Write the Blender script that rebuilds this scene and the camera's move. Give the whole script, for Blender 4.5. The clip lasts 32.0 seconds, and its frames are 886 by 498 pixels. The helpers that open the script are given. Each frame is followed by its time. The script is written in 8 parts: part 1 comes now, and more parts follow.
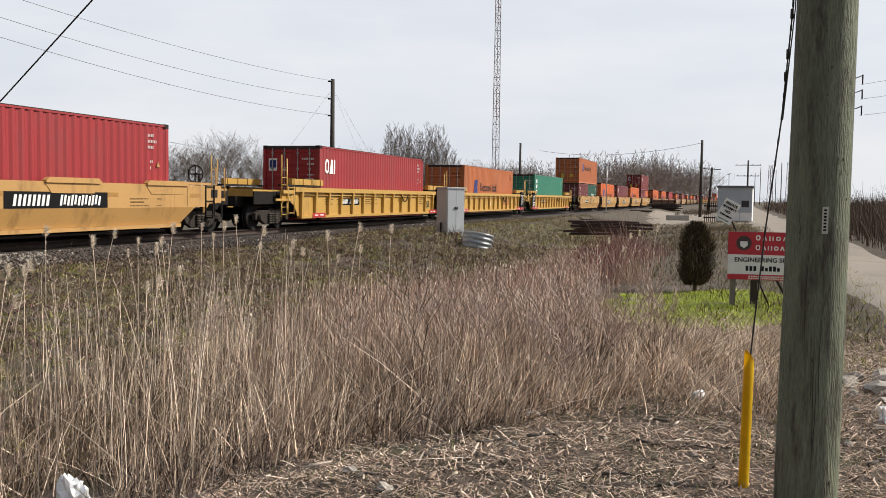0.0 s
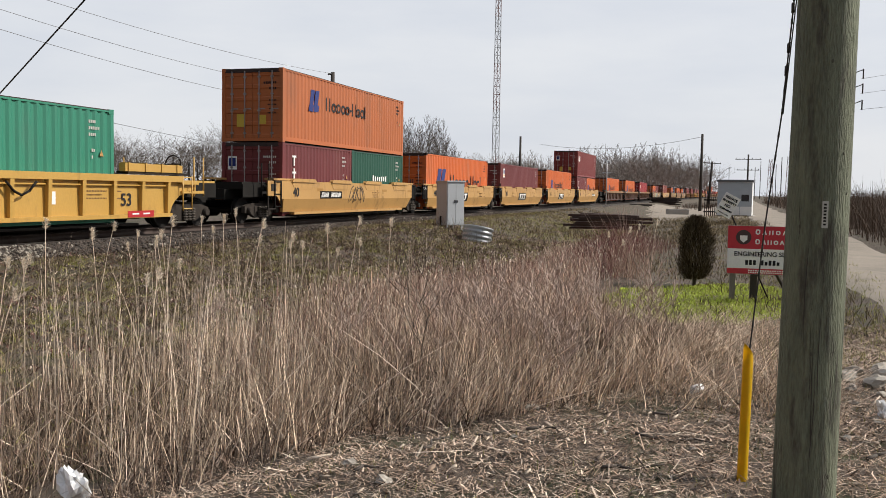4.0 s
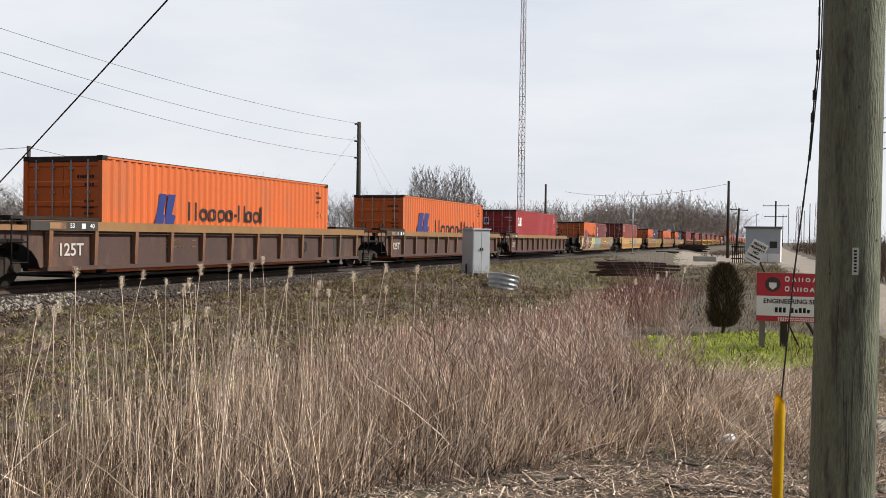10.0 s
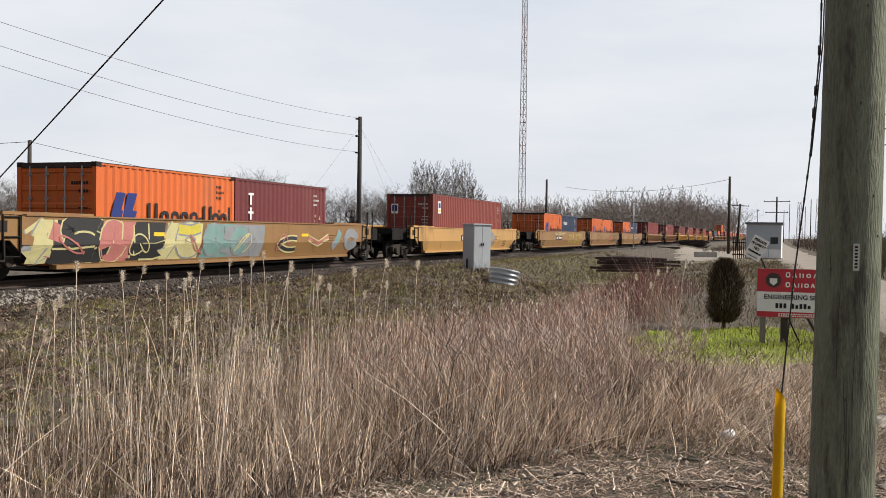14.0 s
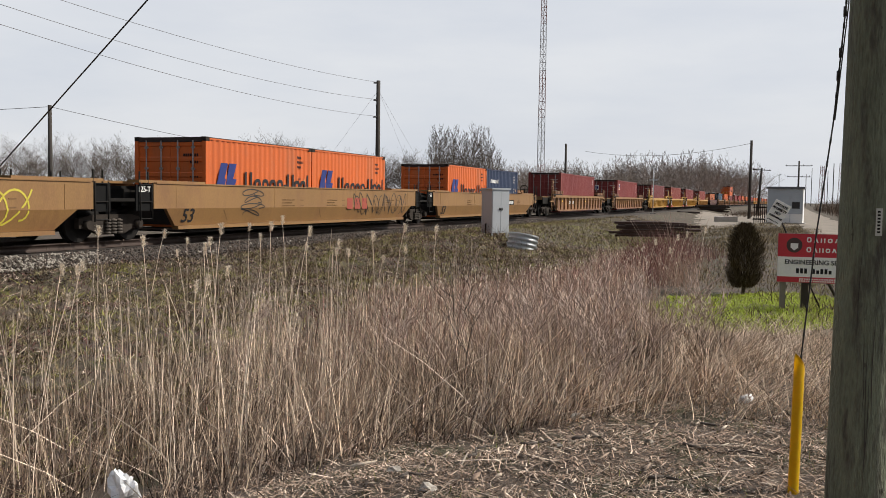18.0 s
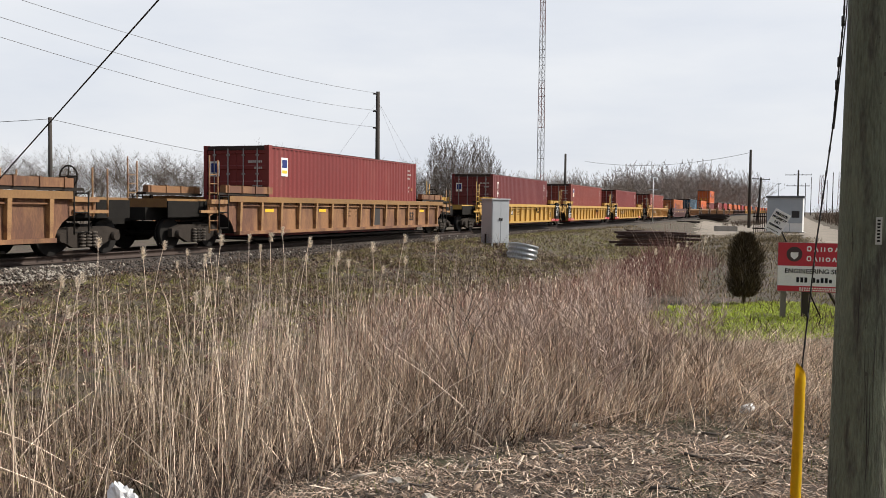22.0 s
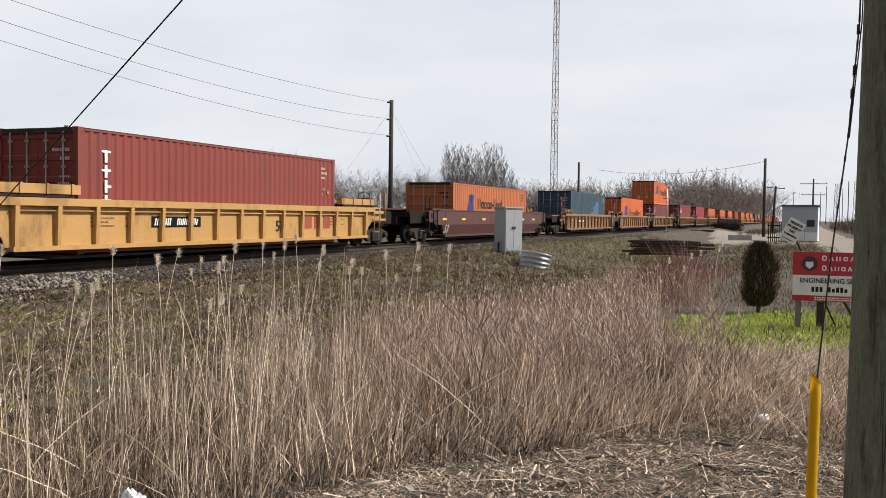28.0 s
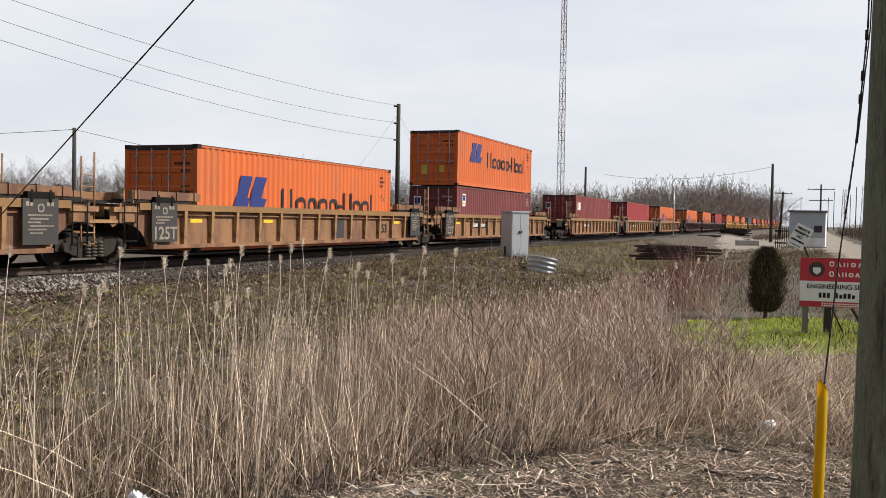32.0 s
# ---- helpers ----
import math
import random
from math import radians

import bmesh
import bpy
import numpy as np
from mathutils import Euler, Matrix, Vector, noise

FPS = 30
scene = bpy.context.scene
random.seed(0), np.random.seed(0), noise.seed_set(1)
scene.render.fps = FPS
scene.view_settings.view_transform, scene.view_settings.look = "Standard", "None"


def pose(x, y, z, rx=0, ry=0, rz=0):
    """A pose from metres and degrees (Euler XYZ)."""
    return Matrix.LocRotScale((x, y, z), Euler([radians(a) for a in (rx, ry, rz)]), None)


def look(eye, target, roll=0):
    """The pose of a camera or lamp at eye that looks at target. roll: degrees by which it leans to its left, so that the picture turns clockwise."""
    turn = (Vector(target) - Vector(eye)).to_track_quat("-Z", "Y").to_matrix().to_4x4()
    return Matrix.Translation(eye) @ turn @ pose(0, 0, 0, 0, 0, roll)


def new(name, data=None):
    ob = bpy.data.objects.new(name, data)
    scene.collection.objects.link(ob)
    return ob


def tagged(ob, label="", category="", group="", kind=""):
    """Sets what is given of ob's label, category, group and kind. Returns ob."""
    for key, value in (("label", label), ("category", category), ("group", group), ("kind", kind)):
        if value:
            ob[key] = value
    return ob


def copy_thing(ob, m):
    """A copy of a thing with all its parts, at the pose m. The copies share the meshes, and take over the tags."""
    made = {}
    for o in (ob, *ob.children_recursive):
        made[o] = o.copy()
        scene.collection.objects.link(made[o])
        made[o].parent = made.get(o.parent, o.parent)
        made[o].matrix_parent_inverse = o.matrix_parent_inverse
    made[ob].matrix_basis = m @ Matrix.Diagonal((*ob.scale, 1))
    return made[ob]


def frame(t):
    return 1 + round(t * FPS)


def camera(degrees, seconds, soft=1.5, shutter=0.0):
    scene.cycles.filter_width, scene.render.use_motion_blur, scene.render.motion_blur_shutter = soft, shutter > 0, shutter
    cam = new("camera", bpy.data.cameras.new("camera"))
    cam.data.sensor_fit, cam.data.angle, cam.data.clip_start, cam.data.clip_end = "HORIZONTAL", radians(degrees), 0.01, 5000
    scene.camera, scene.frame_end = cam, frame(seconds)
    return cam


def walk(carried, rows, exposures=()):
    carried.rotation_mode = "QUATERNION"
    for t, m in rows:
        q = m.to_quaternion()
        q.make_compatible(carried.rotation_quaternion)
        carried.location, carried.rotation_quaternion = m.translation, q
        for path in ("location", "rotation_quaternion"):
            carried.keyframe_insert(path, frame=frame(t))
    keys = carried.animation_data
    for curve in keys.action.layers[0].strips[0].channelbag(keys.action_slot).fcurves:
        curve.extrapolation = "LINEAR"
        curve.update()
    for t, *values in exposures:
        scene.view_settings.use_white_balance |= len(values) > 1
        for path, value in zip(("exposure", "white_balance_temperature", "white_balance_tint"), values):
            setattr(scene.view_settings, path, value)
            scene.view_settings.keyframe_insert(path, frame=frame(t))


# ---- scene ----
cam = camera(52.1, 32.0, soft=0.75)
EYE = 1.2
# seconds, yaw, pitch, roll: a hand-held camera that turns on the spot
PATH = [
    (0, 0.00, -3.29, -0.83), (0.5, 0.19, -3.25, -0.99), (1, 0.40, -3.37, -1.01), (1.5, 0.23, -3.58, -1.00), (2, 0.15, -3.66, -0.97),
    (2.5, 0.14, -3.58, -0.88), (4.5, -0.03, -3.73, -0.99), (5, 0.02, -3.42, -0.98), (5.5, 0.28, -2.69, -0.98), (6, 0.61, -1.34, -1.04),
    (6.5, 1.15, -0.62, -1.04), (7, 1.72, -0.80, -0.92), (7.5, 2.39, -1.03, -0.90), (8, 2.53, -0.97, -1.03), (8.5, 2.18, -0.66, -1.03),
    (9, 1.92, -0.47, -0.83), (9.5, 1.72, -0.59, -0.71), (10, 1.61, -0.71, -0.76), (10.5, 1.31, -1.02, -0.74), (11, 0.75, -1.11, -0.78),
    (11.5, 0.67, -1.05, -0.70), (12, 0.87, -1.09, -0.61), (12.5, 1.03, -0.98, -0.61), (13, 1.27, -1.01, -0.88), (13.5, 1.52, -1.05, -0.96),
    (14, 1.66, -1.02, -0.88), (14.5, 1.64, -1.02, -0.93), (16.5, 1.66, -1.68, -0.94), (17, 1.67, -2.34, -1.02), (17.5, 2.32, -3.05, -0.93),
    (18, 2.83, -3.27, -0.87), (18.5, 2.79, -3.07, -0.92), (19, 2.70, -2.82, -0.88), (19.5, 2.77, -2.77, -0.81), (20, 2.75, -2.66, -0.74),
    (20.5, 2.75, -2.55, -0.68), (21, 2.87, -2.77, -0.77), (21.5, 2.89, -2.77, -0.70), (22, 2.82, -2.61, -0.64), (22.5, 2.66, -2.63, -0.57),
    (23, 2.61, -2.55, -0.65), (23.5, 2.75, -2.19, -0.67), (24, 2.83, -1.92, -0.56), (24.5, 3.00, -1.92, -0.54), (25, 3.05, -2.03, -0.56),
    (25.5, 3.17, -2.22, -0.65), (27.5, 3.55, -2.17, -0.77), (28, 3.65, -2.10, -0.77), (28.5, 3.84, -2.03, -0.80), (29, 4.02, -2.01, -0.88),
    (29.5, 4.10, -1.99, -0.84), (30, 4.09, -1.89, -0.85), (30.5, 4.07, -1.82, -0.94), (31, 4.13, -1.82, -0.96), (31.5, 4.11, -1.78, -0.99),
    (32, 4.06, -1.86, -1.04),
]
walk(cam, [(t, pose(0, 0, EYE, 90 + p, r, yw)) for t, yw, p, r in PATH],
     exposures=[(0, 0.0), (1, 0.0), (2, -0.1), (3.5, -0.09), (5, -0.05), (6.2, 0.1), (9, 0.06), (13, 0.02), (16.5, 0.0), (17, 0.03), (18, -0.13), (18.6, -0.07), (20, 0.03), (25, 0.02), (32, 0.03)])

# ---------------------------------------------------------------- light
SUN_AZ, SUN_EL = 8.0, 38.0
world = bpy.data.worlds.new("sky")
scene.world = world
world.use_nodes = True
wn, wl = world.node_tree.nodes, world.node_tree.links
wn.clear()
w_out = wn.new("ShaderNodeOutputWorld")
w_bg = wn.new("ShaderNodeBackground")
w_sky = wn.new("ShaderNodeTexSky")
w_sky.sky_type = "NISHITA"
w_sky.sun_disc = False
w_sky.sun_elevation = radians(SUN_EL)
w_sky.sun_rotation = radians(90 - SUN_AZ)
w_sky.dust_density, w_sky.ozone_density = 3.0, 1.0
w_tc = wn.new("ShaderNodeTexCoord")
w_map = wn.new("ShaderNodeMapping")
w_map.inputs["Scale"].default_value = (1.2, 1.2, 5.0)
w_noise = wn.new("ShaderNodeTexNoise")
w_noise.inputs["Scale"].default_value = 2.2
w_noise.inputs["Detail"].default_value = 6
w_noise.inputs["Roughness"].default_value = 0.55
w_ramp = wn.new("ShaderNodeValToRGB")
w_ramp.color_ramp.elements[0].position, w_ramp.color_ramp.elements[0].color = 0.3, (7.6, 8.0, 8.8, 1)
w_ramp.color_ramp.elements[1].position, w_ramp.color_ramp.elements[1].color = 0.62, (8.9, 9.1, 9.5, 1)
w_mix = wn.new("ShaderNodeMixRGB")
w_mix.inputs["Fac"].default_value = 0.88
wl.new(w_tc.outputs["Generated"], w_map.inputs["Vector"])
wl.new(w_map.outputs[0], w_noise.inputs["Vector"])
wl.new(w_noise.outputs["Fac"], w_ramp.inputs["Fac"])
wl.new(w_sky.outputs[0], w_mix.inputs["Color1"])
wl.new(w_ramp.outputs[0], w_mix.inputs["Color2"])
# a cloudy sky is brighter towards the sun and duller behind the camera
w_dot = wn.new("ShaderNodeVectorMath")
w_dot.operation = "DOT_PRODUCT"
w_dot.inputs[1].default_value = (math.cos(radians(SUN_EL)) * math.cos(radians(SUN_AZ + 25)), math.cos(radians(SUN_EL)) * math.sin(radians(SUN_AZ + 25)), math.sin(radians(SUN_EL)))
w_side = wn.new("ShaderNodeMapRange")
w_side.interpolation_type = "SMOOTHSTEP"
w_side.inputs["From Min"].default_value, w_side.inputs["From Max"].default_value = -0.55, 0.1
w_side.inputs["To Min"].default_value, w_side.inputs["To Max"].default_value = 0.12, 1.0
w_mul = wn.new("ShaderNodeVectorMath")
w_mul.operation = "SCALE"
wl.new(w_tc.outputs["Generated"], w_dot.inputs[0])
wl.new(w_dot.outputs["Value"], w_side.inputs["Value"])
wl.new(w_mix.outputs[0], w_mul.inputs[0])
wl.new(w_side.outputs[0], w_mul.inputs["Scale"])
# and duller and bluer overhead, where the cloud is thin
w_sep = wn.new("ShaderNodeSeparateXYZ")
w_up = wn.new("ShaderNodeMapRange")
w_up.inputs["From Min"].default_value, w_up.inputs["From Max"].default_value = 0.32, 0.9
w_zen = wn.new("ShaderNodeMixRGB")
w_zen.blend_type = "MULTIPLY"
w_zen.inputs["Color2"].default_value = (0.36, 0.42, 0.52, 1)
wl.new(w_tc.outputs["Generated"], w_sep.inputs[0])
wl.new(w_sep.outputs["Z"], w_up.inputs["Value"])
wl.new(w_up.outputs[0], w_zen.inputs["Fac"])
wl.new(w_mul.outputs[0], w_zen.inputs["Color1"])
wl.new(w_zen.outputs[0], w_bg.inputs["Color"])
w_bg.inputs["Strength"].default_value = 0.1
wl.new(w_bg.outputs[0], w_out.inputs[0])

sun = new("sun", bpy.data.lights.new("sun", "SUN"))
sun.data.energy, sun.data.angle, sun.data.color = 5.0, radians(2.5), (1.0, 0.94, 0.85)
sun_way = Vector((math.cos(radians(SUN_EL)) * math.cos(radians(SUN_AZ)), math.cos(radians(SUN_EL)) * math.sin(radians(SUN_AZ)), math.sin(radians(SUN_EL))))
sun.matrix_world = look(sun_way * 100, (0, 0, 0))


# ---------------------------------------------------------------- materials
def mat(name, col, rough=0.7, metal=0.0, var=0.15, scale=3.0, fine=40.0, bump=0.15, stain=None, stain_amt=0.0, stain_scale=1.2, island=0.0, coord="Object", stretch=(1, 1, 1), obrand=0.0, spec=0.5, alt=None):
    """A painted, weathered or natural surface: two scales of noise, an optional second colour in patches, fine relief."""
    m = bpy.data.materials.new(name)
    m.use_nodes = True
    n, l = m.node_tree.nodes, m.node_tree.links
    b = n["Principled BSDF"]
    b.inputs["Roughness"].default_value, b.inputs["Metallic"].default_value = rough, metal
    b.inputs["Specular IOR Level"].default_value = spec
    tc = n.new("ShaderNodeTexCoord")
    mp = n.new("ShaderNodeMapping")
    mp.inputs["Scale"].default_value = stretch
    l.new(tc.outputs[coord], mp.inputs["Vector"])
    big, small = n.new("ShaderNodeTexNoise"), n.new("ShaderNodeTexNoise")
    for node, sc in ((big, scale), (small, fine)):
        node.inputs["Scale"].default_value, node.inputs["Detail"].default_value = sc, 4
        l.new(mp.outputs[0], node.inputs["Vector"])
    add = n.new("ShaderNodeMath")
    add.operation = "ADD"
    l.new(big.outputs["Fac"], add.inputs[0])
    l.new(small.outputs["Fac"], add.inputs[1])
    rng = n.new("ShaderNodeMapRange")
    rng.inputs["From Min"].default_value, rng.inputs["From Max"].default_value = 0.6, 1.4
    rng.inputs["To Min"].default_value, rng.inputs["To Max"].default_value = 1 - var, 1 + var
    l.new(add.outputs[0], rng.inputs["Value"])
    value = rng.outputs[0]
    for amount, kind in ((island, "island"), (obrand, "object")):
        if amount:
            src = n.new("ShaderNodeNewGeometry").outputs["Random Per Island"] if kind == "island" else n.new("ShaderNodeObjectInfo").outputs["Random"]
            r2 = n.new("ShaderNodeMapRange")
            r2.inputs["To Min"].default_value, r2.inputs["To Max"].default_value = 1 - amount, 1 + amount
            l.new(src, r2.inputs["Value"])
            mul = n.new("ShaderNodeMath")
            mul.operation = "MULTIPLY"
            l.new(value, mul.inputs[0])
            l.new(r2.outputs[0], mul.inputs[1])
            value = mul.outputs[0]
    col_in = None
    if stain is not None:
        st = n.new("ShaderNodeTexNoise")
        st.inputs["Scale"].default_value, st.inputs["Detail"].default_value, st.inputs["Roughness"].default_value = stain_scale, 8, 0.65
        l.new(mp.outputs[0], st.inputs["Vector"])
        sr = n.new("ShaderNodeMapRange")
        sr.inputs["From Min"].default_value, sr.inputs["From Max"].default_value = 0.62 - 0.4 * stain_amt, 0.78 - 0.4 * stain_amt
        l.new(st.outputs["Fac"], sr.inputs["Value"])
        mx = n.new("ShaderNodeMixRGB")
        mx.inputs["Color1"].default_value, mx.inputs["Color2"].default_value = (*col, 1), (*stain, 1)
        l.new(sr.outputs[0], mx.inputs["Fac"])
        col_in = mx.outputs[0]
    if alt is not None:
        ml, fr, mx2 = n.new("ShaderNodeMath"), n.new("ShaderNodeMath"), n.new("ShaderNodeMixRGB")
        ml.operation, fr.operation = "MULTIPLY", "FRACT"
        ml.inputs[1].default_value = 17.3
        l.new(n.new("ShaderNodeNewGeometry").outputs["Random Per Island"], ml.inputs[0])
        l.new(ml.outputs[0], fr.inputs[0])
        l.new(fr.outputs[0], mx2.inputs["Fac"])
        mx2.inputs["Color1"].default_value, mx2.inputs["Color2"].default_value = (*col, 1), (*alt, 1)
        if col_in:
            l.new(col_in, mx2.inputs["Color1"])
        col_in = mx2.outputs[0]
    sc = n.new("ShaderNodeVectorMath")
    sc.operation = "SCALE"
    if col_in:
        l.new(col_in, sc.inputs[0])
    else:
        sc.inputs[0].default_value = col
    l.new(value, sc.inputs["Scale"])
    l.new(sc.outputs[0], b.inputs["Base Color"])
    if bump:
        bp = n.new("ShaderNodeBump")
        bp.inputs["Strength"].default_value, bp.inputs["Distance"].default_value = bump, 0.02
        l.new(small.outputs["Fac"], bp.inputs["Height"])
        l.new(bp.outputs[0], b.inputs["Normal"])
    return m


M = {}
M["yellow"] = mat("yellow_car_paint", (0.45, 0.255, 0.083), 0.55, var=0.12, scale=0.7, stain=(0.210, 0.112, 0.038), stain_amt=0.22, stretch=(1, 1, 0.35))
M["yellow_bright"] = mat("bright_yellow_car_paint", (0.47, 0.275, 0.06), 0.5, var=0.1, scale=0.7, stain=(0.247, 0.143, 0.038), stain_amt=0.12, stretch=(1, 1, 0.35))
M["tan"] = mat("faded_tan_car_paint", (0.235, 0.126, 0.043), 0.6, var=0.2, scale=0.7, stain=(0.195, 0.098, 0.038), stain_amt=0.3, stretch=(1, 1, 0.35))
M["rusty"] = mat("rust_stained_yellow_paint", (0.25, 0.125, 0.056), 0.75, var=0.3, scale=0.8, stain=(0.125, 0.056, 0.033), stain_amt=0.45, stretch=(1, 1, 0.3))
M["brown"] = mat("rusted_brown_steel", (0.060, 0.032, 0.025), 0.75, var=0.3, scale=0.8, stain=(0.115, 0.058, 0.036), stain_amt=0.25, stretch=(1, 1, 0.3))
M["maroon_car"] = mat("dark_maroon_car_paint", (0.079, 0.027, 0.024), 0.6, var=0.14, scale=0.8, stain=(0.053, 0.026, 0.022), stain_amt=0.25, stretch=(1, 1, 0.3))
M["grime"] = mat("black_greasy_steel", (0.011, 0.0095, 0.008), 0.9, 0.0, var=0.4, spec=0.25)
M["dark_steel"] = mat("dark_rusty_steel", (0.022, 0.017, 0.014), 0.85, 0.0, var=0.4, spec=0.3)
M["wheel_steel"] = mat("wheel_steel", (0.009, 0.0075, 0.0065), 0.85, 0.0, var=0.4, spec=0.3)
M["bogie_dust"] = mat("dusty_brown_bogie_steel", (0.034, 0.027, 0.022), 0.9, 0.0, var=0.4, scale=4, spec=0.25)
M["spring"] = mat("dusty_spring_steel", (0.09, 0.075, 0.062), 0.8, 0.0, var=0.4, scale=6, spec=0.3)
M["rod"] = mat("dull_galvanised_rod", (0.27, 0.24, 0.225), 0.6, 0.0, var=0.3, scale=5)
# dark brown of the roof edges and door-end header on every container
M["roof_dark"] = mat("sooty_roof_rail", (0.038, 0.024, 0.021), 0.85, var=0.5, scale=4, fine=30)
M["rib_tan"] = mat("worn_tan_rib_paint", (0.30, 0.165, 0.07), 0.7, var=0.3, scale=2, stain=(0.15, 0.065, 0.035), stain_amt=0.35, stain_scale=3)
M["placard"] = mat("yellow_placard", (0.55, 0.38, 0.05), 0.6, var=0.15, bump=0.02)
M["white_paint"] = mat("white_lettering_paint", (0.78, 0.77, 0.74), 0.6, var=0.08, bump=0.02)
M["black_paint"] = mat("black_paint", (0.007, 0.007, 0.007), 0.75, var=0.2, bump=0.02, spec=0.15)
M["red_paint"] = mat("red_reflective_paint", (0.42, 0.02, 0.025), 0.4, var=0.1, bump=0.02)
M["blue_logo"] = mat("blue_logo_paint", (0.010, 0.024, 0.15), 0.5, var=0.1, bump=0.02)
M["navy_letter"] = mat("dark_lettering_paint", (0.006, 0.0055, 0.008), 0.7, var=0.1, bump=0.02)
M["stencil_grey"] = mat("worn_grey_stencil", (0.26, 0.22, 0.18), 0.7, var=0.3, bump=0.02)
M["grey_panel"] = mat("dark_grey_panel", (0.035, 0.031, 0.029), 0.6, var=0.2, bump=0.02)
M["dull_white"] = mat("worn_white_stencil", (0.5, 0.47, 0.44), 0.6, var=0.15, bump=0.02)
M["stencil"] = mat("worn_dark_stencil", (0.16, 0.085, 0.03), 0.7, var=0.3, bump=0.02)
M["patch_tan"] = mat("touched_up_tan_paint", (0.33, 0.17, 0.04), 0.6, var=0.15, bump=0.02)
M["yellow_tape"] = mat("yellow_reflector", (0.8, 0.5, 0.03), 0.4, var=0.05, bump=0.02)


def cont_mat(name, col, fade, worn=0.18):
    col, fade = [c * 0.72 for c in col], [c * 0.72 for c in fade]
    return mat(name, col, 0.5, var=0.1, scale=0.5, stain=fade, stain_amt=worn, stain_scale=0.8, stretch=(1, 1, 0.25), bump=0.05, obrand=0.06)


CM = {
    "orange": cont_mat("orange_container_paint", (0.80, 0.165, 0.028), (0.62, 0.17, 0.055)),
    "orange_old": cont_mat("faded_orange_container_paint", (0.60, 0.17, 0.05), (0.46, 0.15, 0.055), 0.22),
    "red": cont_mat("red_container_paint", (0.42, 0.03, 0.035), (0.36, 0.05, 0.05)),
    "red_old": cont_mat("faded_red_container_paint", (0.25, 0.034, 0.031), (0.29, 0.06, 0.05)),
    "maroon": cont_mat("maroon_container_paint", (0.20, 0.034, 0.036), (0.24, 0.06, 0.055)),
    "brick": cont_mat("brick_red_container_paint", (0.29, 0.052, 0.036), (0.23, 0.052, 0.04)),
    "green": cont_mat("sea_green_container_paint", (0.035, 0.27, 0.17), (0.06, 0.24, 0.16)),
    "dark_green": cont_mat("dark_green_container_paint", (0.012, 0.10, 0.062), (0.03, 0.11, 0.07)),
    "blue": cont_mat("navy_blue_container_paint", (0.015, 0.034, 0.092), (0.026, 0.047, 0.10)),
    "teal": cont_mat("faded_blue_container_paint", (0.042, 0.09, 0.132), (0.04, 0.105, 0.18)),
}


# ---------------------------------------------------------------- mesh helpers
def box(bm, x0, x1, y0, y1, z0, z1):
    v = [bm.verts.new(p) for p in ((x0, y0, z0), (x1, y0, z0), (x1, y1, z0), (x0, y1, z0), (x0, y0, z1), (x1, y0, z1), (x1, y1, z1), (x0, y1, z1))]
    for f in ((3, 2, 1, 0), (4, 5, 6, 7), (0, 1, 5, 4), (1, 2, 6, 5), (2, 3, 7, 6), (3, 0, 4, 7)):
        bm.faces.new([v[i] for i in f])


def tube(bm, p, q, r0, r1=None, seg=8, caps=True):
    """A tapered round bar from p to q."""
    p, q, r1 = Vector(p), Vector(q), r0 if r1 is None else r1
    z = (q - p).normalized()
    x = z.orthogonal().normalized()
    y = z.cross(x)
    rings = []
    for c, r in ((p, r0), (q, r1)):
        rings.append([bm.verts.new(c + (x * math.cos(a) + y * math.sin(a)) * r) for a in (2 * math.pi * i / seg for i in range(seg))])
    for i in range(seg):
        j = (i + 1) % seg
        bm.faces.new((rings[0][i], rings[0][j], rings[1][j], rings[1][i])).smooth = seg > 5
    if caps:
        bm.faces.new(rings[0][::-1])
        bm.faces.new(rings[1])


def plate(bm, outline, y0, y1):
    """Extrudes a closed (x, z) outline through y0..y1."""
    a = [bm.verts.new((x, y0, z)) for x, z in outline]
    b = [bm.verts.new((x, y1, z)) for x, z in outline]
    k = len(outline)
    for i in range(k):
        j = (i + 1) % k
        bm.faces.new((a[j], a[i], b[i], b[j]))
    bm.faces.new(a)
    bm.faces.new(b[::-1])


def mesh_of(bm, name, material, fix=True):
    if fix:
        bmesh.ops.recalc_face_normals(bm, faces=bm.faces)
    me = bpy.data.meshes.new(name)
    bm.to_mesh(me)
    bm.free()
    me.materials.append(material)
    return me


def part(name, bm, material, parent, label="", bevel=0.0):
    if bevel:
        bmesh.ops.bevel(bm, geom=list(bm.edges), offset=bevel, segments=2, affect="EDGES", profile=0.7)
    ob = new(name, mesh_of(bm, name, material))
    ob.parent = parent
    if label:
        ob["label"] = label
    if name.endswith(("markings", "_bars", "small_print")):
        ob["kind"] = "stuff"
    return ob


def boxes(name, material, parent, *bounds, label="", bevel=0.0):
    bm = bmesh.new()
    for b in bounds:
        box(bm, *b)
    return part(name, bm, material, parent, label, bevel)


def same(ob, name=None, loc=(0, 0, 0), rot=None):
    """Another object on ob's mesh, under ob's parent."""
    o = new(name or ob.name.split(".")[0], ob.data)
    o.parent, o.location = ob.parent, loc
    if rot:
        o.rotation_euler = rot
    if "label" in ob:
        o["label"] = ob["label"]
    return o


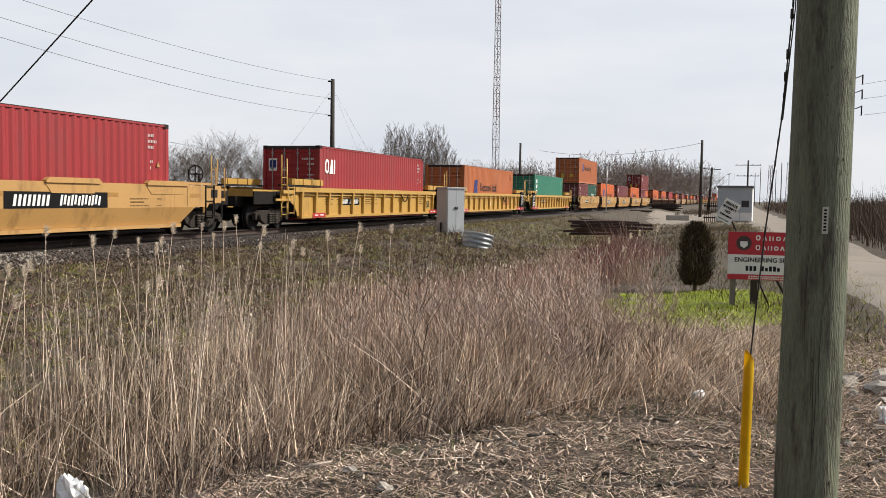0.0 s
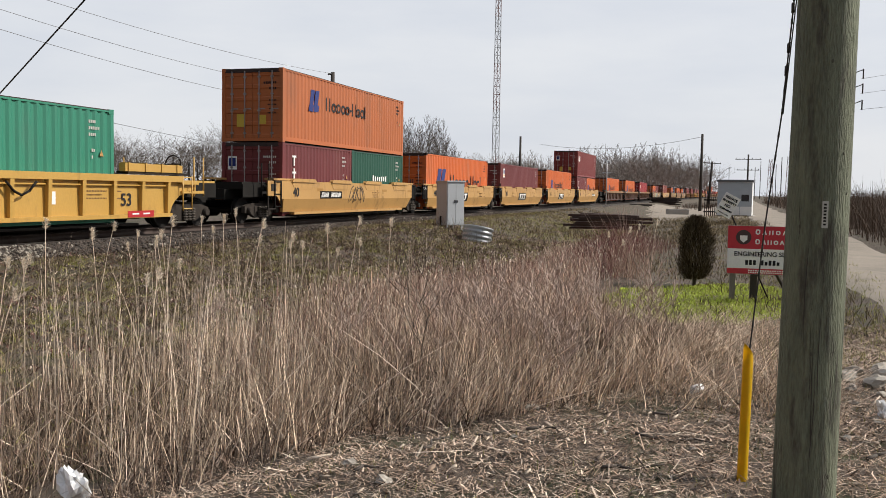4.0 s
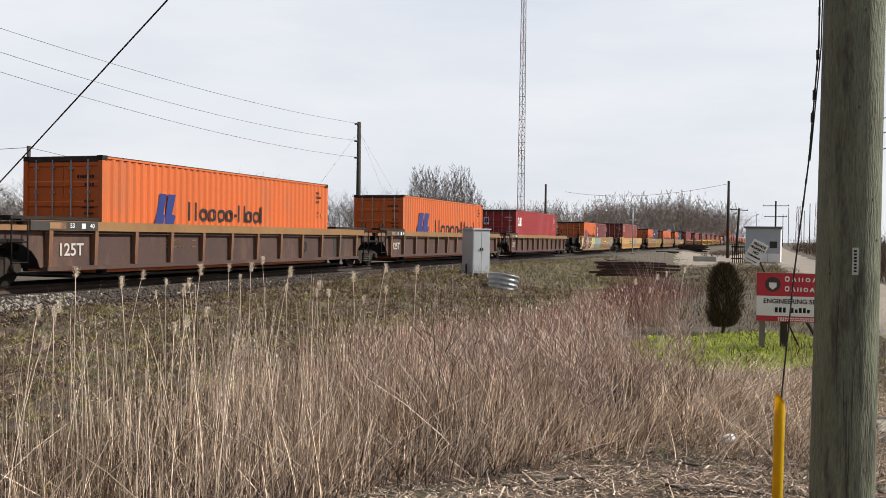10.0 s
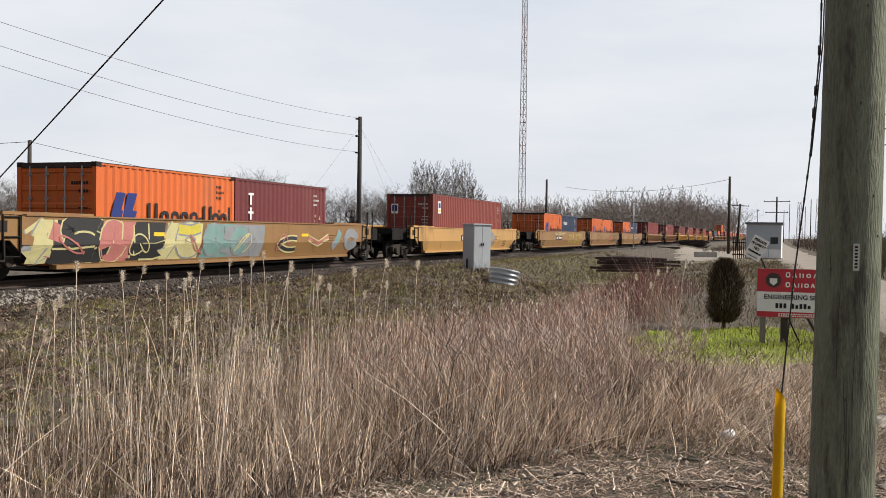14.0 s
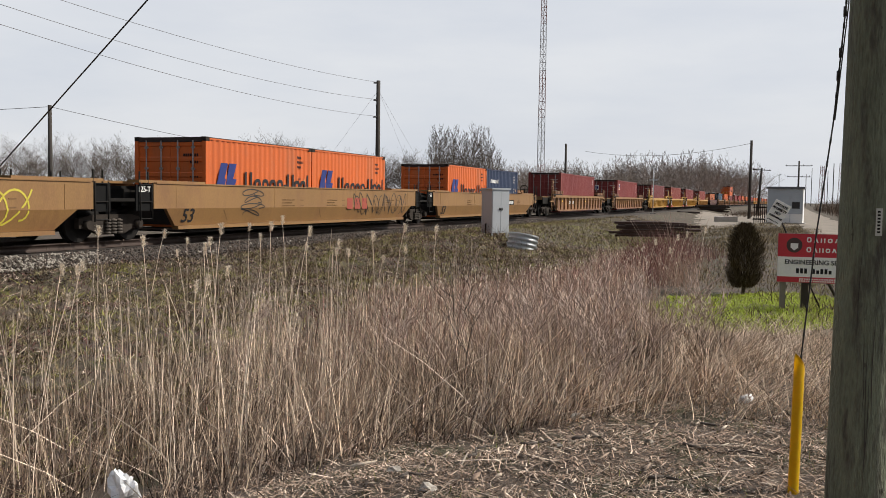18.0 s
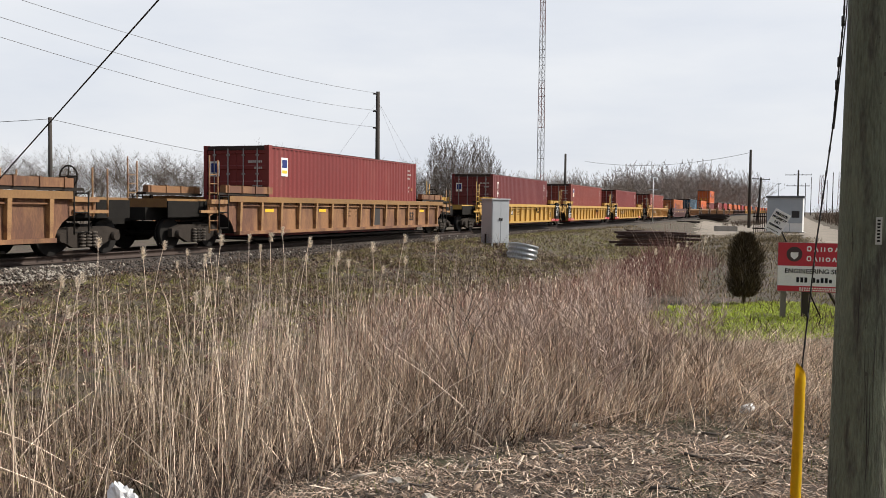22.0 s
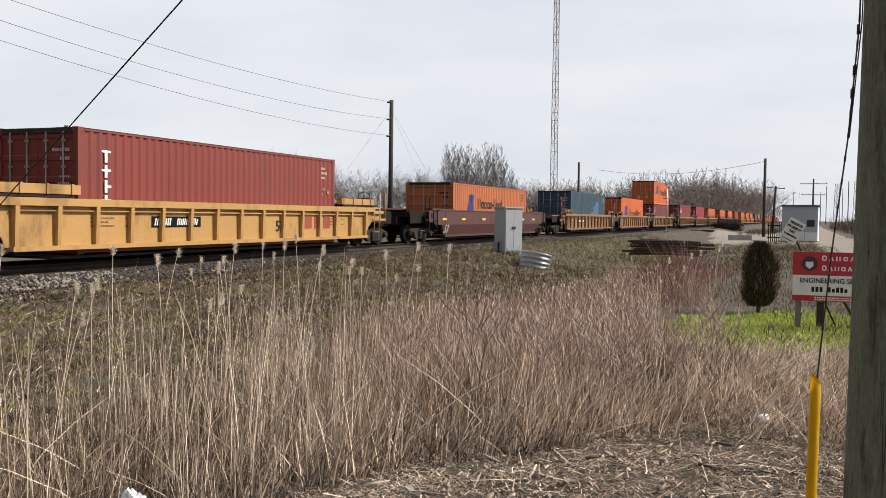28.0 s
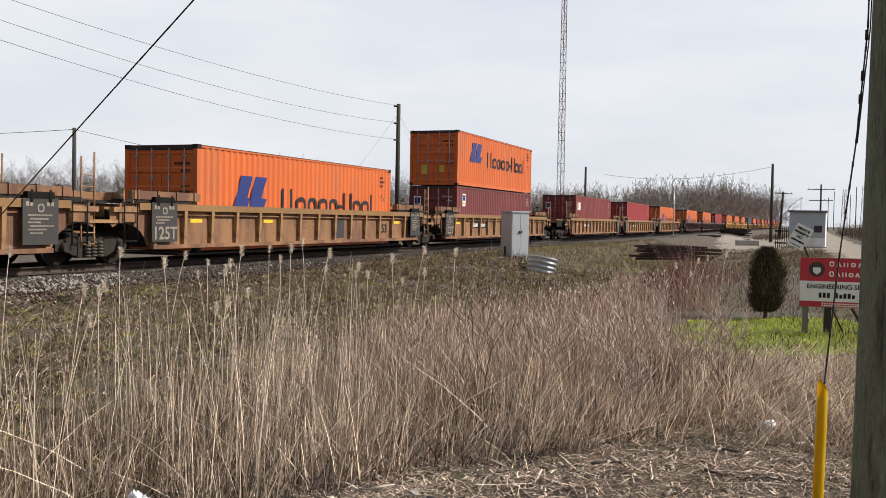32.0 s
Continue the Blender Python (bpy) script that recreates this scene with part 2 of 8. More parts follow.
def raw_mesh(name, co, quads, material, smooth=False):
    """A mesh from numpy arrays of points and of quads."""
    me = bpy.data.meshes.new(name)
    co, quads = np.asarray(co, np.float32), np.asarray(quads, np.int32)
    me.vertices.add(len(co))
    me.vertices.foreach_set("co", co.ravel())
    me.loops.add(quads.size)
    me.loops.foreach_set("vertex_index", quads.ravel())
    me.polygons.add(len(quads))
    me.polygons.foreach_set("loop_start", np.arange(0, quads.size, quads.shape[1], dtype=np.int32))
    if smooth:
        me.polygons.foreach_set("use_smooth", np.ones(len(quads), bool))
    me.update(calc_edges=True)
    me.materials.append(material)
    return me


# ---------------------------------------------------------------- the line of the track
HEAD, CURVE, OFF = radians(72.28), -4.04e-5, 16.43


def on_line(s, d=0.0, z=0.0):
    """The place s metres along the track, d metres to its near side, z above the rails."""
    th = HEAD + CURVE * s
    x = (math.sin(th) - math.sin(HEAD)) / CURVE - OFF * math.sin(HEAD)
    y = -(math.cos(th) - math.cos(HEAD)) / CURVE + OFF * math.cos(HEAD)
    return Vector((x + d * math.sin(th), y - d * math.cos(th), z))


def on_line_np(s, d):
    th = HEAD + CURVE * s
    x = (np.sin(th) - math.sin(HEAD)) / CURVE - OFF * math.sin(HEAD)
    y = -(np.cos(th) - math.cos(HEAD)) / CURVE + OFF * math.cos(HEAD)
    return x + d * np.sin(th), y - d * np.cos(th)


def line_pose(s, d=0.0, z=0.0, turn=0.0):
    p = on_line(s, d, z)
    return pose(p.x, p.y, p.z, 0, 0, math.degrees(HEAD + CURVE * s) + turn)


def to_line(x, y):
    """Roughly the inverse of on_line near the camera: s and d of a place."""
    e, n = (math.cos(HEAD), math.sin(HEAD)), (-math.sin(HEAD), math.cos(HEAD))
    s = x * e[0] + y * e[1]
    return s, OFF - (x * n[0] + y * n[1]) + CURVE * s * s / 2


# ---------------------------------------------------------------- train: containers
def text_mesh(body, size, material, bold=0.0):
    cu = bpy.data.curves.new("text", "FONT")
    cu.body, cu.size, cu.extrude, cu.offset = body, size, 0.002, bold
    cu.align_x, cu.align_y = "CENTER", "CENTER"
    tmp = new("text", cu)
    bpy.context.view_layer.update()
    me = bpy.data.meshes.new_from_object(tmp.evaluated_get(bpy.context.evaluated_depsgraph_get()))
    bpy.data.objects.remove(tmp)
    bpy.data.curves.remove(cu)
    me.materials.clear()
    me.materials.append(material)
    return me


def lettering(name, body, size, material, parent, x, y, z, bold=0.0, label=""):
    """Painted writing on a side that faces -y, or on an end that faces -x."""
    ob = new(name, text_mesh(body, size, material, bold))
    ob.parent, ob.location, ob.rotation_euler = parent, (x, y, z), (radians(90), 0, 0)
    if label:
        ob["label"] = label
    return ob


def word_bars(bm, x, y, z, w, h, heights, gap=0.35, turn=False, lean=0.0):
    """A word that is not spelt out: a row of upright bars from x over the width w."""
    k = len(heights)
    step = w / k
    for i, (lo, hi) in enumerate(heights):
        a, b = x + i * step, x + (i + 1 - gap) * step
        if turn:
            box(bm, y, y + 0.006, a, b, z + lo * h, z + hi * h)
        elif lean:
            plate(bm, [(a, z + lo * h), (b, z + lo * h), (b + lean * h, z + hi * h), (a + lean * h, z + hi * h)], y, y + 0.006)
        else:
            box(bm, a, b, y, y + 0.006, z + lo * h, z + hi * h)


def rounded_ring(bm, x0, x1, y, z0, z1, t):
    """A rounded ring of paint of stroke t."""
    rings = []
    for k in (0, t):
        cx, cz, rx, rz = (x0 + x1) / 2, (z0 + z1) / 2, (x1 - x0) / 2 - k, (z1 - z0) / 2 - k
        rings.append([bm.verts.new((cx + rx * math.copysign(abs(math.cos(a)) ** 0.7, math.cos(a)), y, cz + rz * math.copysign(abs(math.sin(a)) ** 0.7, math.sin(a)))) for a in (math.pi * i / 8 for i in range(16))])
    for i in range(16):
        j = (i + 1) % 16
        bm.faces.new((rings[0][i], rings[0][j], rings[1][j], rings[1][i]))


def line_name(bm, x, y, z, w, h):
    """The shipping line's name as plain stems and rings, h high over the baseline z."""
    t, low, u = h * 0.16, h * 0.70, w / 10.9
    for c in (0, 0.85, 7.05, 7.95, 10.7):
        box(bm, x + c * u, x + c * u + t, y, y + 0.006, z, z + h)
    for c in (1.5, 2.75, 4.0, 5.25, 8.3, 9.45):
        rounded_ring(bm, x + c * u, x + (c + 1.05) * u, y, z, z + low, t)
    box(bm, x + 6.45 * u, x + 6.9 * u, y, y + 0.006, z + h * 0.3, z + h * 0.3 + t)


def corrugated(bm, x0, x1, z0, z1, y, out, pitch=0.281, deep=0.036):
    """A wall of trapezoid corrugations along x, its outer face at y."""
    k = max(1, round((x1 - x0) / pitch))
    p = (x1 - x0) / k
    pts = []
    for i in range(k):
        a = x0 + i * p
        pts += [(a, y), (a + 0.26 * p, y), (a + 0.5 * p, y - out * deep), (a + 0.76 * p, y - out * deep)]
    pts.append((x1, y))
    lo, hi = [bm.verts.new((a, b, z0)) for a, b in pts], [bm.verts.new((a, b, z1)) for a, b in pts]
    for i in range(len(pts) - 1):
        bm.faces.new((lo[i], lo[i + 1], hi[i + 1], hi[i]))


COLOUR_WORD = {"orange": "bright orange", "orange_old": "faded orange", "red": "bright red", "red_old": "faded red", "maroon": "dark maroon", "brick": "brick red", "green": "sea green", "dark_green": "dark green", "blue": "navy blue", "teal": "weathered slate blue"}


def container(colour, L=12.19, H=2.90, mark="", label=""):
    """A ribbed steel shipping container; x along it, its doors at -x, its base at z = 0."""
    m, w, light = CM[colour], 1.219, M["white_paint"]
    root = new("shipping_container")
    tagged(root, label or ("%s corrugated steel %s shipping container on a railcar" % (COLOUR_WORD[colour], "forty-foot" if L > 8 else "twenty-foot")), "container", "containers on the train")
    h = L / 2
    posts = [(sx * h - (0.0 if sx < 0 else 0.13), sx * h + (0.13 if sx < 0 else 0.0), sy * w - (0.0 if sy < 0 else 0.13), sy * w + (0.13 if sy < 0 else 0.0), 0.118, H - 0.118) for sx in (-1, 1) for sy in (-1, 1)]
    boxes("corner_post", m, root, *posts[:1])
    for b in posts[1:]:
        boxes("corner_post", m, root, b)
    for sx in (-1, 1):
        for sy in (-1, 1):
            for z in (0, H - 0.118):
                x0, y0 = sx * h, sy * w
                cast = bmesh.new()
                box(cast, min(x0, x0 - sx * 0.178) - 0.003, max(x0, x0 - sx * 0.178) + 0.003, min(y0, y0 - sy * 0.162) - 0.003, max(y0, y0 - sy * 0.162) + 0.003, z - 0.002, z + 0.12)
                part("corner_casting", cast, M["dark_steel"] if colour in ("orange", "teal", "red") else m, root)
    for sy in (-1, 1):
        a, b = (sy * w, sy * (w - 0.06))
        boxes("top_rail", m, root, (-h + 0.13, h - 0.13, min(a, b), max(a, b), H - 0.075, H - 0.03))
        boxes("roof_edge", M["roof_dark"], root, (-h + 0.13, h - 0.13, min(a, b) - 0.002, max(a, b) + 0.002, H - 0.03, H - 0.008), label="dark brown roof edge")
        boxes("bottom_rail", m, root, (-h + 0.13, h - 0.13, min(a, b), max(a, b), 0.03, 0.18))
        bm = bmesh.new()
        corrugated(bm, -h + 0.13, h - 0.13, 0.18, H - 0.075, sy * (w - 0.006), sy)
        part("side_wall", bm, m, root)
    for x0 in (-h, h - 0.1):
        boxes("end_header", M["roof_dark"] if x0 < 0 else m, root, (x0, x0 + 0.1, -w + 0.13, w - 0.13, H - 0.14, H - 0.01), label="dark brown end header" if x0 < 0 else "")
        boxes("end_sill", m, root, (x0, x0 + 0.1, -w + 0.13, w - 0.13, 0.02, 0.15))
    bm = bmesh.new()
    k = 40 if L > 8 else 20
    for i in range(k):
        a = -h + 0.1 + (2 * h - 0.2) * i / k
        box(bm, a, a + (2 * h - 0.2) / k * 0.55, -w + 0.06, w - 0.06, H - 0.03, H - 0.006)
    box(bm, -h + 0.02, h - 0.02, -w + 0.03, w - 0.03, H - 0.05, H - 0.03)
    part("roof", bm, m, root)
    boxes("floor", M["dark_steel"], root, (-h + 0.03, h - 0.03, -w + 0.05, w - 0.05, 0.04, 0.16))
    boxes("front_wall", m, root, (h - 0.07, h - 0.03, -w + 0.13, w - 0.13, 0.15, H - 0.14))
    for sy in (-1, 1):
        a, b = sorted((sy * 0.008, sy * (w - 0.14)))
        bm = bmesh.new()
        face = [(-h + 0.075, 0.16), (-h + 0.075, H - 0.15), (-h + 0.022, H - 0.15)]
        for i in range(4, -1, -1):
            z = 0.2 + (H - 0.4) * 0.2 * i
            face += [(-h + 0.022, z + (H - 0.4) * 0.2 - 0.05), (-h + 0.045, z + (H - 0.4) * 0.2 - 0.08), (-h + 0.045, z + 0.08), (-h + 0.022, z + 0.05)]
        face.append((-h + 0.022, 0.16))
        plate(bm, face, a, b)
        door = part("door", bm, m, root)
        for u in (0.27, 0.75):
            y = a + (b - a) * u
            bm = bmesh.new()
            tube(bm, (-h + 0.0, y, 0.12), (-h + 0.0, y, H - 0.1), 0.021, seg=6)
            for z in (0.3, 1.1, H - 0.9, H - 0.3):
                box(bm, -h - 0.02, -h + 0.03, y - 0.05, y + 0.05, z - 0.03, z + 0.03)
            box(bm, -h - 0.03, -h - 0.012, y - 0.26, y + 0.02, 1.14, 1.18)
            part("locking_rod", bm, M["rod"], door, "dull grey locking rod")
        if sy > 0:
            boxes("placard", M["placard"], door, (-h + 0.012, -h + 0.020, 0.28, 0.62, 0.52, 0.98), label="yellow square placard")
            if mark in ("badge", "three", "column"):
                boxes("door_badge", light, door, (-h + 0.012, -h + 0.020, 0.62, 0.98, H - 0.98, H - 0.5), label="white and blue door badge")
                boxes("door_badge", M["blue_logo"], door, (-h + 0.008, -h + 0.0115, 0.66, 0.94, H - 0.86, H - 0.56))
        else:
            boxes("placard", M["placard"], door, (-h + 0.012, -h + 0.020, -0.55, -0.25, 0.62, 0.94), label="yellow square placard")
    # markings: dark letter bars on the door, white ones on the side's far end
    bm = bmesh.new()
    for r, (z, n) in enumerate(((H - 0.55, 7), (H - 0.75, 4), (H - 1.15, 5), (H - 1.3, 6), (H - 1.45, 5), (H - 1.6, 6))):
        word_bars(bm, -0.95, -h + 0.016, z, (0.075 if r < 2 else 0.06) * n, 0.075 if r < 2 else 0.045, [(0, 1)] * n, turn=True)
    part("door_markings", bm, M["dull_white"] if not colour.startswith("orange") else M["navy_letter"], root, "small white stencilled markings" if not colour.startswith("orange") else "small dark stencilled markings")
    bm = bmesh.new()
    for i, (dz, n) in enumerate(((0.34, 4), (0.50, 6), (0.66, 4), (1.05, 2), (1.22, 1))):
        word_bars(bm, h - 0.95 + 0.1 * (i > 2), -w - 0.003, H - dz - 0.05, 0.07 * n, 0.075, [(0, 1)] * n, 0.45)
    part("side_markings", bm, M["dull_white"] if not colour.startswith("orange") else M["navy_letter"], root, "rows of small stencilled marks")
    bm = bmesh.new()
    plate(bm, [(h - 0.56, H - 1.2), (h - 0.4, H - 1.2), (h - 0.48, H - 1.05)], -w - 0.003, -w + 0.002)
    part("warning_triangle", bm, M["yellow"], root, "yellow warning triangle")
    y = -w - 0.004
    if mark.startswith("line"):           # blue flag mark and dark lettering of a shipping line
        x0, z0, f, tall, tx, tw, tz, th = (-h + 1.68, 1.22, 1.72, 0.94, -h + 4.24, 6.3, 1.08, 0.79) if L > 8 and colour == "orange" and mark == "line" else (-h + 2.05, 1.25, 0.9, 0.82, -h + 3.54, 3.95, 1.38, 0.52) if L > 8 else (-h + 0.51, 1.22, 1.02, 0.66, -h + 1.97, 3.85, 1.03, 0.63)
        bm = bmesh.new()
        plate(bm, [(x0 + a * f, z0 + b * tall) for a, b in ((0, 0), (0.40, 0), (0.47, 0.30), (0.40, 0.34), (0.55, 0.96), (0.52, 1.0), (0.22, 1.0))], y, y + 0.006)
        plate(bm, [(x0 + a * f, z0 + b * tall) for a, b in ((0.46, 0.02), (0.90, 0.02), (1.0, 0.30), (0.82, 0.34), (1.0, 1.0), (0.64, 1.0), (0.52, 0.42))], y, y + 0.006)
        part("logo", bm, M["blue_logo"], root, "blue logo shape")
        bm = bmesh.new()
        line_name(bm, tx, y, tz, tw, th)
        part("lettering", bm, M["navy_letter"], root, "row of dark letter shapes")
    elif mark == "three":        # three broad white letter shapes near the door end
        bm = bmesh.new()
        x0, z0 = -h + 0.48, H - 1.06
        rounded_ring(bm, x0, x0 + 0.36, y, z0, z0 + 0.56, 0.1)
        plate(bm, [(x0 + 0.40, z0), (x0 + 0.76, z0), (x0 + 0.70, z0 + 0.56), (x0 + 0.56, z0 + 0.56)], y, y + 0.006)
        box(bm, x0 + 0.82, x0 + 0.93, y, y + 0.006, z0, z0 + 0.56)
        part("logo", bm, light, root, "white logo shapes")
    elif mark in ("column", "column_six"):   # white letters one above another
        bm = bmesh.new()
        k = 3 if mark == "column" else 6
        size = 0.38 if k == 3 else 0.29
        for i in range(k):
            z = H - 0.62 - i * size * 1.22
            x0 = -h + 0.75
            box(bm, x0 + 0.1, x0 + 0.19, y, y + 0.006, z - size / 2, z + size / 2)
            if i % 3 != 2:
                box(bm, x0, x0 + 0.1, y, y + 0.006, z + size * (0.3 - 0.3 * (i % 2)), z + size * (0.48 - 0.3 * (i % 2)))
                box(bm, x0 + 0.19, x0 + 0.3, y, y + 0.006, z + size * (0.3 - 0.3 * (i % 2)), z + size * (0.48 - 0.3 * (i % 2)))
            else:
                box(bm, x0 + 0.19, x0 + 0.32, y, y + 0.006, z - size * 0.1, z + size * 0.1)
        part("logo", bm, light, root, "white letter shapes one above another")
    elif mark == "word" and colour == "green":      # tall white shapes up the door end
        for k in range(4):
            bm = bmesh.new()
            plate(bm, [(-h + 0.62, H - 0.72 - 0.42 * k), (-h + 1.02, H - 0.62 - 0.42 * k), (-h + 1.02, H - 0.34 - 0.42 * k), (-h + 0.62, H - 0.44 - 0.42 * k)], y, y + 0.006)
            part("logo_shape", bm, light, root, "white logo shape")
    elif mark == "word":         # one short light word
        bm = bmesh.new()
        word_bars(bm, *((-h + 0.7, y, H - 0.78, 1.5, 0.24) if colour != "dark_green" else (-0.75, y, H - 1.25, 1.75, 0.26)), [(0, 1), (0, 0.8), (0.1, 0.8), (0, 0.75), (0, 0.8), (0.05, 0.8), (0, 0.9)], gap=0.5)
        part("lettering", bm, light, root, "row of white letter shapes")
    elif mark == "badge":
        boxes("badge", light, root, (-h + 0.75, -h + 1.15, y, y + 0.006, H - 0.95, H - 0.35), label="white square badge")
        boxes("badge_shape", M["blue_logo"], root, (-h + 0.80, -h + 1.10, y - 0.002, y + 0.002, H - 0.68, H - 0.42), label="dark blue badge shape")
        boxes("badge_bar", M["yellow_tape"], root, (-h + 0.80, -h + 1.10, y - 0.002, y + 0.002, H - 0.86, H - 0.76), label="yellow badge bar")
    elif mark == "patches":
        for a, b, c, d in ((6.6, 7.6, 1.0, 1.45), (7.6, 8.3, 1.0, 1.9), (8.3, 9.6, 1.0, 2.25)):
            boxes("repair_patch", M["patch_blue"], root, (-h + a, -h + b, y + 0.006, y + 0.012, c - 0.3, d), label="brighter blue repainted patch")
    return root


M["patch_blue"] = mat("brighter_blue_paint", (0.035, 0.10, 0.175), 0.5, var=0.08, bump=0.03)


# ---------------------------------------------------------------- train: well cars
def bogie(parent, x):
    """A two-axle freight bogie at x under its car; wheel radius 0.42."""
    root = new("bogie")
    root.parent, root.location = parent, (x, 0, 0)
    for sy in (-1, 1):
        bm = bmesh.new()
        out = [(-1.12, 0.34), (-0.72, 0.3), (-0.42, 0.17), (0.42, 0.17), (0.72, 0.3), (1.12, 0.34), (1.12, 0.56), (0.7, 0.66), (-0.7, 0.66), (-1.12, 0.56)]
        plate(bm, out, sy * 1.0 - 0.07, sy * 1.0 + 0.07)
        part("side_frame", bm, M["bogie_dust"], root)
        for a in (-0.2, 0.0, 0.2) if sy < 0 else ():
            bm = bmesh.new()
            for k in range(5):
                tube(bm, (a, sy * 1.11, 0.2 + 0.075 * k), (a, sy * 1.11, 0.24 + 0.075 * k), 0.085, seg=8)
            tube(bm, (a, sy * 1.11, 0.18), (a, sy * 1.11, 0.56), 0.05, seg=8)
            part("spring", bm, M["spring"], root, "dusty coil spring")
        for a in (-0.89, 0.89):
            bm = bmesh.new()
            tube(bm, (a, sy * 1.0, 0.42), (a, sy * 1.2, 0.42), 0.11, seg=10)
            part("bearing_cap", bm, M["bogie_dust"], root, "worn steel bearing cap")
    boxes("bolster", M["grime"], root, (-0.2, 0.2, -1.05, 1.05, 0.4, 0.72))
    for a in (-0.89, 0.89):
        bm = bmesh.new()
        tube(bm, (0, -0.9, 0), (0, 0.9, 0), 0.075, seg=8)
        for sy in (-1, 1):
            tube(bm, (0, sy * 0.69, 0), (0, sy * 0.83, 0), 0.42, seg=24)
            tube(bm, (0, sy * 0.66, 0), (0, sy * 0.69, 0), 0.45, seg=24)
        ws = part("wheelset", bm, M["wheel_steel"], root, "dark steel wheels on an axle")
        ws.location = (a, 0, 0.42)
    return root


def ladder(parent, x, y, z0, z1, paint, w=0.45):
    bm = bmesh.new()
    for a in (-w / 2, w / 2):
        tube(bm, (x + a, y, z0), (x + a, y, z1), 0.022, seg=6)
    k = max(2, round((z1 - z0) / 0.32))
    for i in range(k):
        tube(bm, (x - w / 2, y, z0 + 0.05 + (z1 - z0 - 0.1) * i / (k - 1)), (x + w / 2, y, z0 + 0.05 + (z1 - z0 - 0.1) * i / (k - 1)), 0.018, seg=5)
    return part("ladder", bm, paint, parent)


def brake_wheel(parent, x, y, z):
    bm = bmesh.new()
    pts = [Vector((x, y + 0.26 * math.cos(a), z + 0.26 * math.sin(a))) for a in (2 * math.pi * i / 16 for i in range(16))]
    for i in range(16):
        tube(bm, pts[i], pts[(i + 1) % 16], 0.022, seg=5, caps=False)
    for i in range(0, 16, 4):
        tube(bm, (x, y, z), pts[i], 0.016, seg=5, caps=False)
    tube(bm, (x - 0.04, y, z), (x + 0.25, y, z), 0.04, seg=8)
    tube(bm, (x + 0.2, y, z), (x + 0.2, y, 1.1), 0.05, seg=6)
    return part("brake_wheel", bm, M["dark_steel"], parent, "dark spoked brake wheel on a post")


PAINT_WORD = {"yellow": "yellow", "yellow_bright": "bright yellow", "tan": "faded tan-yellow", "rusty": "rust-stained yellow-brown", "brown": "rusted brown", "maroon_car": "dark maroon"}


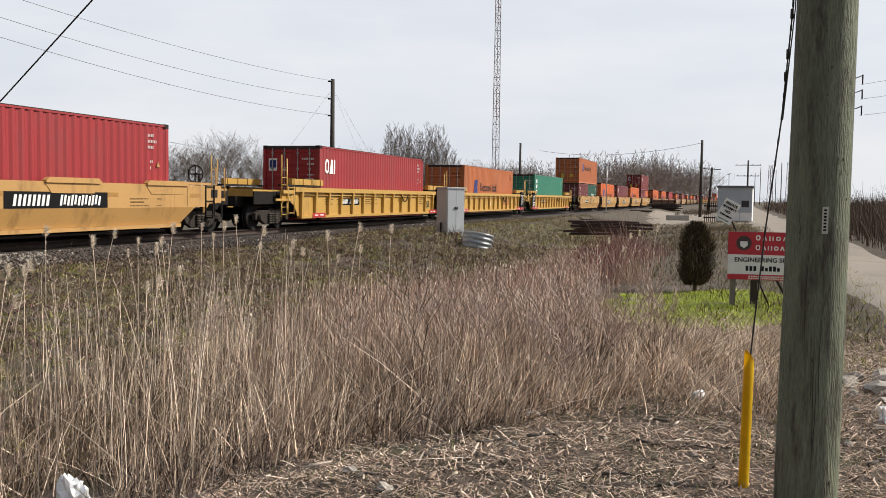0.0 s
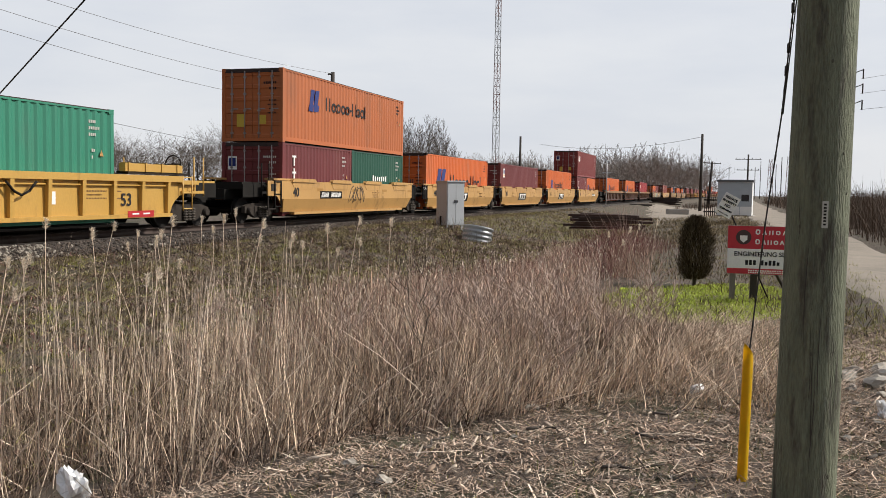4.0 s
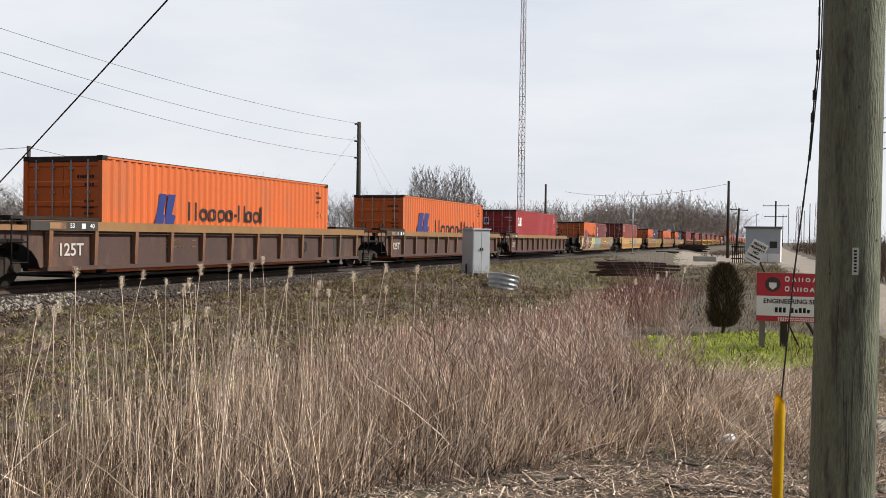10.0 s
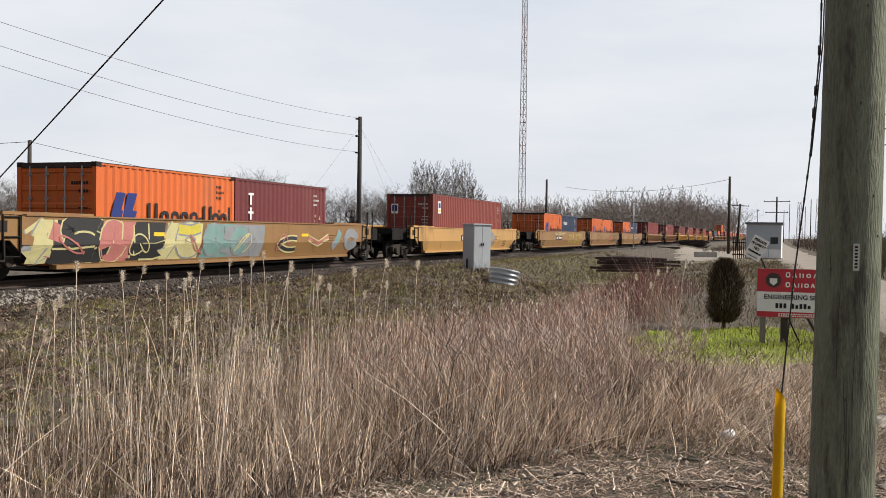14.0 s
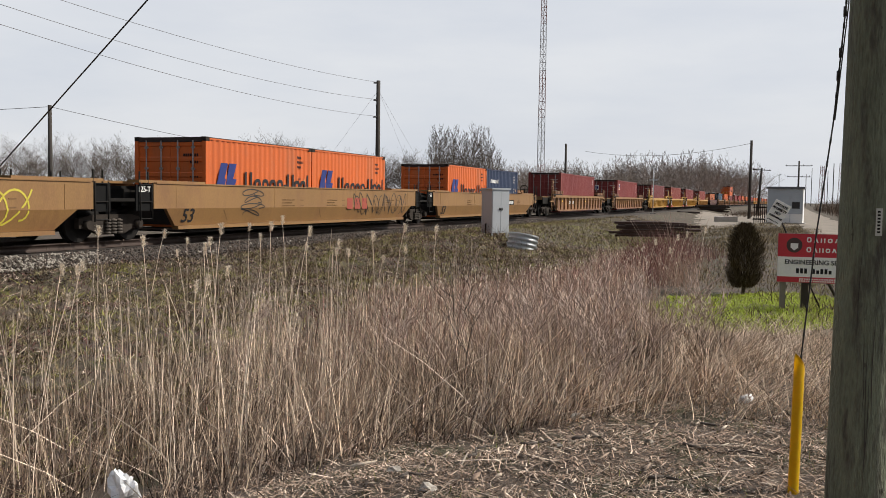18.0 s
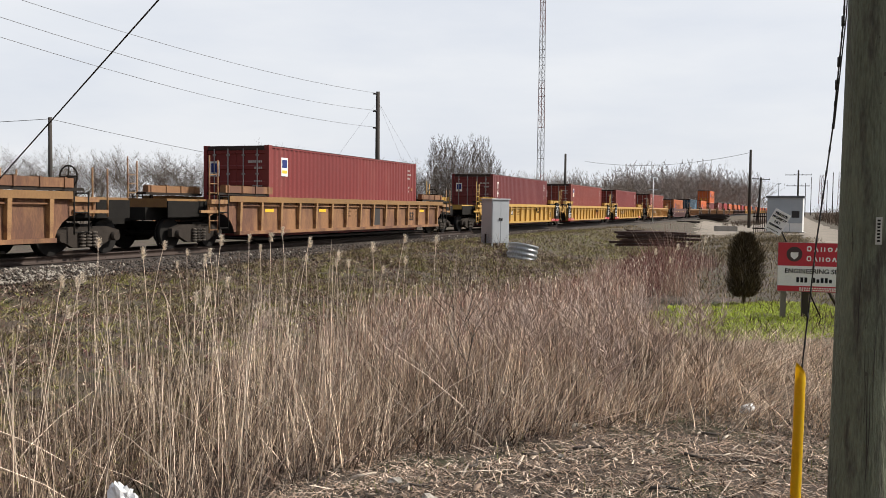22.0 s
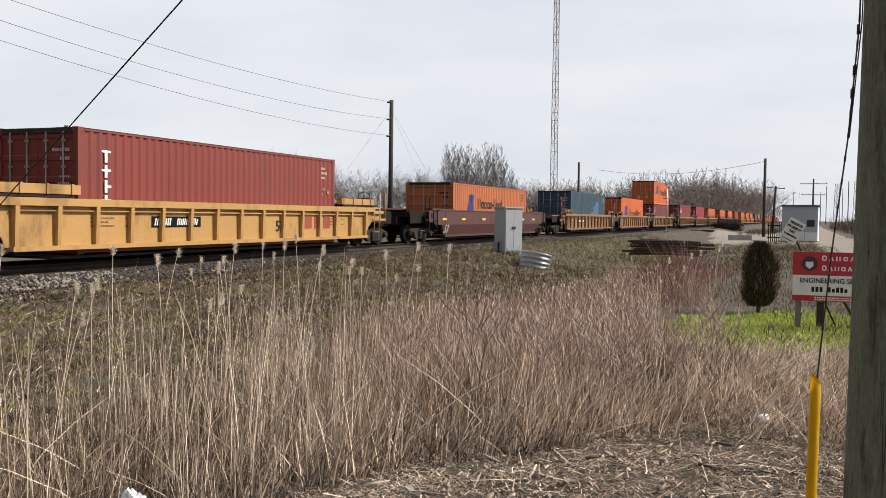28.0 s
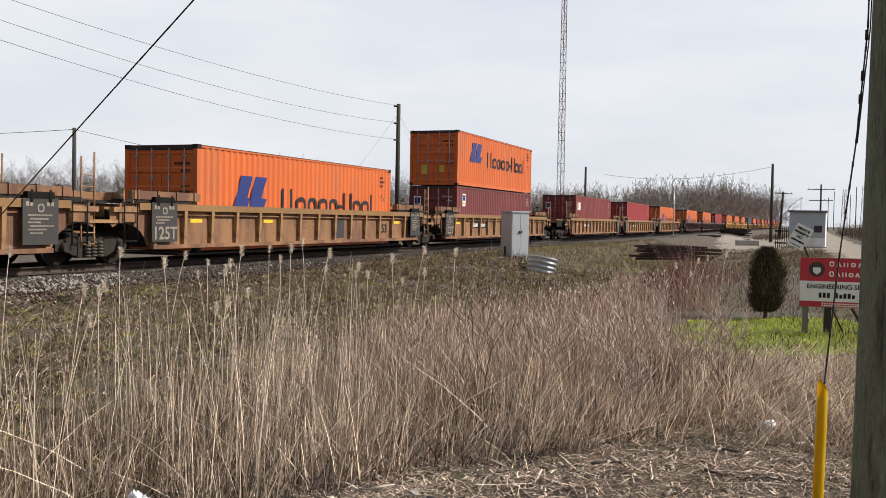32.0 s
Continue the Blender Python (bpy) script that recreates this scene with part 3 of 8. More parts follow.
def well_car(style, half, paint, front, rear, marks=(), graffiti=0):
    """One unit of a container well car, x along the track, z = 0 on the rails. front, rear: how far the coupler lies from the middle,
    or, for a unit that shares a bogie with its neighbour, the negative distance of that bogie (the rear one carries it)."""
    m = M[paint]
    root = new("well_car")
    look_word = "ribbed-side" if style.startswith("rib") else "smooth-sided"
    tagged(root, "%s %s container well car%s on the track" % (PAINT_WORD[paint], look_word, " with painted graffiti" if graffiti else ""), "railcar", "well cars of the train")
    dark_chord = style == "rib_low"
    top = 1.47 if style != "smooth" else 1.43
    for sy in (-1, 1):
        if style.startswith("rib"):
            bm = bmesh.new()
            arch = [(half - 0.42, 0.42), (half - 0.34, 0.60), (half - 0.18, 0.78), (half + 0.06, 0.92), (half + 0.36, 0.98), (half + 0.62, 0.95), (half + 0.78, 0.88), (half + 0.86, 0.98), (half + 0.86, 1.3)]
            out = [(-a, b) for a, b in arch[::-1]] + arch
            plate(bm, out, *sorted((sy * 1.36, sy * 1.39)))
            side = part("side_wall", bm, m, root)
            y0, y1 = sorted((sy * 1.28, sy * 1.53))
            chord = boxes("top_chord", M["tan"] if dark_chord or paint == "rusty" else m, root, (-half, half, y0, y1, 1.25 if dark_chord else 1.3, top), label="" if not dark_chord else "yellow-brown upper rail")
            if dark_chord and sy < 0:
                rail_end = boxes("rail_end", M["grey_panel"], root, (-half, -half + 2.1, -1.536, -1.531, 1.26, 1.46), label="blackened end of the upper rail")
                boxes("bare_patch", M["rib_tan"], rail_end, (-half + 0.55, -half + 1.05, -1.54, -1.5365, 1.29, 1.43))
                lettering("lettering", "53", 0.15, M["white_paint"], rail_end, -half + 1.25, -1.54, 1.36, 0.002)
                boxes("white_square", M["white_paint"], rail_end, (-half + 1.55, -half + 1.68, -1.54, -1.5365, 1.3, 1.42))
                lettering("lettering", "40", 0.15, M["white_paint"], rail_end, -half + 1.9, -1.54, 1.36, 0.002)
            y0, y1 = sorted((sy * 1.33, sy * 1.53))
            boxes("bottom_sill", m, root, (-half + 0.5, half - 0.5, y0, y1, 0.34, 0.44))
            k = 15 if not dark_chord else 12
            rib_paint = M["rib_tan"] if paint == "rusty" else M["rusty"] if dark_chord else m
            rib = None
            for i in range(k):
                x = -half + 0.62 + (2 * half - 1.24) * i / (k - 1)
                low = 0.44
                if rib is None or low > 0.9:
                    bm = bmesh.new()
                    v = [bm.verts.new(p) for p in ((-0.05, sy * 1.38, low), (0.05, sy * 1.38, low), (0.05, sy * 1.49, low), (-0.05, sy * 1.49, low), (-0.06, sy * 1.38, 1.3), (0.06, sy * 1.38, 1.3), (0.06, sy * 1.525, 1.3), (-0.06, sy * 1.525, 1.3))]
                    for f in ((3, 2, 1, 0), (0, 1, 5, 4), (1, 2, 6, 5), (2, 3, 7, 6), (3, 0, 4, 7)):
                        bm.faces.new([v[j] for j in f])
                    ob = part("rib", bm, rib_paint, root)
                    ob.location.x = x
                    if low < 0.9:
                        rib = ob
                else:
                    same(rib, loc=(x, 0, 0))
            for sx in (-1, 1):
                a, b = sorted((sx * (half + 0.01), sx * (half + 0.86)))
                boxes("arch_flange", rib_paint, root, (a, b, *sorted((sy * 1.39, sy * 1.5)), 1.24, 1.36))
            if sy < 0 and paint == "yellow_bright":
                bm = bmesh.new()
                loop = [(half * (0.24 + 0.026 * i), 1.24 - 0.30 * math.sin(math.pi * i / 4)) for i in range(5)]
                for p, q in zip(loop, loop[1:]):
                    tube(bm, (p[0], -1.55, p[1]), (q[0], -1.55, q[1]), 0.028, seg=6)
                part("hanging_hose", bm, M["grime"], root, "black hose hanging in a loop")
            bm = bmesh.new()
            tube(bm, (-half + 0.5, sy * 1.45, 1.19), (half - 0.5, sy * 1.45, 1.19), 0.022, seg=6)
            part("air_pipe", bm, m, root)
        else:
            bm = bmesh.new()
            def ring(x, pts):
                return [bm.verts.new((x, sy * y, z)) for y, z in pts]
            up = [(1.40, top), (1.50, top), (1.50, 0.80), (1.40, 0.80)]
            dn = [(1.40, 0.80), (1.50, 0.80), (1.34, 0.34), (1.24, 0.34)]
            for pts, xa, xb, xc, xd in ((up, -half, -half, half, half), (dn, -half + (0.5 if half > 7 else 0.12), -half + (1.05 if half > 7 else 0.35), half - (0.5 if half > 7 else 0.12), half - (1.05 if half > 7 else 0.35))):
                a = [bm.verts.new((xa if i in (0, 1) else xb, sy * y, z)) for i, (y, z) in enumerate(pts)]
                b = [bm.verts.new((xc if i in (0, 1) else xd, sy * y, z)) for i, (y, z) in enumerate(pts)]
                for i in range(4):
                    j = (i + 1) % 4
                    bm.faces.new((a[i], a[j], b[j], b[i]))
                bm.faces.new(a)
                bm.faces.new(b)
            part("side_wall", bm, m, root)
            y0, y1 = sorted((sy * 1.22, sy * 1.42))
            boxes("bottom_sill", m, root, (-half + 1.1, half - 1.1, y0, y1, 0.24, 0.335))
            for i in range(4 if half < 8 else 0):
                x = -half + 2 * half * (i + 0.5) / 4
                bm = bmesh.new()
                g = 0.95 if half < 8 else 1.15
                plate(bm, [(x - g, top - 0.03), (x + g, top - 0.03), (x + g, top + 0.03), (x + g - 0.12, top + 0.1), (x - g + 0.12, top + 0.1), (x - g, top + 0.03)], *sorted((sy * 1.42, sy * 1.56)))
                part("container_guide", bm, m, root)
                bm = bmesh.new()
                plate(bm, [(x - g + 0.22, top - 0.27), (x + g - 0.22, top - 0.27), (x + g, top - 0.032), (x - g, top - 0.032)], *sorted((sy * 1.5, sy * 1.514)))
                part("guide_pocket", bm, m, root)
                if sy < 0:
                    boxes("paint_patch", M["patch_tan"], root, (x + g + 0.15, x + g + 0.7, -1.504, -1.5, 1.08, 1.19), label="darker touched-up paint patch")
            if half > 8:
                boxes("top_flange", m, root, (-half + 0.1, half - 0.1, *sorted((sy * 1.36, sy * 1.53)), top, top + 0.035))
                for x in (-half * 0.55, half * 0.1, half * 0.62) if sy < 0 else ():
                    bm = bmesh.new()
                    bent(bm, x - 0.55, x - 0.49, x - 0.85, x - 0.79, 0.45, 0.75, 0.003)
                    part("weld_scar", bm, M["stencil"], root, "dark weld scar")
            for x in (-half + 0.9, -half * 0.33, half * 0.33, half - 0.9):
                boxes("seam", m, root, (x, x + 0.03, *sorted((sy * 1.5, sy * 1.508)), 0.82, top - 0.06))
    boxes("well_floor", M["dark_steel"], root, (-half + 1.7, half - 1.7, -1.3, 1.3, 0.14, 0.19))
    for sx, reach in ((-1, front), (1, rear)):
        free = reach > 0
        end = abs(reach) - (0.55 if free else 0.12)
        a, b = sorted((sx * (half - 0.6), sx * end))
        boxes("end_platform", M["grime"], root, (a, b, -0.62, 0.62, 0.78, 1.12))
        a, b = sorted((sx * (half + 0.02), sx * (end - 0.25)))
        end_paint = m if paint == "yellow_bright" or half == 7.5 else M["tan"] if paint == "rusty" else M["grime"]
        boxes("end_deck", end_paint, root, (a, b, -1.12, 1.12, 1.125, 1.36))
        boxes("drop_apron", M["grime"], root, (a, b, -1.16, -1.122, 0.86, 1.3), label="black side apron")
        if not free:
            a, b = sorted((sx * (half + 0.01), sx * (half + (0.62 if paint != "yellow_bright" else 0.85))))
            sooty = style == "smooth"
            panel = boxes("end_panel", M["black_paint"] if sooty else m, root, (a, b, -1.46, -1.42, 0.98 if style != "smooth" else 0.75, top - 0.03), label="black end panel with white marks" if sooty else "")
            mid_x = (a + b) / 2
            if sx < 0 and style == "smooth":
                lettering("lettering", "125-T", 0.2, M["white_paint"], panel, mid_x, -1.464, 1.28, 0.003, "small white lettering")
            elif paint in ("yellow_bright", "rusty"):
                fresh = paint == "yellow_bright"
                ink = M["white_paint"] if fresh else M["stencil_grey"]
                a, b = sorted((sx * (half - 0.40), sx * (half - 1.36)))
                mid_x = (a + b) / 2
                board = boxes("stencil_panel", M["black_paint"] if fresh else M["grey_panel"], root, (a, b, -1.56, -1.535, 0.52, top + 0.02), label="black end panel with white marks")
                bm = bmesh.new()
                for i in range(2):
                    word_bars(bm, a + 0.08 + 0.56 * i, -1.566, 1.33, 0.22, 0.09, [(0, 1)] * 2, 0.3)
                for i in range(6 if sx > 0 else 3):
                    word_bars(bm, a + 0.14 + 0.05 * (i % 2), -1.566, 1.12 - 0.075 * i, 0.66 - 0.16 * (i % 3), 0.036, [(0, 1)] * 12, 0.3)
                rounded_ring(bm, mid_x - 0.09, mid_x + 0.09, -1.566, 1.2, 1.38, 0.035)
                if sx < 0:
                    lettering("lettering", "125T", 0.44, ink, board, mid_x, -1.566, 0.72, 0.008, "white painted lettering")
                part("stencil_bars", bm, ink, board)
                if fresh:
                    boxes("reflector", M["red_paint"], root, (a, b, -1.56, -1.535, 0.36, 0.51), label="red reflective strip")
                boxes("panel_strap", M["black_paint"], root, (a + 0.12, b - 0.12, -1.57, -1.3, top + 0.02, top + 0.16), (a + 0.2, a + 0.26, -1.58, -1.57, top - 0.06, top + 0.2), (b - 0.26, b - 0.2, -1.58, -1.57, top - 0.06, top + 0.2), label="black strap over the rail")
        if style == "rib":
            a, b = sorted((sx * 6.25, sx * (half + 0.1)))
            for yy in (-1.45, 1.25):
                boxes("end_guide", m, root, (a, b, yy, yy + 0.2, top + 0.09, top + 0.3), *[(a + 0.1 + 0.72 * i, a + 0.16 + 0.72 * i, yy - 0.03, yy + 0.23, top + 0.085, top + 0.32) for i in range(4)])
        a, b = sorted((sx * (half - 0.35), sx * (half - 0.02)))
        boxes("end_beam", m, root, (a, b, -1.36, 1.36, 1.02, 1.32))
        a, b = sorted((sx * (half - 1.55), sx * (half - 1.45)))
        boxes("well_end_wall", M["dark_steel"], root, (a, b, -1.27, 1.27, 0.34, 1.35))
        a, b = sorted((sx * (half - 2.3), sx * (half + 0.45)))
        boxes("walkway", M["dark_steel"] if style != "smooth" else m, root, (a, b, *((-1.42, -1.05)), top + 0.02, top + 0.09))
        boxes("walkway", M["dark_steel"] if style != "smooth" else m, root, (a, b, *((1.05, 1.42)), top + 0.02, top + 0.09))
        for yy in (-1.22, 1.22):
            boxes("walkway_bracket", M["dark_steel"], root, (sx * half - 0.05, sx * half + 0.05, yy - 0.03, yy + 0.03, top - 0.2, top + 0.03))
        x = sx * (half + 0.28)
        rung = m if style == "rib" and paint.startswith("yellow") and free else M["grime"]
        ladder(root, x, -1.5, 0.5, top + 0.02, rung)
        ladder(root, x, 1.5, 0.5, top + 0.02, rung)
        for yy in (-1.4, 1.4):
            bm = bmesh.new()
            tall = style == "rib" and ((free and sx < 0) or (not free and sx > 0))
            rise = top + (1.0 if tall else 0.45 if free else 0.3)
            for u in ((0.42, 0.82) if tall else (0.75, 1.25) if free else (0.1, 0.42)):
                tube(bm, (sx * (half + u), yy, 0.9), (sx * (half + u), yy, rise + 0.12 * (u > 0.5)), 0.024, seg=6)
            if tall:
                for k in range(7):
                    tube(bm, (sx * (half + 0.42), yy, 0.5 + 0.26 * k), (sx * (half + 0.82), yy, 0.5 + 0.26 * k), 0.014, seg=5)
                for u in (0.42, 0.82):
                    tube(bm, (sx * (half + u), yy, 0.42), (sx * (half + u), yy, 0.9), 0.024, seg=6)
            box(bm, min(sx * (half + 0.1), sx * (half + 1.25)), max(sx * (half + 0.1), sx * (half + 1.25)), yy - 0.03, yy + 0.03, 0.98, 1.06)
            part("hand_rail", bm, m if style == "rib" and paint != "rusty" else M["rib_tan"] if paint == "rusty" else end_paint, root)
        bm = bmesh.new()
        tube(bm, (sx * (half + 0.2), -0.75, 0.62), (sx * (half + 0.95), -0.75, 0.62), 0.13, seg=10)
        part("brake_cylinder", bm, M["grime"], root, "black brake cylinder")
        bm = bmesh.new()
        tube(bm, (sx * (half + 0.3), 0.7, 0.95), (sx * (half + 0.9), 0.7, 0.95), 0.16, seg=10)
        part("air_tank", bm, M["grime"], root, "black air tank")
        bm = bmesh.new()
        box(bm, sx * (half + 0.55) - 0.2, sx * (half + 0.55) + 0.2, -1.2, -0.8, 1.0, 1.28)
        part("valve_box", bm, M["grime"], root, "black valve box")
        if free:
            bm = bmesh.new()
            x0, x1 = sorted((sx * (end - 0.3), sx * (reach - 0.02)))
            box(bm, x0, x1, -0.1, 0.1, 0.75, 0.95)
            box(bm, sx * reach - 0.2, sx * reach + 0.2, -0.16, 0.16, 0.68, 1.0)
            part("coupler", bm, M["grime"], root)
            bogie(root, sx * (reach - 2.2))
            if sx > 0:
                brake_wheel(root, half + 0.75, -0.7, top + 0.36)
            if style == "smooth":
                bm = bmesh.new()
                plate(bm, [(sx * (half - 0.02), 0.62), (sx * (half + 0.3), 0.9), (sx * (half + 0.95), 0.92), (sx * (half + 0.95), top), (sx * (half - 0.02), top)], -1.47, -1.43)
                wing = part("end_plate", bm, m, root)
                a, b = sorted((sx * (half + 0.38), sx * (half + 0.72)))
                boxes("grille", M["dark_steel"], wing, (a, b, -1.484, -1.4705, 1.08, 1.32), label="small dark grille")
                a, b = sorted((sx * (half + 0.45), sx * (half + 0.97)))
                boxes("step", M["dark_steel"], root, (a, b, -1.5, -1.2, 0.45, 0.49), (a, a + 0.04, -1.5, -1.46, 0.49, 0.9), (b - 0.04, b, -1.5, -1.46, 0.49, 0.9), label="dark hanging step")
        elif sx > 0:
            bogie(root, -reach)
    # markings on the near side
    ys = -1.395 if style.startswith("rib") else -1.504
    for kind, x in marks:
        if kind == "wide_plate":      # a long dark panel with light bars
            boxes("number_panel", M["black_paint"], root, (x - 1.7, x + 1.7, ys - 0.004, ys, 0.81, 1.19), label="black panel with white bars")
            bm = bmesh.new()
            word_bars(bm, x - 1.45, ys - 0.008, 0.87, 1.15, 0.25, [(0, 1)] * 8, 0.42, lean=0.2)
            word_bars(bm, x + 0.0, ys - 0.008, 0.87, 1.45, 0.25, [(0, 1), (0.1, 1), (0, 0.9)] * 4, 0.42, lean=0.2)
            part("number_bars", bm, M["white_paint"], root)
        elif kind == "plate":      # a dark panel with light bars for the car's number
            boxes("number_panel", M["black_paint"], root, (x - 1.0, x + 1.0, ys - 0.004, ys, 0.81, 1.09), label="black panel with white bars")
            bm = bmesh.new()
            word_bars(bm, x - 0.9, ys - 0.008, 0.86, 0.66, 0.18, [(0, 1)] * 8, 0.42, lean=0.25)
            word_bars(bm, x - 0.02, ys - 0.008, 0.86, 0.88, 0.18, [(0, 1), (0.1, 1), (0, 0.9)] * 4, 0.42, lean=0.25)
            part("number_bars", bm, M["white_paint"], root)
        elif kind == "logo":     # a black panel with three white leaning letter shapes
            bm = bmesh.new()
            bent(bm, x - 1.22, x + 1.22, x - 1.16, x + 1.25, 0.58, 1.09, 0.004)
            panel = part("logo_panel", bm, M["black_paint"], root, "black logo panel with white shapes")
            for u in (-0.88, -0.2, 0.48):
                bm = bmesh.new()
                bent(bm, x + u + 0.1, x + u + 0.32, x + u + 0.2, x + u + 0.42, 0.66, 0.95, 0.008)
                bent(bm, x + u, x + u + 0.56, x + u + 0.04, x + u + 0.6, 0.94, 1.03, 0.0085)
                bent(bm, x + u - 0.02, x + u + 0.4, x + u, x + u + 0.42, 0.64, 0.68, 0.0085)
                part("logo_shape", bm, M["white_paint"], panel, "white leaning logo shape")
        elif kind == "red":
            for u in (-0.85, -0.22, 0.4):
                boxes("logo_bar", M["faded_red"], root, (x + u, x + u + 0.45, ys - 0.004, ys, 0.72, 1.12), label="faded red logo shape")
        elif kind in ("53", "40", "125T"):
            num = lettering("lettering", kind, (0.55 if style == "smooth" and half > 8 else 0.46) if kind != "125T" else 0.4, M["dull_white"] if kind == "125T" or paint == "maroon_car" else M["navy_letter"], root, x, ys - 0.012, 1.03 if style == "smooth" else 0.8, 0.006, "large painted numerals")
            if style == "smooth" and half > 8:      # on the lower side, which slopes inwards
                num.location, num.rotation_euler = (x, -1.436, 0.585), (radians(109.2), 0, 0)
        elif kind == "black":
            boxes("stencil_panel", M["black_paint"], root, (x - 0.55, x + 0.55, ys - 0.003, ys, 0.45, 1.28), label="black stencil panel")
            bm = bmesh.new()
            for i in range(3):
                word_bars(bm, x - 0.3, ys - 0.007, 1.08 - 0.08 * i, 0.6, 0.04, [(0, 1)] * 9, 0.3)
            part("stencil_bars", bm, M["white_paint"], root)
        elif kind == "reflector":
            boxes("reflector", M["red_paint"], root, (x - 0.55, x + 0.55, -1.545, -1.53, 0.36, 0.53), label="red and white reflective strip")
            boxes("reflector_mark", M["white_paint"], root, (x - 0.38, x - 0.1, -1.55, -1.544, 0.43, 0.47), (x + 0.08, x + 0.36, -1.55, -1.544, 0.43, 0.47))
        elif kind == "paper":
            boxes("notice", M["white_paint"], root, (x - 0.16, x + 0.16, ys - 0.004, ys, 0.72, 1.02), label="pale square notice")
        elif kind == "small":
            bm = bmesh.new()
            for i in range(3):
                word_bars(bm, x - 0.4, ys - 0.004, 1.02 - 0.09 * i, 0.8 - 0.2 * (i == 1), 0.035, [(0, 1)] * 14, 0.5)
            box(bm, x + 0.75, x + 0.95, ys - 0.004, ys + 0.002, 0.84, 0.87)
            box(bm, x + 0.75, x + 0.95, ys - 0.004, ys + 0.002, 1.02, 1.05)
            part("stencil_bars", bm, M["stencil"], root, "small dark stencilled lines")
        elif kind == "tape":
            boxes("reflector", M["yellow_tape"], root, (x - 0.25, x + 0.25, ys - 0.005, ys, 1.0, 1.1), label="yellow reflective strip")
        elif kind == "pale":
            boxes("repainted_panel", M["grey_panel"], root, (x - 0.45, x + 0.45, ys - 0.003, ys, 0.5, 1.25), label="dark grey painted-over panel")
    if graffiti:
        spray(root, graffiti, half)
    return root


def bent(bm, a0, b0, a1, b1, z0, z1, lift):
    """A thin painted quadrilateral on the folded side of a smooth car: from a0..b0 at z0 to a1..b1 at z1."""
    rows = [z0] + ([0.8] if z0 < 0.8 < z1 else []) + [z1]
    prev = None
    for z in rows:
        u = (z - z0) / (z1 - z0)
        y = -(1.50 if z >= 0.8 else 1.34 + 0.16 * (z - 0.34) / 0.46) - lift
        ring = [bm.verts.new((a0 + (a1 - a0) * u, y, z)), bm.verts.new((b0 + (b1 - b0) * u, y, z))]
        if prev:
            bm.faces.new((prev[0], prev[1], ring[1], ring[0]))
        prev = ring


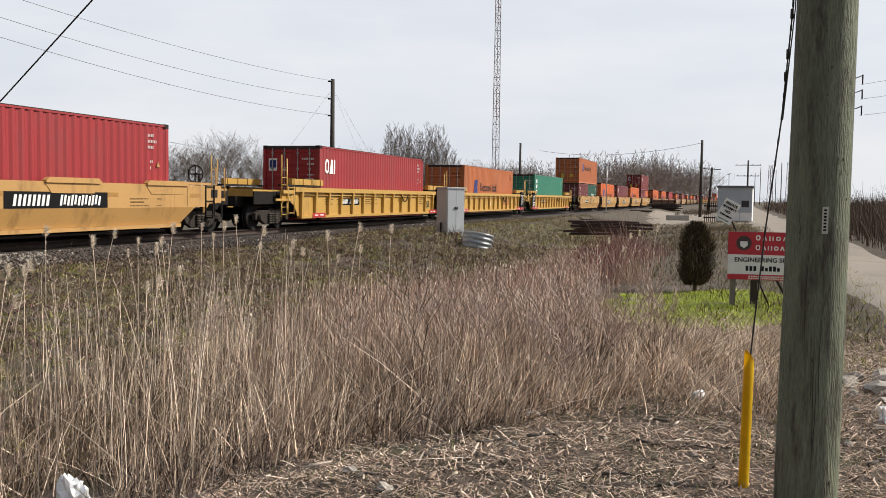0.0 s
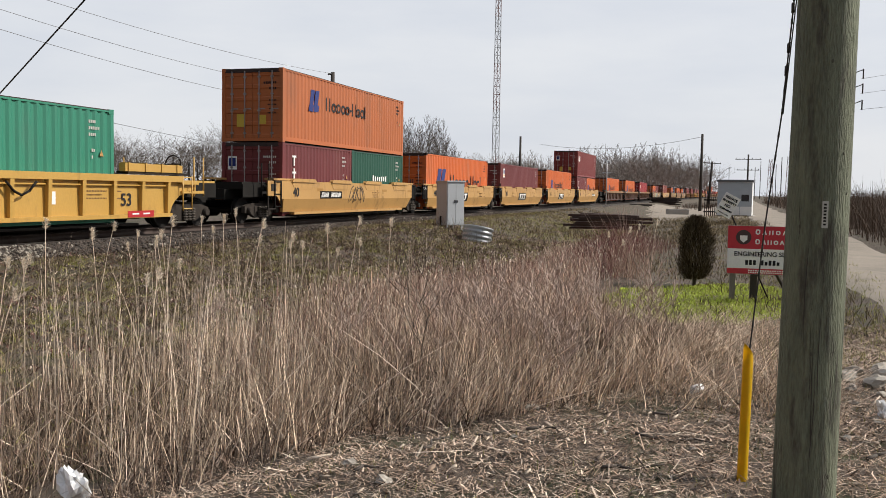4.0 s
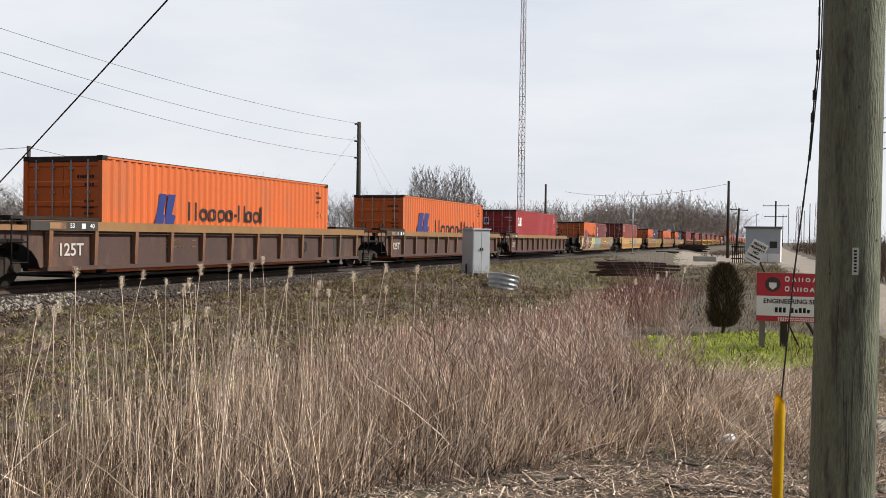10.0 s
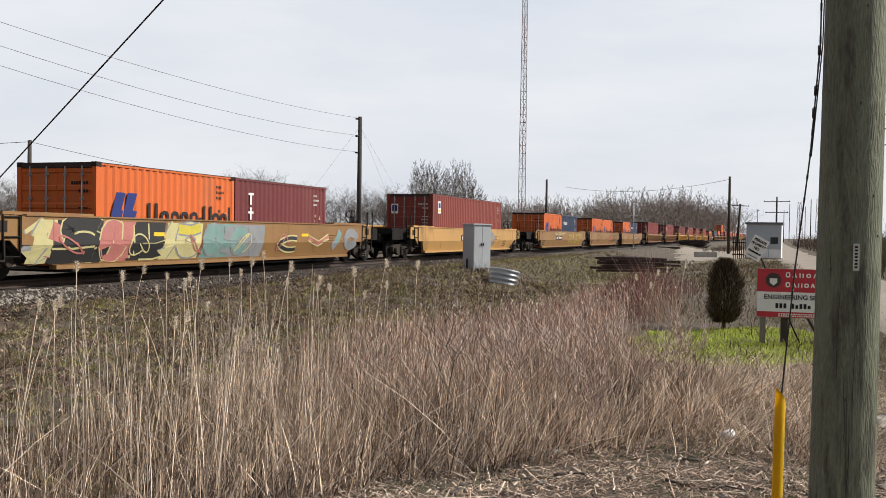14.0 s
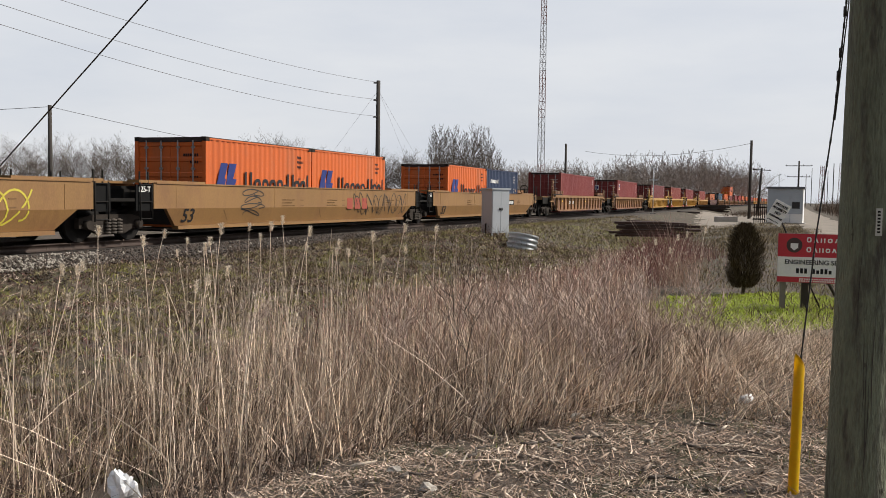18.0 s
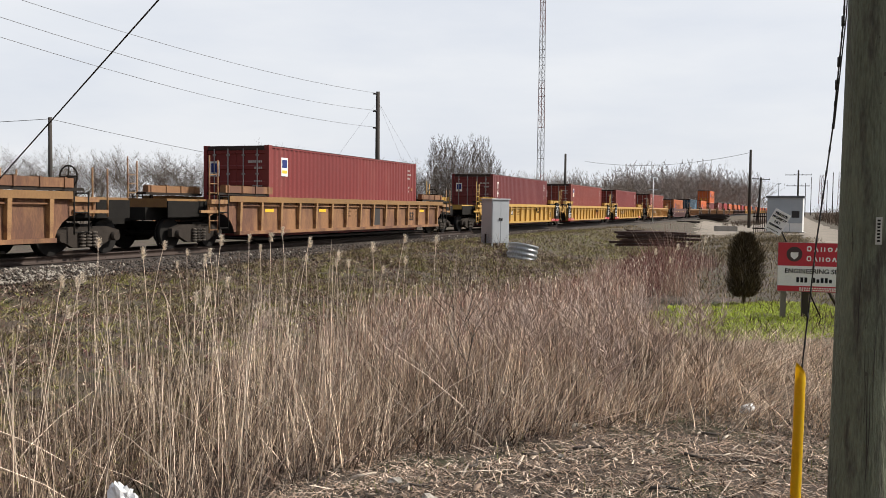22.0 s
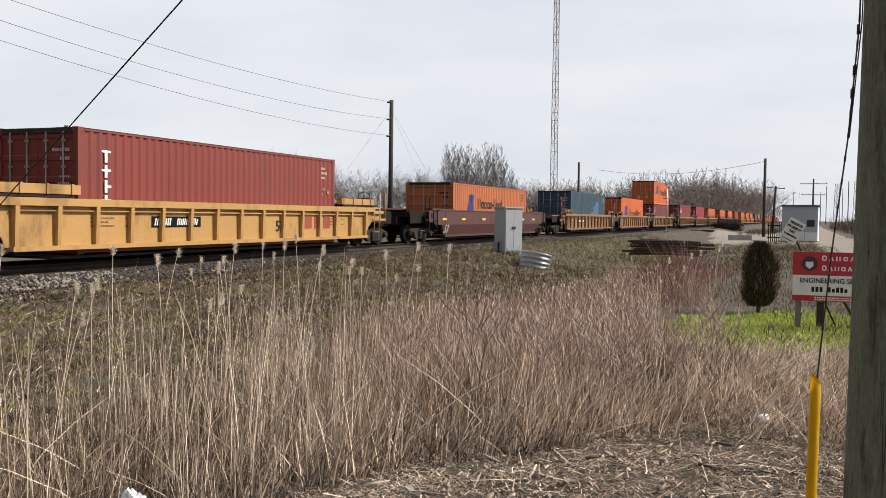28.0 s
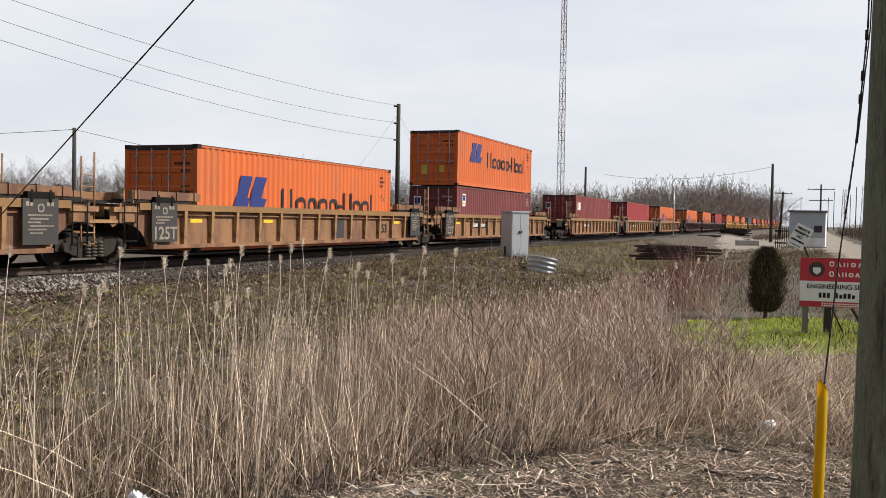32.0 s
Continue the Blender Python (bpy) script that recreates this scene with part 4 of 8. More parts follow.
def spray(root, kind, half):
    """Sprayed strokes and fills that follow the folded side of a smooth car."""
    r = np.random.RandomState(kind * 7)

    def side_y(z):
        return -(1.50 if z >= 0.8 else 1.34 + 0.16 * (z - 0.34) / 0.46) - 0.006

    def stroke(pts, width, lift):
        bm = bmesh.new()
        prev = None
        for i, (x, z) in enumerate(pts):
            a, b = pts[max(0, i - 1)], pts[min(len(pts) - 1, i + 1)]
            dx, dz = b[0] - a[0], b[1] - a[1]
            k = width / 2 / max(1e-6, math.hypot(dx, dz))
            ring = []
            for sgn in (1, -1):
                zz = min(1.41, max(0.36, z + sgn * dx * k))
                ring.append(bm.verts.new((x - sgn * dz * k, side_y(zz) - lift, zz)))
            if prev:
                bm.faces.new((prev[0], ring[0], ring[1], prev[1]))
            prev = ring
        return bm

    def curl(x0, w, h, z0, n=22):
        p = [r.rand() * 6.28 for _ in range(4)]
        return [(x0 + w * (0.5 + 0.42 * math.sin(2.2 * u * 3.1 + p[0]) + 0.1 * math.sin(9 * u + p[1])), z0 + h * (0.5 + 0.42 * math.sin(2.9 * u * 3.1 + p[2]) + 0.08 * math.sin(11 * u + p[3]))) for u in (i / (n - 1) for i in range(n))]

    if kind == 1:      # a long row of filled letter forms
        def arc(cx, cz, rx, rz, a0, a1, n=12):
            return [(cx + rx * math.cos(radians(a0 + (a1 - a0) * k / n)), cz + rz * math.sin(radians(a0 + (a1 - a0) * k / n))) for k in range(n + 1)]
        ess = arc(-4.75, 1.14, 0.72, 0.2, 20, 200, 10) + arc(-4.75, 0.66, 0.95, 0.26, 120, -150, 14)
        forms = [
            ("spray_cream", 0.62, [(-7.9, 0.5), (-7.2, 0.9), (-6.5, 1.25)]), ("spray_cream", 0.62, [(-7.8, 1.25), (-7.2, 0.85), (-6.5, 0.45)]),
            ("spray_pink", 0.5, [(-6.1, 0.5), (-6.0, 0.9), (-5.8, 1.25)]),
            ("spray_black", 0.5, ess), ("spray_black", 0.42, [(-6.1, 0.5), (-5.2, 0.5), (-4.2, 0.55)]),
            ("spray_pink", 0.55, arc(-3.2, 0.88, 0.42, 0.3, 0, 350)), ("spray_pink", 0.45, [(-2.35, 0.45), (-2.3, 0.9), (-2.25, 1.3)]),
            ("spray_black", 0.62, [(-1.6, 1.3), (-1.55, 0.9), (-1.45, 0.6)]), ("spray_black", 0.42, [(-1.5, 0.6), (-0.7, 0.6), (-0.1, 0.68)]),
            ("spray_cream", 0.6, [(-0.2, 0.48), (0.1, 0.9), (0.4, 1.25)]), ("spray_cream", 0.45, arc(1.1, 0.9, 0.5, 0.3, 40, 320)), ("spray_yellow", 0.3, [(0.5, 1.2), (1.1, 1.15), (1.6, 1.25)]),
            ("spray_teal", 0.4, arc(2.3, 0.9, 0.35, 0.28, 0, 350)), ("spray_grey", 0.4, [(3.0, 0.5), (3.05, 0.9), (3.1, 1.3)]), ("spray_teal", 0.34, arc(3.75, 0.88, 0.35, 0.28, 30, 330)), ("spray_grey", 0.36, [(4.4, 1.28), (4.4, 0.9), (4.6, 0.55), (5.1, 0.52)]),
            ("spray_black", 0.14, arc(5.7, 0.75, 0.35, 0.2, 60, 300)), ("spray_pink", 0.16, [(6.3, 0.95), (6.7, 0.75), (7.1, 1.0)]), ("spray_teal", 0.3, [(7.3, 0.6), (7.5, 0.9), (7.6, 1.2)]), ("spray_grey", 0.28, arc(8.1, 0.9, 0.25, 0.25, 0, 340)),
        ]
        at0, at1 = [-8.3, -6.3, -6.1, -3.75, -3.65, -2.0, -1.95, -0.1, 1.7, 1.8, 5.2, 5.4, 8.4], [-8.6, -7.85, -7.8, -6.1, -6.05, -5.1, -5.0, -3.75, -2.1, -2.0, 1.3, 2.5, 8.3]
        for k, (a, b, f) in enumerate(((-8.5, -7.7, "spray_cream"), (-7.9, -6.3, "spray_black"), (-6.4, -5.1, "spray_pink"), (-5.2, -3.9, "spray_black"), (-3.9, -2.2, "spray_cream"), (-2.1, -0.6, "spray_teal"), (-0.7, 1.2, "spray_grey"))):
            bm = bmesh.new()
            bent(bm, a, b, a + 0.25, b + 0.15, 0.38, 1.36, 0.003 + 0.0003 * k)
            part("graffiti_ground", bm, M[f], root, "sprayed background block")
        for i, (f, wd, pts) in enumerate(forms):
            pts = [(float(np.interp(a, at0, at1)), b) for a, b in pts]
            wd *= 0.85
            edge = "spray_cream" if f in ("spray_black", "spray_pink") else "spray_grey"
            part("graffiti_outline", stroke(pts, wd + 0.1, 0.0006 * i), M[edge], root, "sprayed pale outline")
            part("graffiti_fill", stroke(pts, wd, 0.0006 * i + 0.0003), M[f], root, "sprayed colour fill")
        for i in range(5):
            part("graffiti_line", stroke(curl(-7.6 + 2.4 * i, 0.9, 0.6, 0.5), 0.04, 0.014), M["spray_cream" if i % 2 else "spray_pink"], root, "thin sprayed line")
    elif kind == 2:
        for i in range(9):
            part("graffiti_line", stroke(curl(2.6 + 0.55 * i, 0.8, 0.85, 0.48), 0.035, 0.002), M["spray_black"], root, "thin black sprayed line")
        for i in range(4):
            part("graffiti_line", stroke(curl(-4.8, 1.3, 0.2, 1.15 - 0.2 * i, 40), 0.03, 0.002), M["spray_black"], root, "thin black sprayed line")
    elif kind == 3:
        for i in range(8):
            part("graffiti_line", stroke(curl(1.3 + 0.66 * i, 0.95, 0.9, 0.43), 0.045, 0.002), M["spray_yellow"], root, "yellow sprayed line")
        for i in range(7):
            part("graffiti_line", stroke(curl(-3.6 + 0.55 * i, 0.6, 0.22, 1.18), 0.04, 0.002), M["spray_cream"], root, "white sprayed line")
    elif kind == 5:
        for i in range(4):
            part("graffiti_line", stroke(curl(-0.9 + 0.35 * i, 0.7, 0.7, 0.62), 0.035, 0.002), M["spray_black"], root, "thin black sprayed line")
    else:
        for i in range(5):
            part("graffiti_line", stroke(curl(1.0 + 0.5 * i, 0.8, 0.8, 0.5), 0.16, 0.001 * i), M["spray_grey"], root, "grey sprayed form")


for nm, c in (("cream", (0.5, 0.45, 0.22)), ("black", (0.02, 0.02, 0.02)), ("pink", (0.42, 0.15, 0.13)), ("yellow", (0.52, 0.44, 0.05)), ("teal", (0.16, 0.27, 0.25)), ("grey", (0.22, 0.23, 0.24))):
    M["spray_" + nm] = mat("sprayed_%s_paint" % nm, c, 0.6, var=0.2, bump=0.02)
M["faded_red"] = mat("faded_red_paint", (0.30, 0.06, 0.035), 0.6, var=0.2, bump=0.02)


# ---------------------------------------------------------------- the train's make-up
# s of the container's near end at 0 s, style, half length, paint, reach of front and rear, markings, loads (colour, mark, length, height)
L40, L20, HC, STD, BASE = 12.19, 6.06, 2.90, 2.59, 0.21
J, K, A = -9.82, -7.82, 11.82
WELL, SHORT = 8.7, 6.65
RIB_M = (("small", -5.6), ("reflector", -6.78), ("reflector", 6.78), ("plate", -3.6), ("small", -1.6), ("paper", 3.6), ("small", 5.2), ("53", 6.34))
RIB_M2 = (("small", -5.6), ("reflector", -6.78), ("reflector", 6.78), ("small", -2.0), ("paper", -0.8), ("red", 3.4), ("53", 6.34))
SM_A = (("40", -5.6), ("plate", -2.6), ("small", 2.0))
SM_B = (("small", -3.5), ("logo", -0.5), ("40", -5.4), ("small", 3.5))
LOW_M = (("125T", -7.35), ("small", -3.4), ("53", 3.95), ("pale", 6.7))
TAN_M = (("53", -7.2), ("small", -3.6), ("plate", 3.4), ("small", 5.5))
TAN_M2 = (("53", -7.2), ("plate", -2.2), ("small", 1.5), ("small", 5.5))
RUST_M = (("tape", -6.35), ("plate", -3.4), ("small", -1.2), ("53", 5.19), ("tape", 1.7))
RUST_M2 = (("tape", -6.35), ("tape", -2.88), ("small", -1.0), ("pale", 1.5), ("53", 5.19), ("tape", 6.34))
MAR_M = (("tape", -7.9), ("tape", -5.4), ("tape", -2.4), ("tape", 0.0), ("tape", 2.4), ("tape", 4.6), ("tape", 6.8), ("53", -7.5), ("small", -1.2), ("small", -4.6))
UNITS = [
    (9.9, "smooth", 7.5, "yellow", K, 10.14, (("wide_plate", 1.4), ("small", 4.4), ("small", -2)), (("red", "", L40, HC),)),
    (31.9, "rib", WELL, "yellow_bright", A, J, RIB_M, (("red", "three", L40, HC),)),
    (51.55, "rib", WELL, "yellow_bright", J, J, RIB_M2, (("orange_old", "line", L40, HC),)),
    (71.25, "rib", WELL, "yellow_bright", J, A, RIB_M, (("green", "word", L40, HC),)),
    (92.6, "smooth", SHORT, "yellow", 9.5, K, SM_A, (("maroon", "column", L20, STD), ("dark_green", "word", L20, STD), ("orange_old", "line", L40, STD)), 5),
    (108.3, "smooth", SHORT, "yellow", K, K, SM_B, (("orange", "line", L40, HC),)),
    (123.95, "smooth", SHORT, "yellow", K, K, SM_B, (("maroon", "badge", L40, HC),)),
    (139.65, "smooth", SHORT, "yellow", K, K, SM_B, (("orange", "line_small", L40, HC),)),
    (155.4, "smooth", SHORT, "yellow", K, 10.0, (("40", -5.6), ("small", -2.5), ("tape", 0.0), ("plate", 3.2), ("small", 5.2)), (("maroon", "column", L20, STD), ("orange", "line", L20, STD), ("red_old", "three", L40, STD))),
    (177.25, "rib_low", WELL, "brown", A, J, LOW_M, (("orange", "line_small", L40, HC),)),
    (196.95, "rib_low", WELL, "brown", J, J, LOW_M, (("orange", "line", L40, HC),)),
    (216.65, "rib_low", WELL, "brown", J, A, LOW_M, (("red", "three", L40, HC),)),
    (240.5, "smooth", WELL, "tan", A, A, (("tape", -4), ("tape", 0), ("tape", 4), ("small", 6)), (("orange", "line", L20, STD), ("maroon", "column", L20, STD)), 1),
    (264.2, "smooth", WELL, "yellow", A, A, (("plate", -1.5), ("small", 1.5), ("53", 6.0), ("small", 4.0)), (("brick", "badge", L40, HC),), 4),
    (288.0, "smooth", WELL, "tan", A, J, TAN_M2, (("orange", "line", L20, STD), ("blue", "word", L20, STD)), 3),
    (307.55, "smooth", WELL, "tan", J, J, (("53", -7.2), ("small", -2.0), ("small", 1.0), ("red", 3.0), ("small", 6.0)), (("orange", "line", L20, STD), ("orange", "line", L20, STD)), 2),
    (327.1, "smooth", WELL, "tan", J, A, TAN_M, (("orange", "line", L20, STD), ("blue", "word", L20, STD)), 0),
    (350.65, "rib", WELL, "rusty", A, A, RUST_M, (("red_old", "", L40, HC),)),
    (374.2, "rib", WELL, "rusty", A, A, RUST_M2, (("red_old", "badge", L40, HC),)),
    (397.7, "rib", WELL, "yellow_bright", A, J, RIB_M, (("maroon", "column", L40, HC),)),
    (417.3, "rib", WELL, "yellow_bright", J, J, RIB_M2, (("brick", "badge", L40, HC),)),
    (436.9, "rib", WELL, "yellow_bright", J, A, RIB_M, (("red_old", "", L40, HC),)),
    (460.25, "rib", WELL, "yellow", A, A, (("small", -5.5), ("plate", -2.8), ("53", 2.2), ("small", 5.5), ("red", 4.6)), (("brick", "column_six", L40, HC),)),
    (484.2, "smooth", WELL, "maroon_car", A, A, MAR_M, (("orange_old", "line", L40, STD),)),
    (507.8, "rib", WELL, "rusty", A, J, RUST_M, (("teal", "patches", L40, HC),)),
    (527.4, "rib", WELL, "rusty", J, J, RUST_M2, (("orange", "line", L40, HC),)),
    (546.9, "rib", WELL, "rusty", J, A, RUST_M, (("maroon", "badge", L40, STD), ("orange", "line", L40, STD))),
    (570.4, "rib", WELL, "rusty", A, J, RUST_M, (("red_old", "three", L40, HC),)),
    (590.0, "rib", WELL, "rusty", J, J, RUST_M, (("red", "", L40, HC),)),
    (609.5, "rib", WELL, "rusty", J, A, RUST_M, (("orange", "line", L40, HC),)),
]
far_s = 633.0
for i, col in enumerate(("orange", "orange", "red", "orange", "orange", "orange", "teal", "orange", "brick", "orange", "red_old", "orange", "maroon", "orange", "red", "orange")):
    k = i % 3
    UNITS.append((far_s, "rib", WELL, "brown" if i < 3 else ("rusty", "yellow_bright")[i // 3 % 2], A if k == 0 else J, A if k == 2 else J, RUST_M, ((col, "line" if col.startswith("orange") else "", L40, HC),)))
    far_s += 19.64 if k < 2 else 23.64

MOVERS = []          # thing, s of its middle at 0 s, height
CAR_CACHE, BOX_CACHE = {}, {}
for s0, style, half, paint, front, rear, marks, loads, *extra in UNITS:
    mid, key = s0 + L40 / 2, (style, half, paint, front, rear, marks, tuple(extra))
    if key in CAR_CACHE:
        car = copy_thing(CAR_CACHE[key], Matrix())
    else:
        car = CAR_CACHE[key] = well_car(style, half, paint, front, rear, marks, extra[0] if extra else 0)
    MOVERS.append((car, mid, 0.0))
    lower = [l for l in loads if l[2] == L20] or [loads[0]]
    stack = [(l, (-(L40 - L20) / 2, (L40 - L20) / 2)[i] if l[2] == L20 else 0.0, BASE) for i, l in enumerate(lower)]
    if len(loads) > len(lower):
        stack.append((loads[-1], 0.0, BASE + lower[0][3] + 0.02))
    for l, dx, z in stack:
        if l in BOX_CACHE:
            thing = copy_thing(BOX_CACHE[l], Matrix())
        else:
            thing = BOX_CACHE[l] = container(l[0], l[2], l[3], l[1])
        MOVERS.append((thing, mid + dx, z))


def run(t):
    """Metres that the train has rolled by t seconds."""
    return 15.938 * t - 0.00275 * t * t


def motions():
    for thing, s, z in MOVERS:
        walk(thing, [(t, line_pose(s - run(t), 0, z)) for t in range(0, 33, 4)])
    # wheels: every wheelset turns as the first ones do
    first = {}
    for ob in [o for o in scene.objects if o.name.split(".")[0] == "wheelset"]:
        x = round(ob.location.x, 2)
        if x not in first:
            walk(ob, [(k / FPS, pose(x, 0, 0.42, 0, -math.degrees(run(k / FPS) / 0.42) % 360, 0)) for k in range(0, 961)])
            first[x] = ob
        else:
            ob.rotation_mode = "QUATERNION"
            ob.animation_data_create()
            ob.animation_data.action = first[x].animation_data.action
            ob.animation_data.action_slot = first[x].animation_data.action_slot


# ---------------------------------------------------------------- ground
D_KEYS = np.array([-900, -60, -8, -4.2, -2.7, -1.6, 1.6, 2.5, 3.6, 5.2, 7.5, 9.5, 12.0, 13.4, 14.8, 16.0, 22.0, 40.0, 900.0])
Z_NEAR = np.array([-0.8, -0.8, -0.8, -0.75, -0.55, -0.24, -0.24, -0.42, -0.68, -0.85, -1.05, -1.2, -1.05, -0.70, -0.47, -0.40, -0.42, -0.5, -0.5])
Z_FAR = np.array([-0.8, -0.8, -0.8, -0.7, -0.5, -0.24, -0.24, -0.3, -0.22, -0.17, -0.62, -0.8, -0.78, -0.6, -0.45, -0.40, -0.42, -0.5, -0.5])


def ease(v, a, b):
    u = np.clip((v - a) / (b - a), 0, 1)
    return u * u * (3 - 2 * u)


def lumps(x, y):
    return 0.5 * np.sin(x * 0.9 + 1.3 * np.sin(y * 0.43)) * np.sin(y * 0.77 + 0.6) + 0.3 * np.sin(x * 2.3 + y * 1.1) * np.sin(y * 2.9 - x * 0.4) + 0.2 * np.sin(x * 5.3 - y * 3.1)


def ground_z(s, d):
    s, d = np.asarray(s, float), np.asarray(d, float)
    f = ease(s, 21, 33)
    z = (1 - f) * np.interp(d, D_KEYS, Z_NEAR) + f * np.interp(d, D_KEYS, Z_FAR)
    rough = ease(np.abs(d), 2.6, 4.5) * (1 - 0.75 * ease(d, 14.5, 16.5)) * 0.07
    dip = 0.19 * ease(s, 8.5, 12.5) * (1 - ease(s, 22, 30)) * ease(d, 13.8, 15.2) * (1 - ease(d, 17.6, 18.8))
    return z - dip + rough * lumps(s, d)


M["ground"] = mat("dark_soil_and_straw", (0.10, 0.073, 0.054), 0.95, var=0.6, scale=3.0, fine=70, bump=0.9, stain=(0.06, 0.058, 0.024), stain_amt=0.38, stain_scale=2.2)
s_line = np.unique(np.concatenate([np.array([-1500, -900, -600, -400, -250, -160, -100, -60, -35, -20]), np.arange(-12, 60, 0.4), np.arange(60, 160, 3), np.arange(160, 420, 20), np.arange(420, 3400, 200)]))
d_line = np.unique(np.concatenate([np.array([-1800, -900, -500, -300, -200, -120, -80, -50, -30, -20, -14, -10]), np.arange(-8, 26, 0.3), np.array([28, 32, 40, 55, 80, 120, 200, 350, 700, 1500])]))
gs, gd = np.meshgrid(s_line, d_line, indexing="ij")
gx, gy = on_line_np(gs, gd)
gz = ground_z(gs, gd)
ns, nd = gs.shape
idx = np.arange(ns * nd).reshape(ns, nd)
quads = np.stack([idx[:-1, :-1], idx[:-1, 1:], idx[1:, 1:], idx[1:, :-1]], -1).reshape(-1, 4)[:, ::-1]
ground = tagged(new("ground", raw_mesh("ground", np.stack([gx, gy, gz], -1).reshape(-1, 3), quads, M["ground"], True)), "dry spring ground of soil, straw and grass", "ground", kind="structure")


def sheet(name, material, s0, s1, d0f, d1f, lift, ds=1.5, nd=10, label="", category="", amp=0.0):
    """A strip laid over the ground between two edges that are functions of s."""
    ss = np.arange(s0, s1 + 0.01, ds)
    u = np.linspace(0, 1, nd)
    S, U = np.meshgrid(ss, u, indexing="ij")
    a, b = d0f(S), d1f(S)
    D = a + (b - a) * U
    x, y = on_line_np(S, D)
    crown = np.sin(np.pi * U)
    z = ground_z(S, D) + lift * np.minimum(1, crown * 4) - 0.02 * (crown < 0.01) + amp * lumps(S * 2, D * 2) * crown
    i = np.arange(S.size).reshape(S.shape)
    q = np.stack([i[:-1, :-1], i[:-1, 1:], i[1:, 1:], i[1:, :-1]], -1).reshape(-1, 4)[:, ::-1]
    return tagged(new(name, raw_mesh(name, np.stack([x, y, z], -1).reshape(-1, 3), q, material, True)), label, category, kind="structure")


M["gravel_road"] = mat("pale_gravel", (0.285, 0.24, 0.19), 0.95, var=0.18, scale=0.8, fine=30, bump=0.5, stain=(0.22, 0.19, 0.15), stain_amt=0.3)
sheet("road", M["gravel_road"], 11, 420, lambda s: 18.3 - 0.9 * ease(s, 20, 60) + 0.25 * np.sin(s * 0.5), lambda s: 20.9 + 0 * s + 0.2 * np.sin(s * 0.37), 0.05, label="pale gravel service road beside the track", category="road")
sheet("pavement", M["gravel_road"], 66, 135, lambda s: np.clip(10.2 - 0.10 * (s - 72), 4.6, 11) + 6.0 * (1 - ease(s, 66, 70)) + 0.3 * np.sin(s), lambda s: 17.8 + 0 * s, 0.03, label="pale gravel yard of a level crossing", category="gravel yard")

# ---------------------------------------------------------------- track
M["rail_steel"] = mat("rail_steel", (0.045, 0.03, 0.024), 0.6, 0.5, var=0.3)
M["tie_wood"] = mat("weathered_tie_wood", (0.045, 0.034, 0.028), 0.9, var=0.3, scale=2, fine=30, bump=0.5, obrand=0.25)
M["ballast"] = mat("grey_ballast_stone", (0.068, 0.053, 0.043), 0.9, var=0.25, scale=4, fine=40, bump=0.4, island=0.85)
M["ballast_bed"] = mat("ballast_bed", (0.05, 0.04, 0.032), 0.95, var=0.5, scale=9, fine=26, bump=0.9, coord="Object")
sheet("track_bed", M["ballast_bed"], -60, 900, lambda s: -3.4 + 0 * s, lambda s: 2.55 + 0.15 * np.sin(s * 0.7), 0.05, ds=3, nd=24, label="grey crushed-stone ballast bed under the track", category="ballast")


def sweep(name, outline, s0, s1, step, d0, material, z0=0.0):
    ss = np.arange(s0, s1 + 0.1, step)
    k = len(outline)
    co = []
    for s in ss:
        for d, z in outline:
            p = on_line(s, d0 + d, z0 + z)
            co.append(p[:])
    i = np.arange(len(ss) * k).reshape(len(ss), k)
    j = np.roll(i, -1, axis=1)
    q = np.stack([i[:-1], j[:-1], j[1:], i[1:]], -1).reshape(-1, 4)
    return new(name, raw_mesh(name, co, q, material))


RAIL = [(-0.075, -0.172), (0.075, -0.172), (0.07, -0.155), (0.012, -0.135), (0.012, -0.045), (0.037, -0.035), (0.037, -0.005), (0.028, 0), (-0.028, 0), (-0.037, -0.005), (-0.037, -0.035), (-0.012, -0.045), (-0.012, -0.135), (-0.07, -0.155)]
for d in (-0.7535, 0.7535):
    tagged(sweep("rail", RAIL, -120, 1000, 10, d, M["rail_steel"]), "brown steel rail on wooden ties", "rail", "rails of the track", "structure")
tie_bm = bmesh.new()
box(tie_bm, -0.11, 0.11, -1.3, 1.3, -0.36, -0.176)
bmesh.ops.bevel(tie_bm, geom=list(tie_bm.edges), offset=0.012, segments=1, affect="EDGES")
tie_me = mesh_of(tie_bm, "tie", M["tie_wood"])
ties = tagged(new("track_ties"), "dark weathered wooden railway ties", "railway ties", kind="structure")
for i in range(240):
    o = new("tie", tie_me)
    o.parent = ties
    o.matrix_basis = line_pose(4 + i * 0.53, random.uniform(-0.04, 0.04), 0, random.uniform(-1, 1))


# ---------------------------------------------------------------- things beside the track
def spot(px, depth, t=0.0):
    """A bearing read as a tangent from the camera's first heading, at a depth: x, y."""
    return px * depth, depth


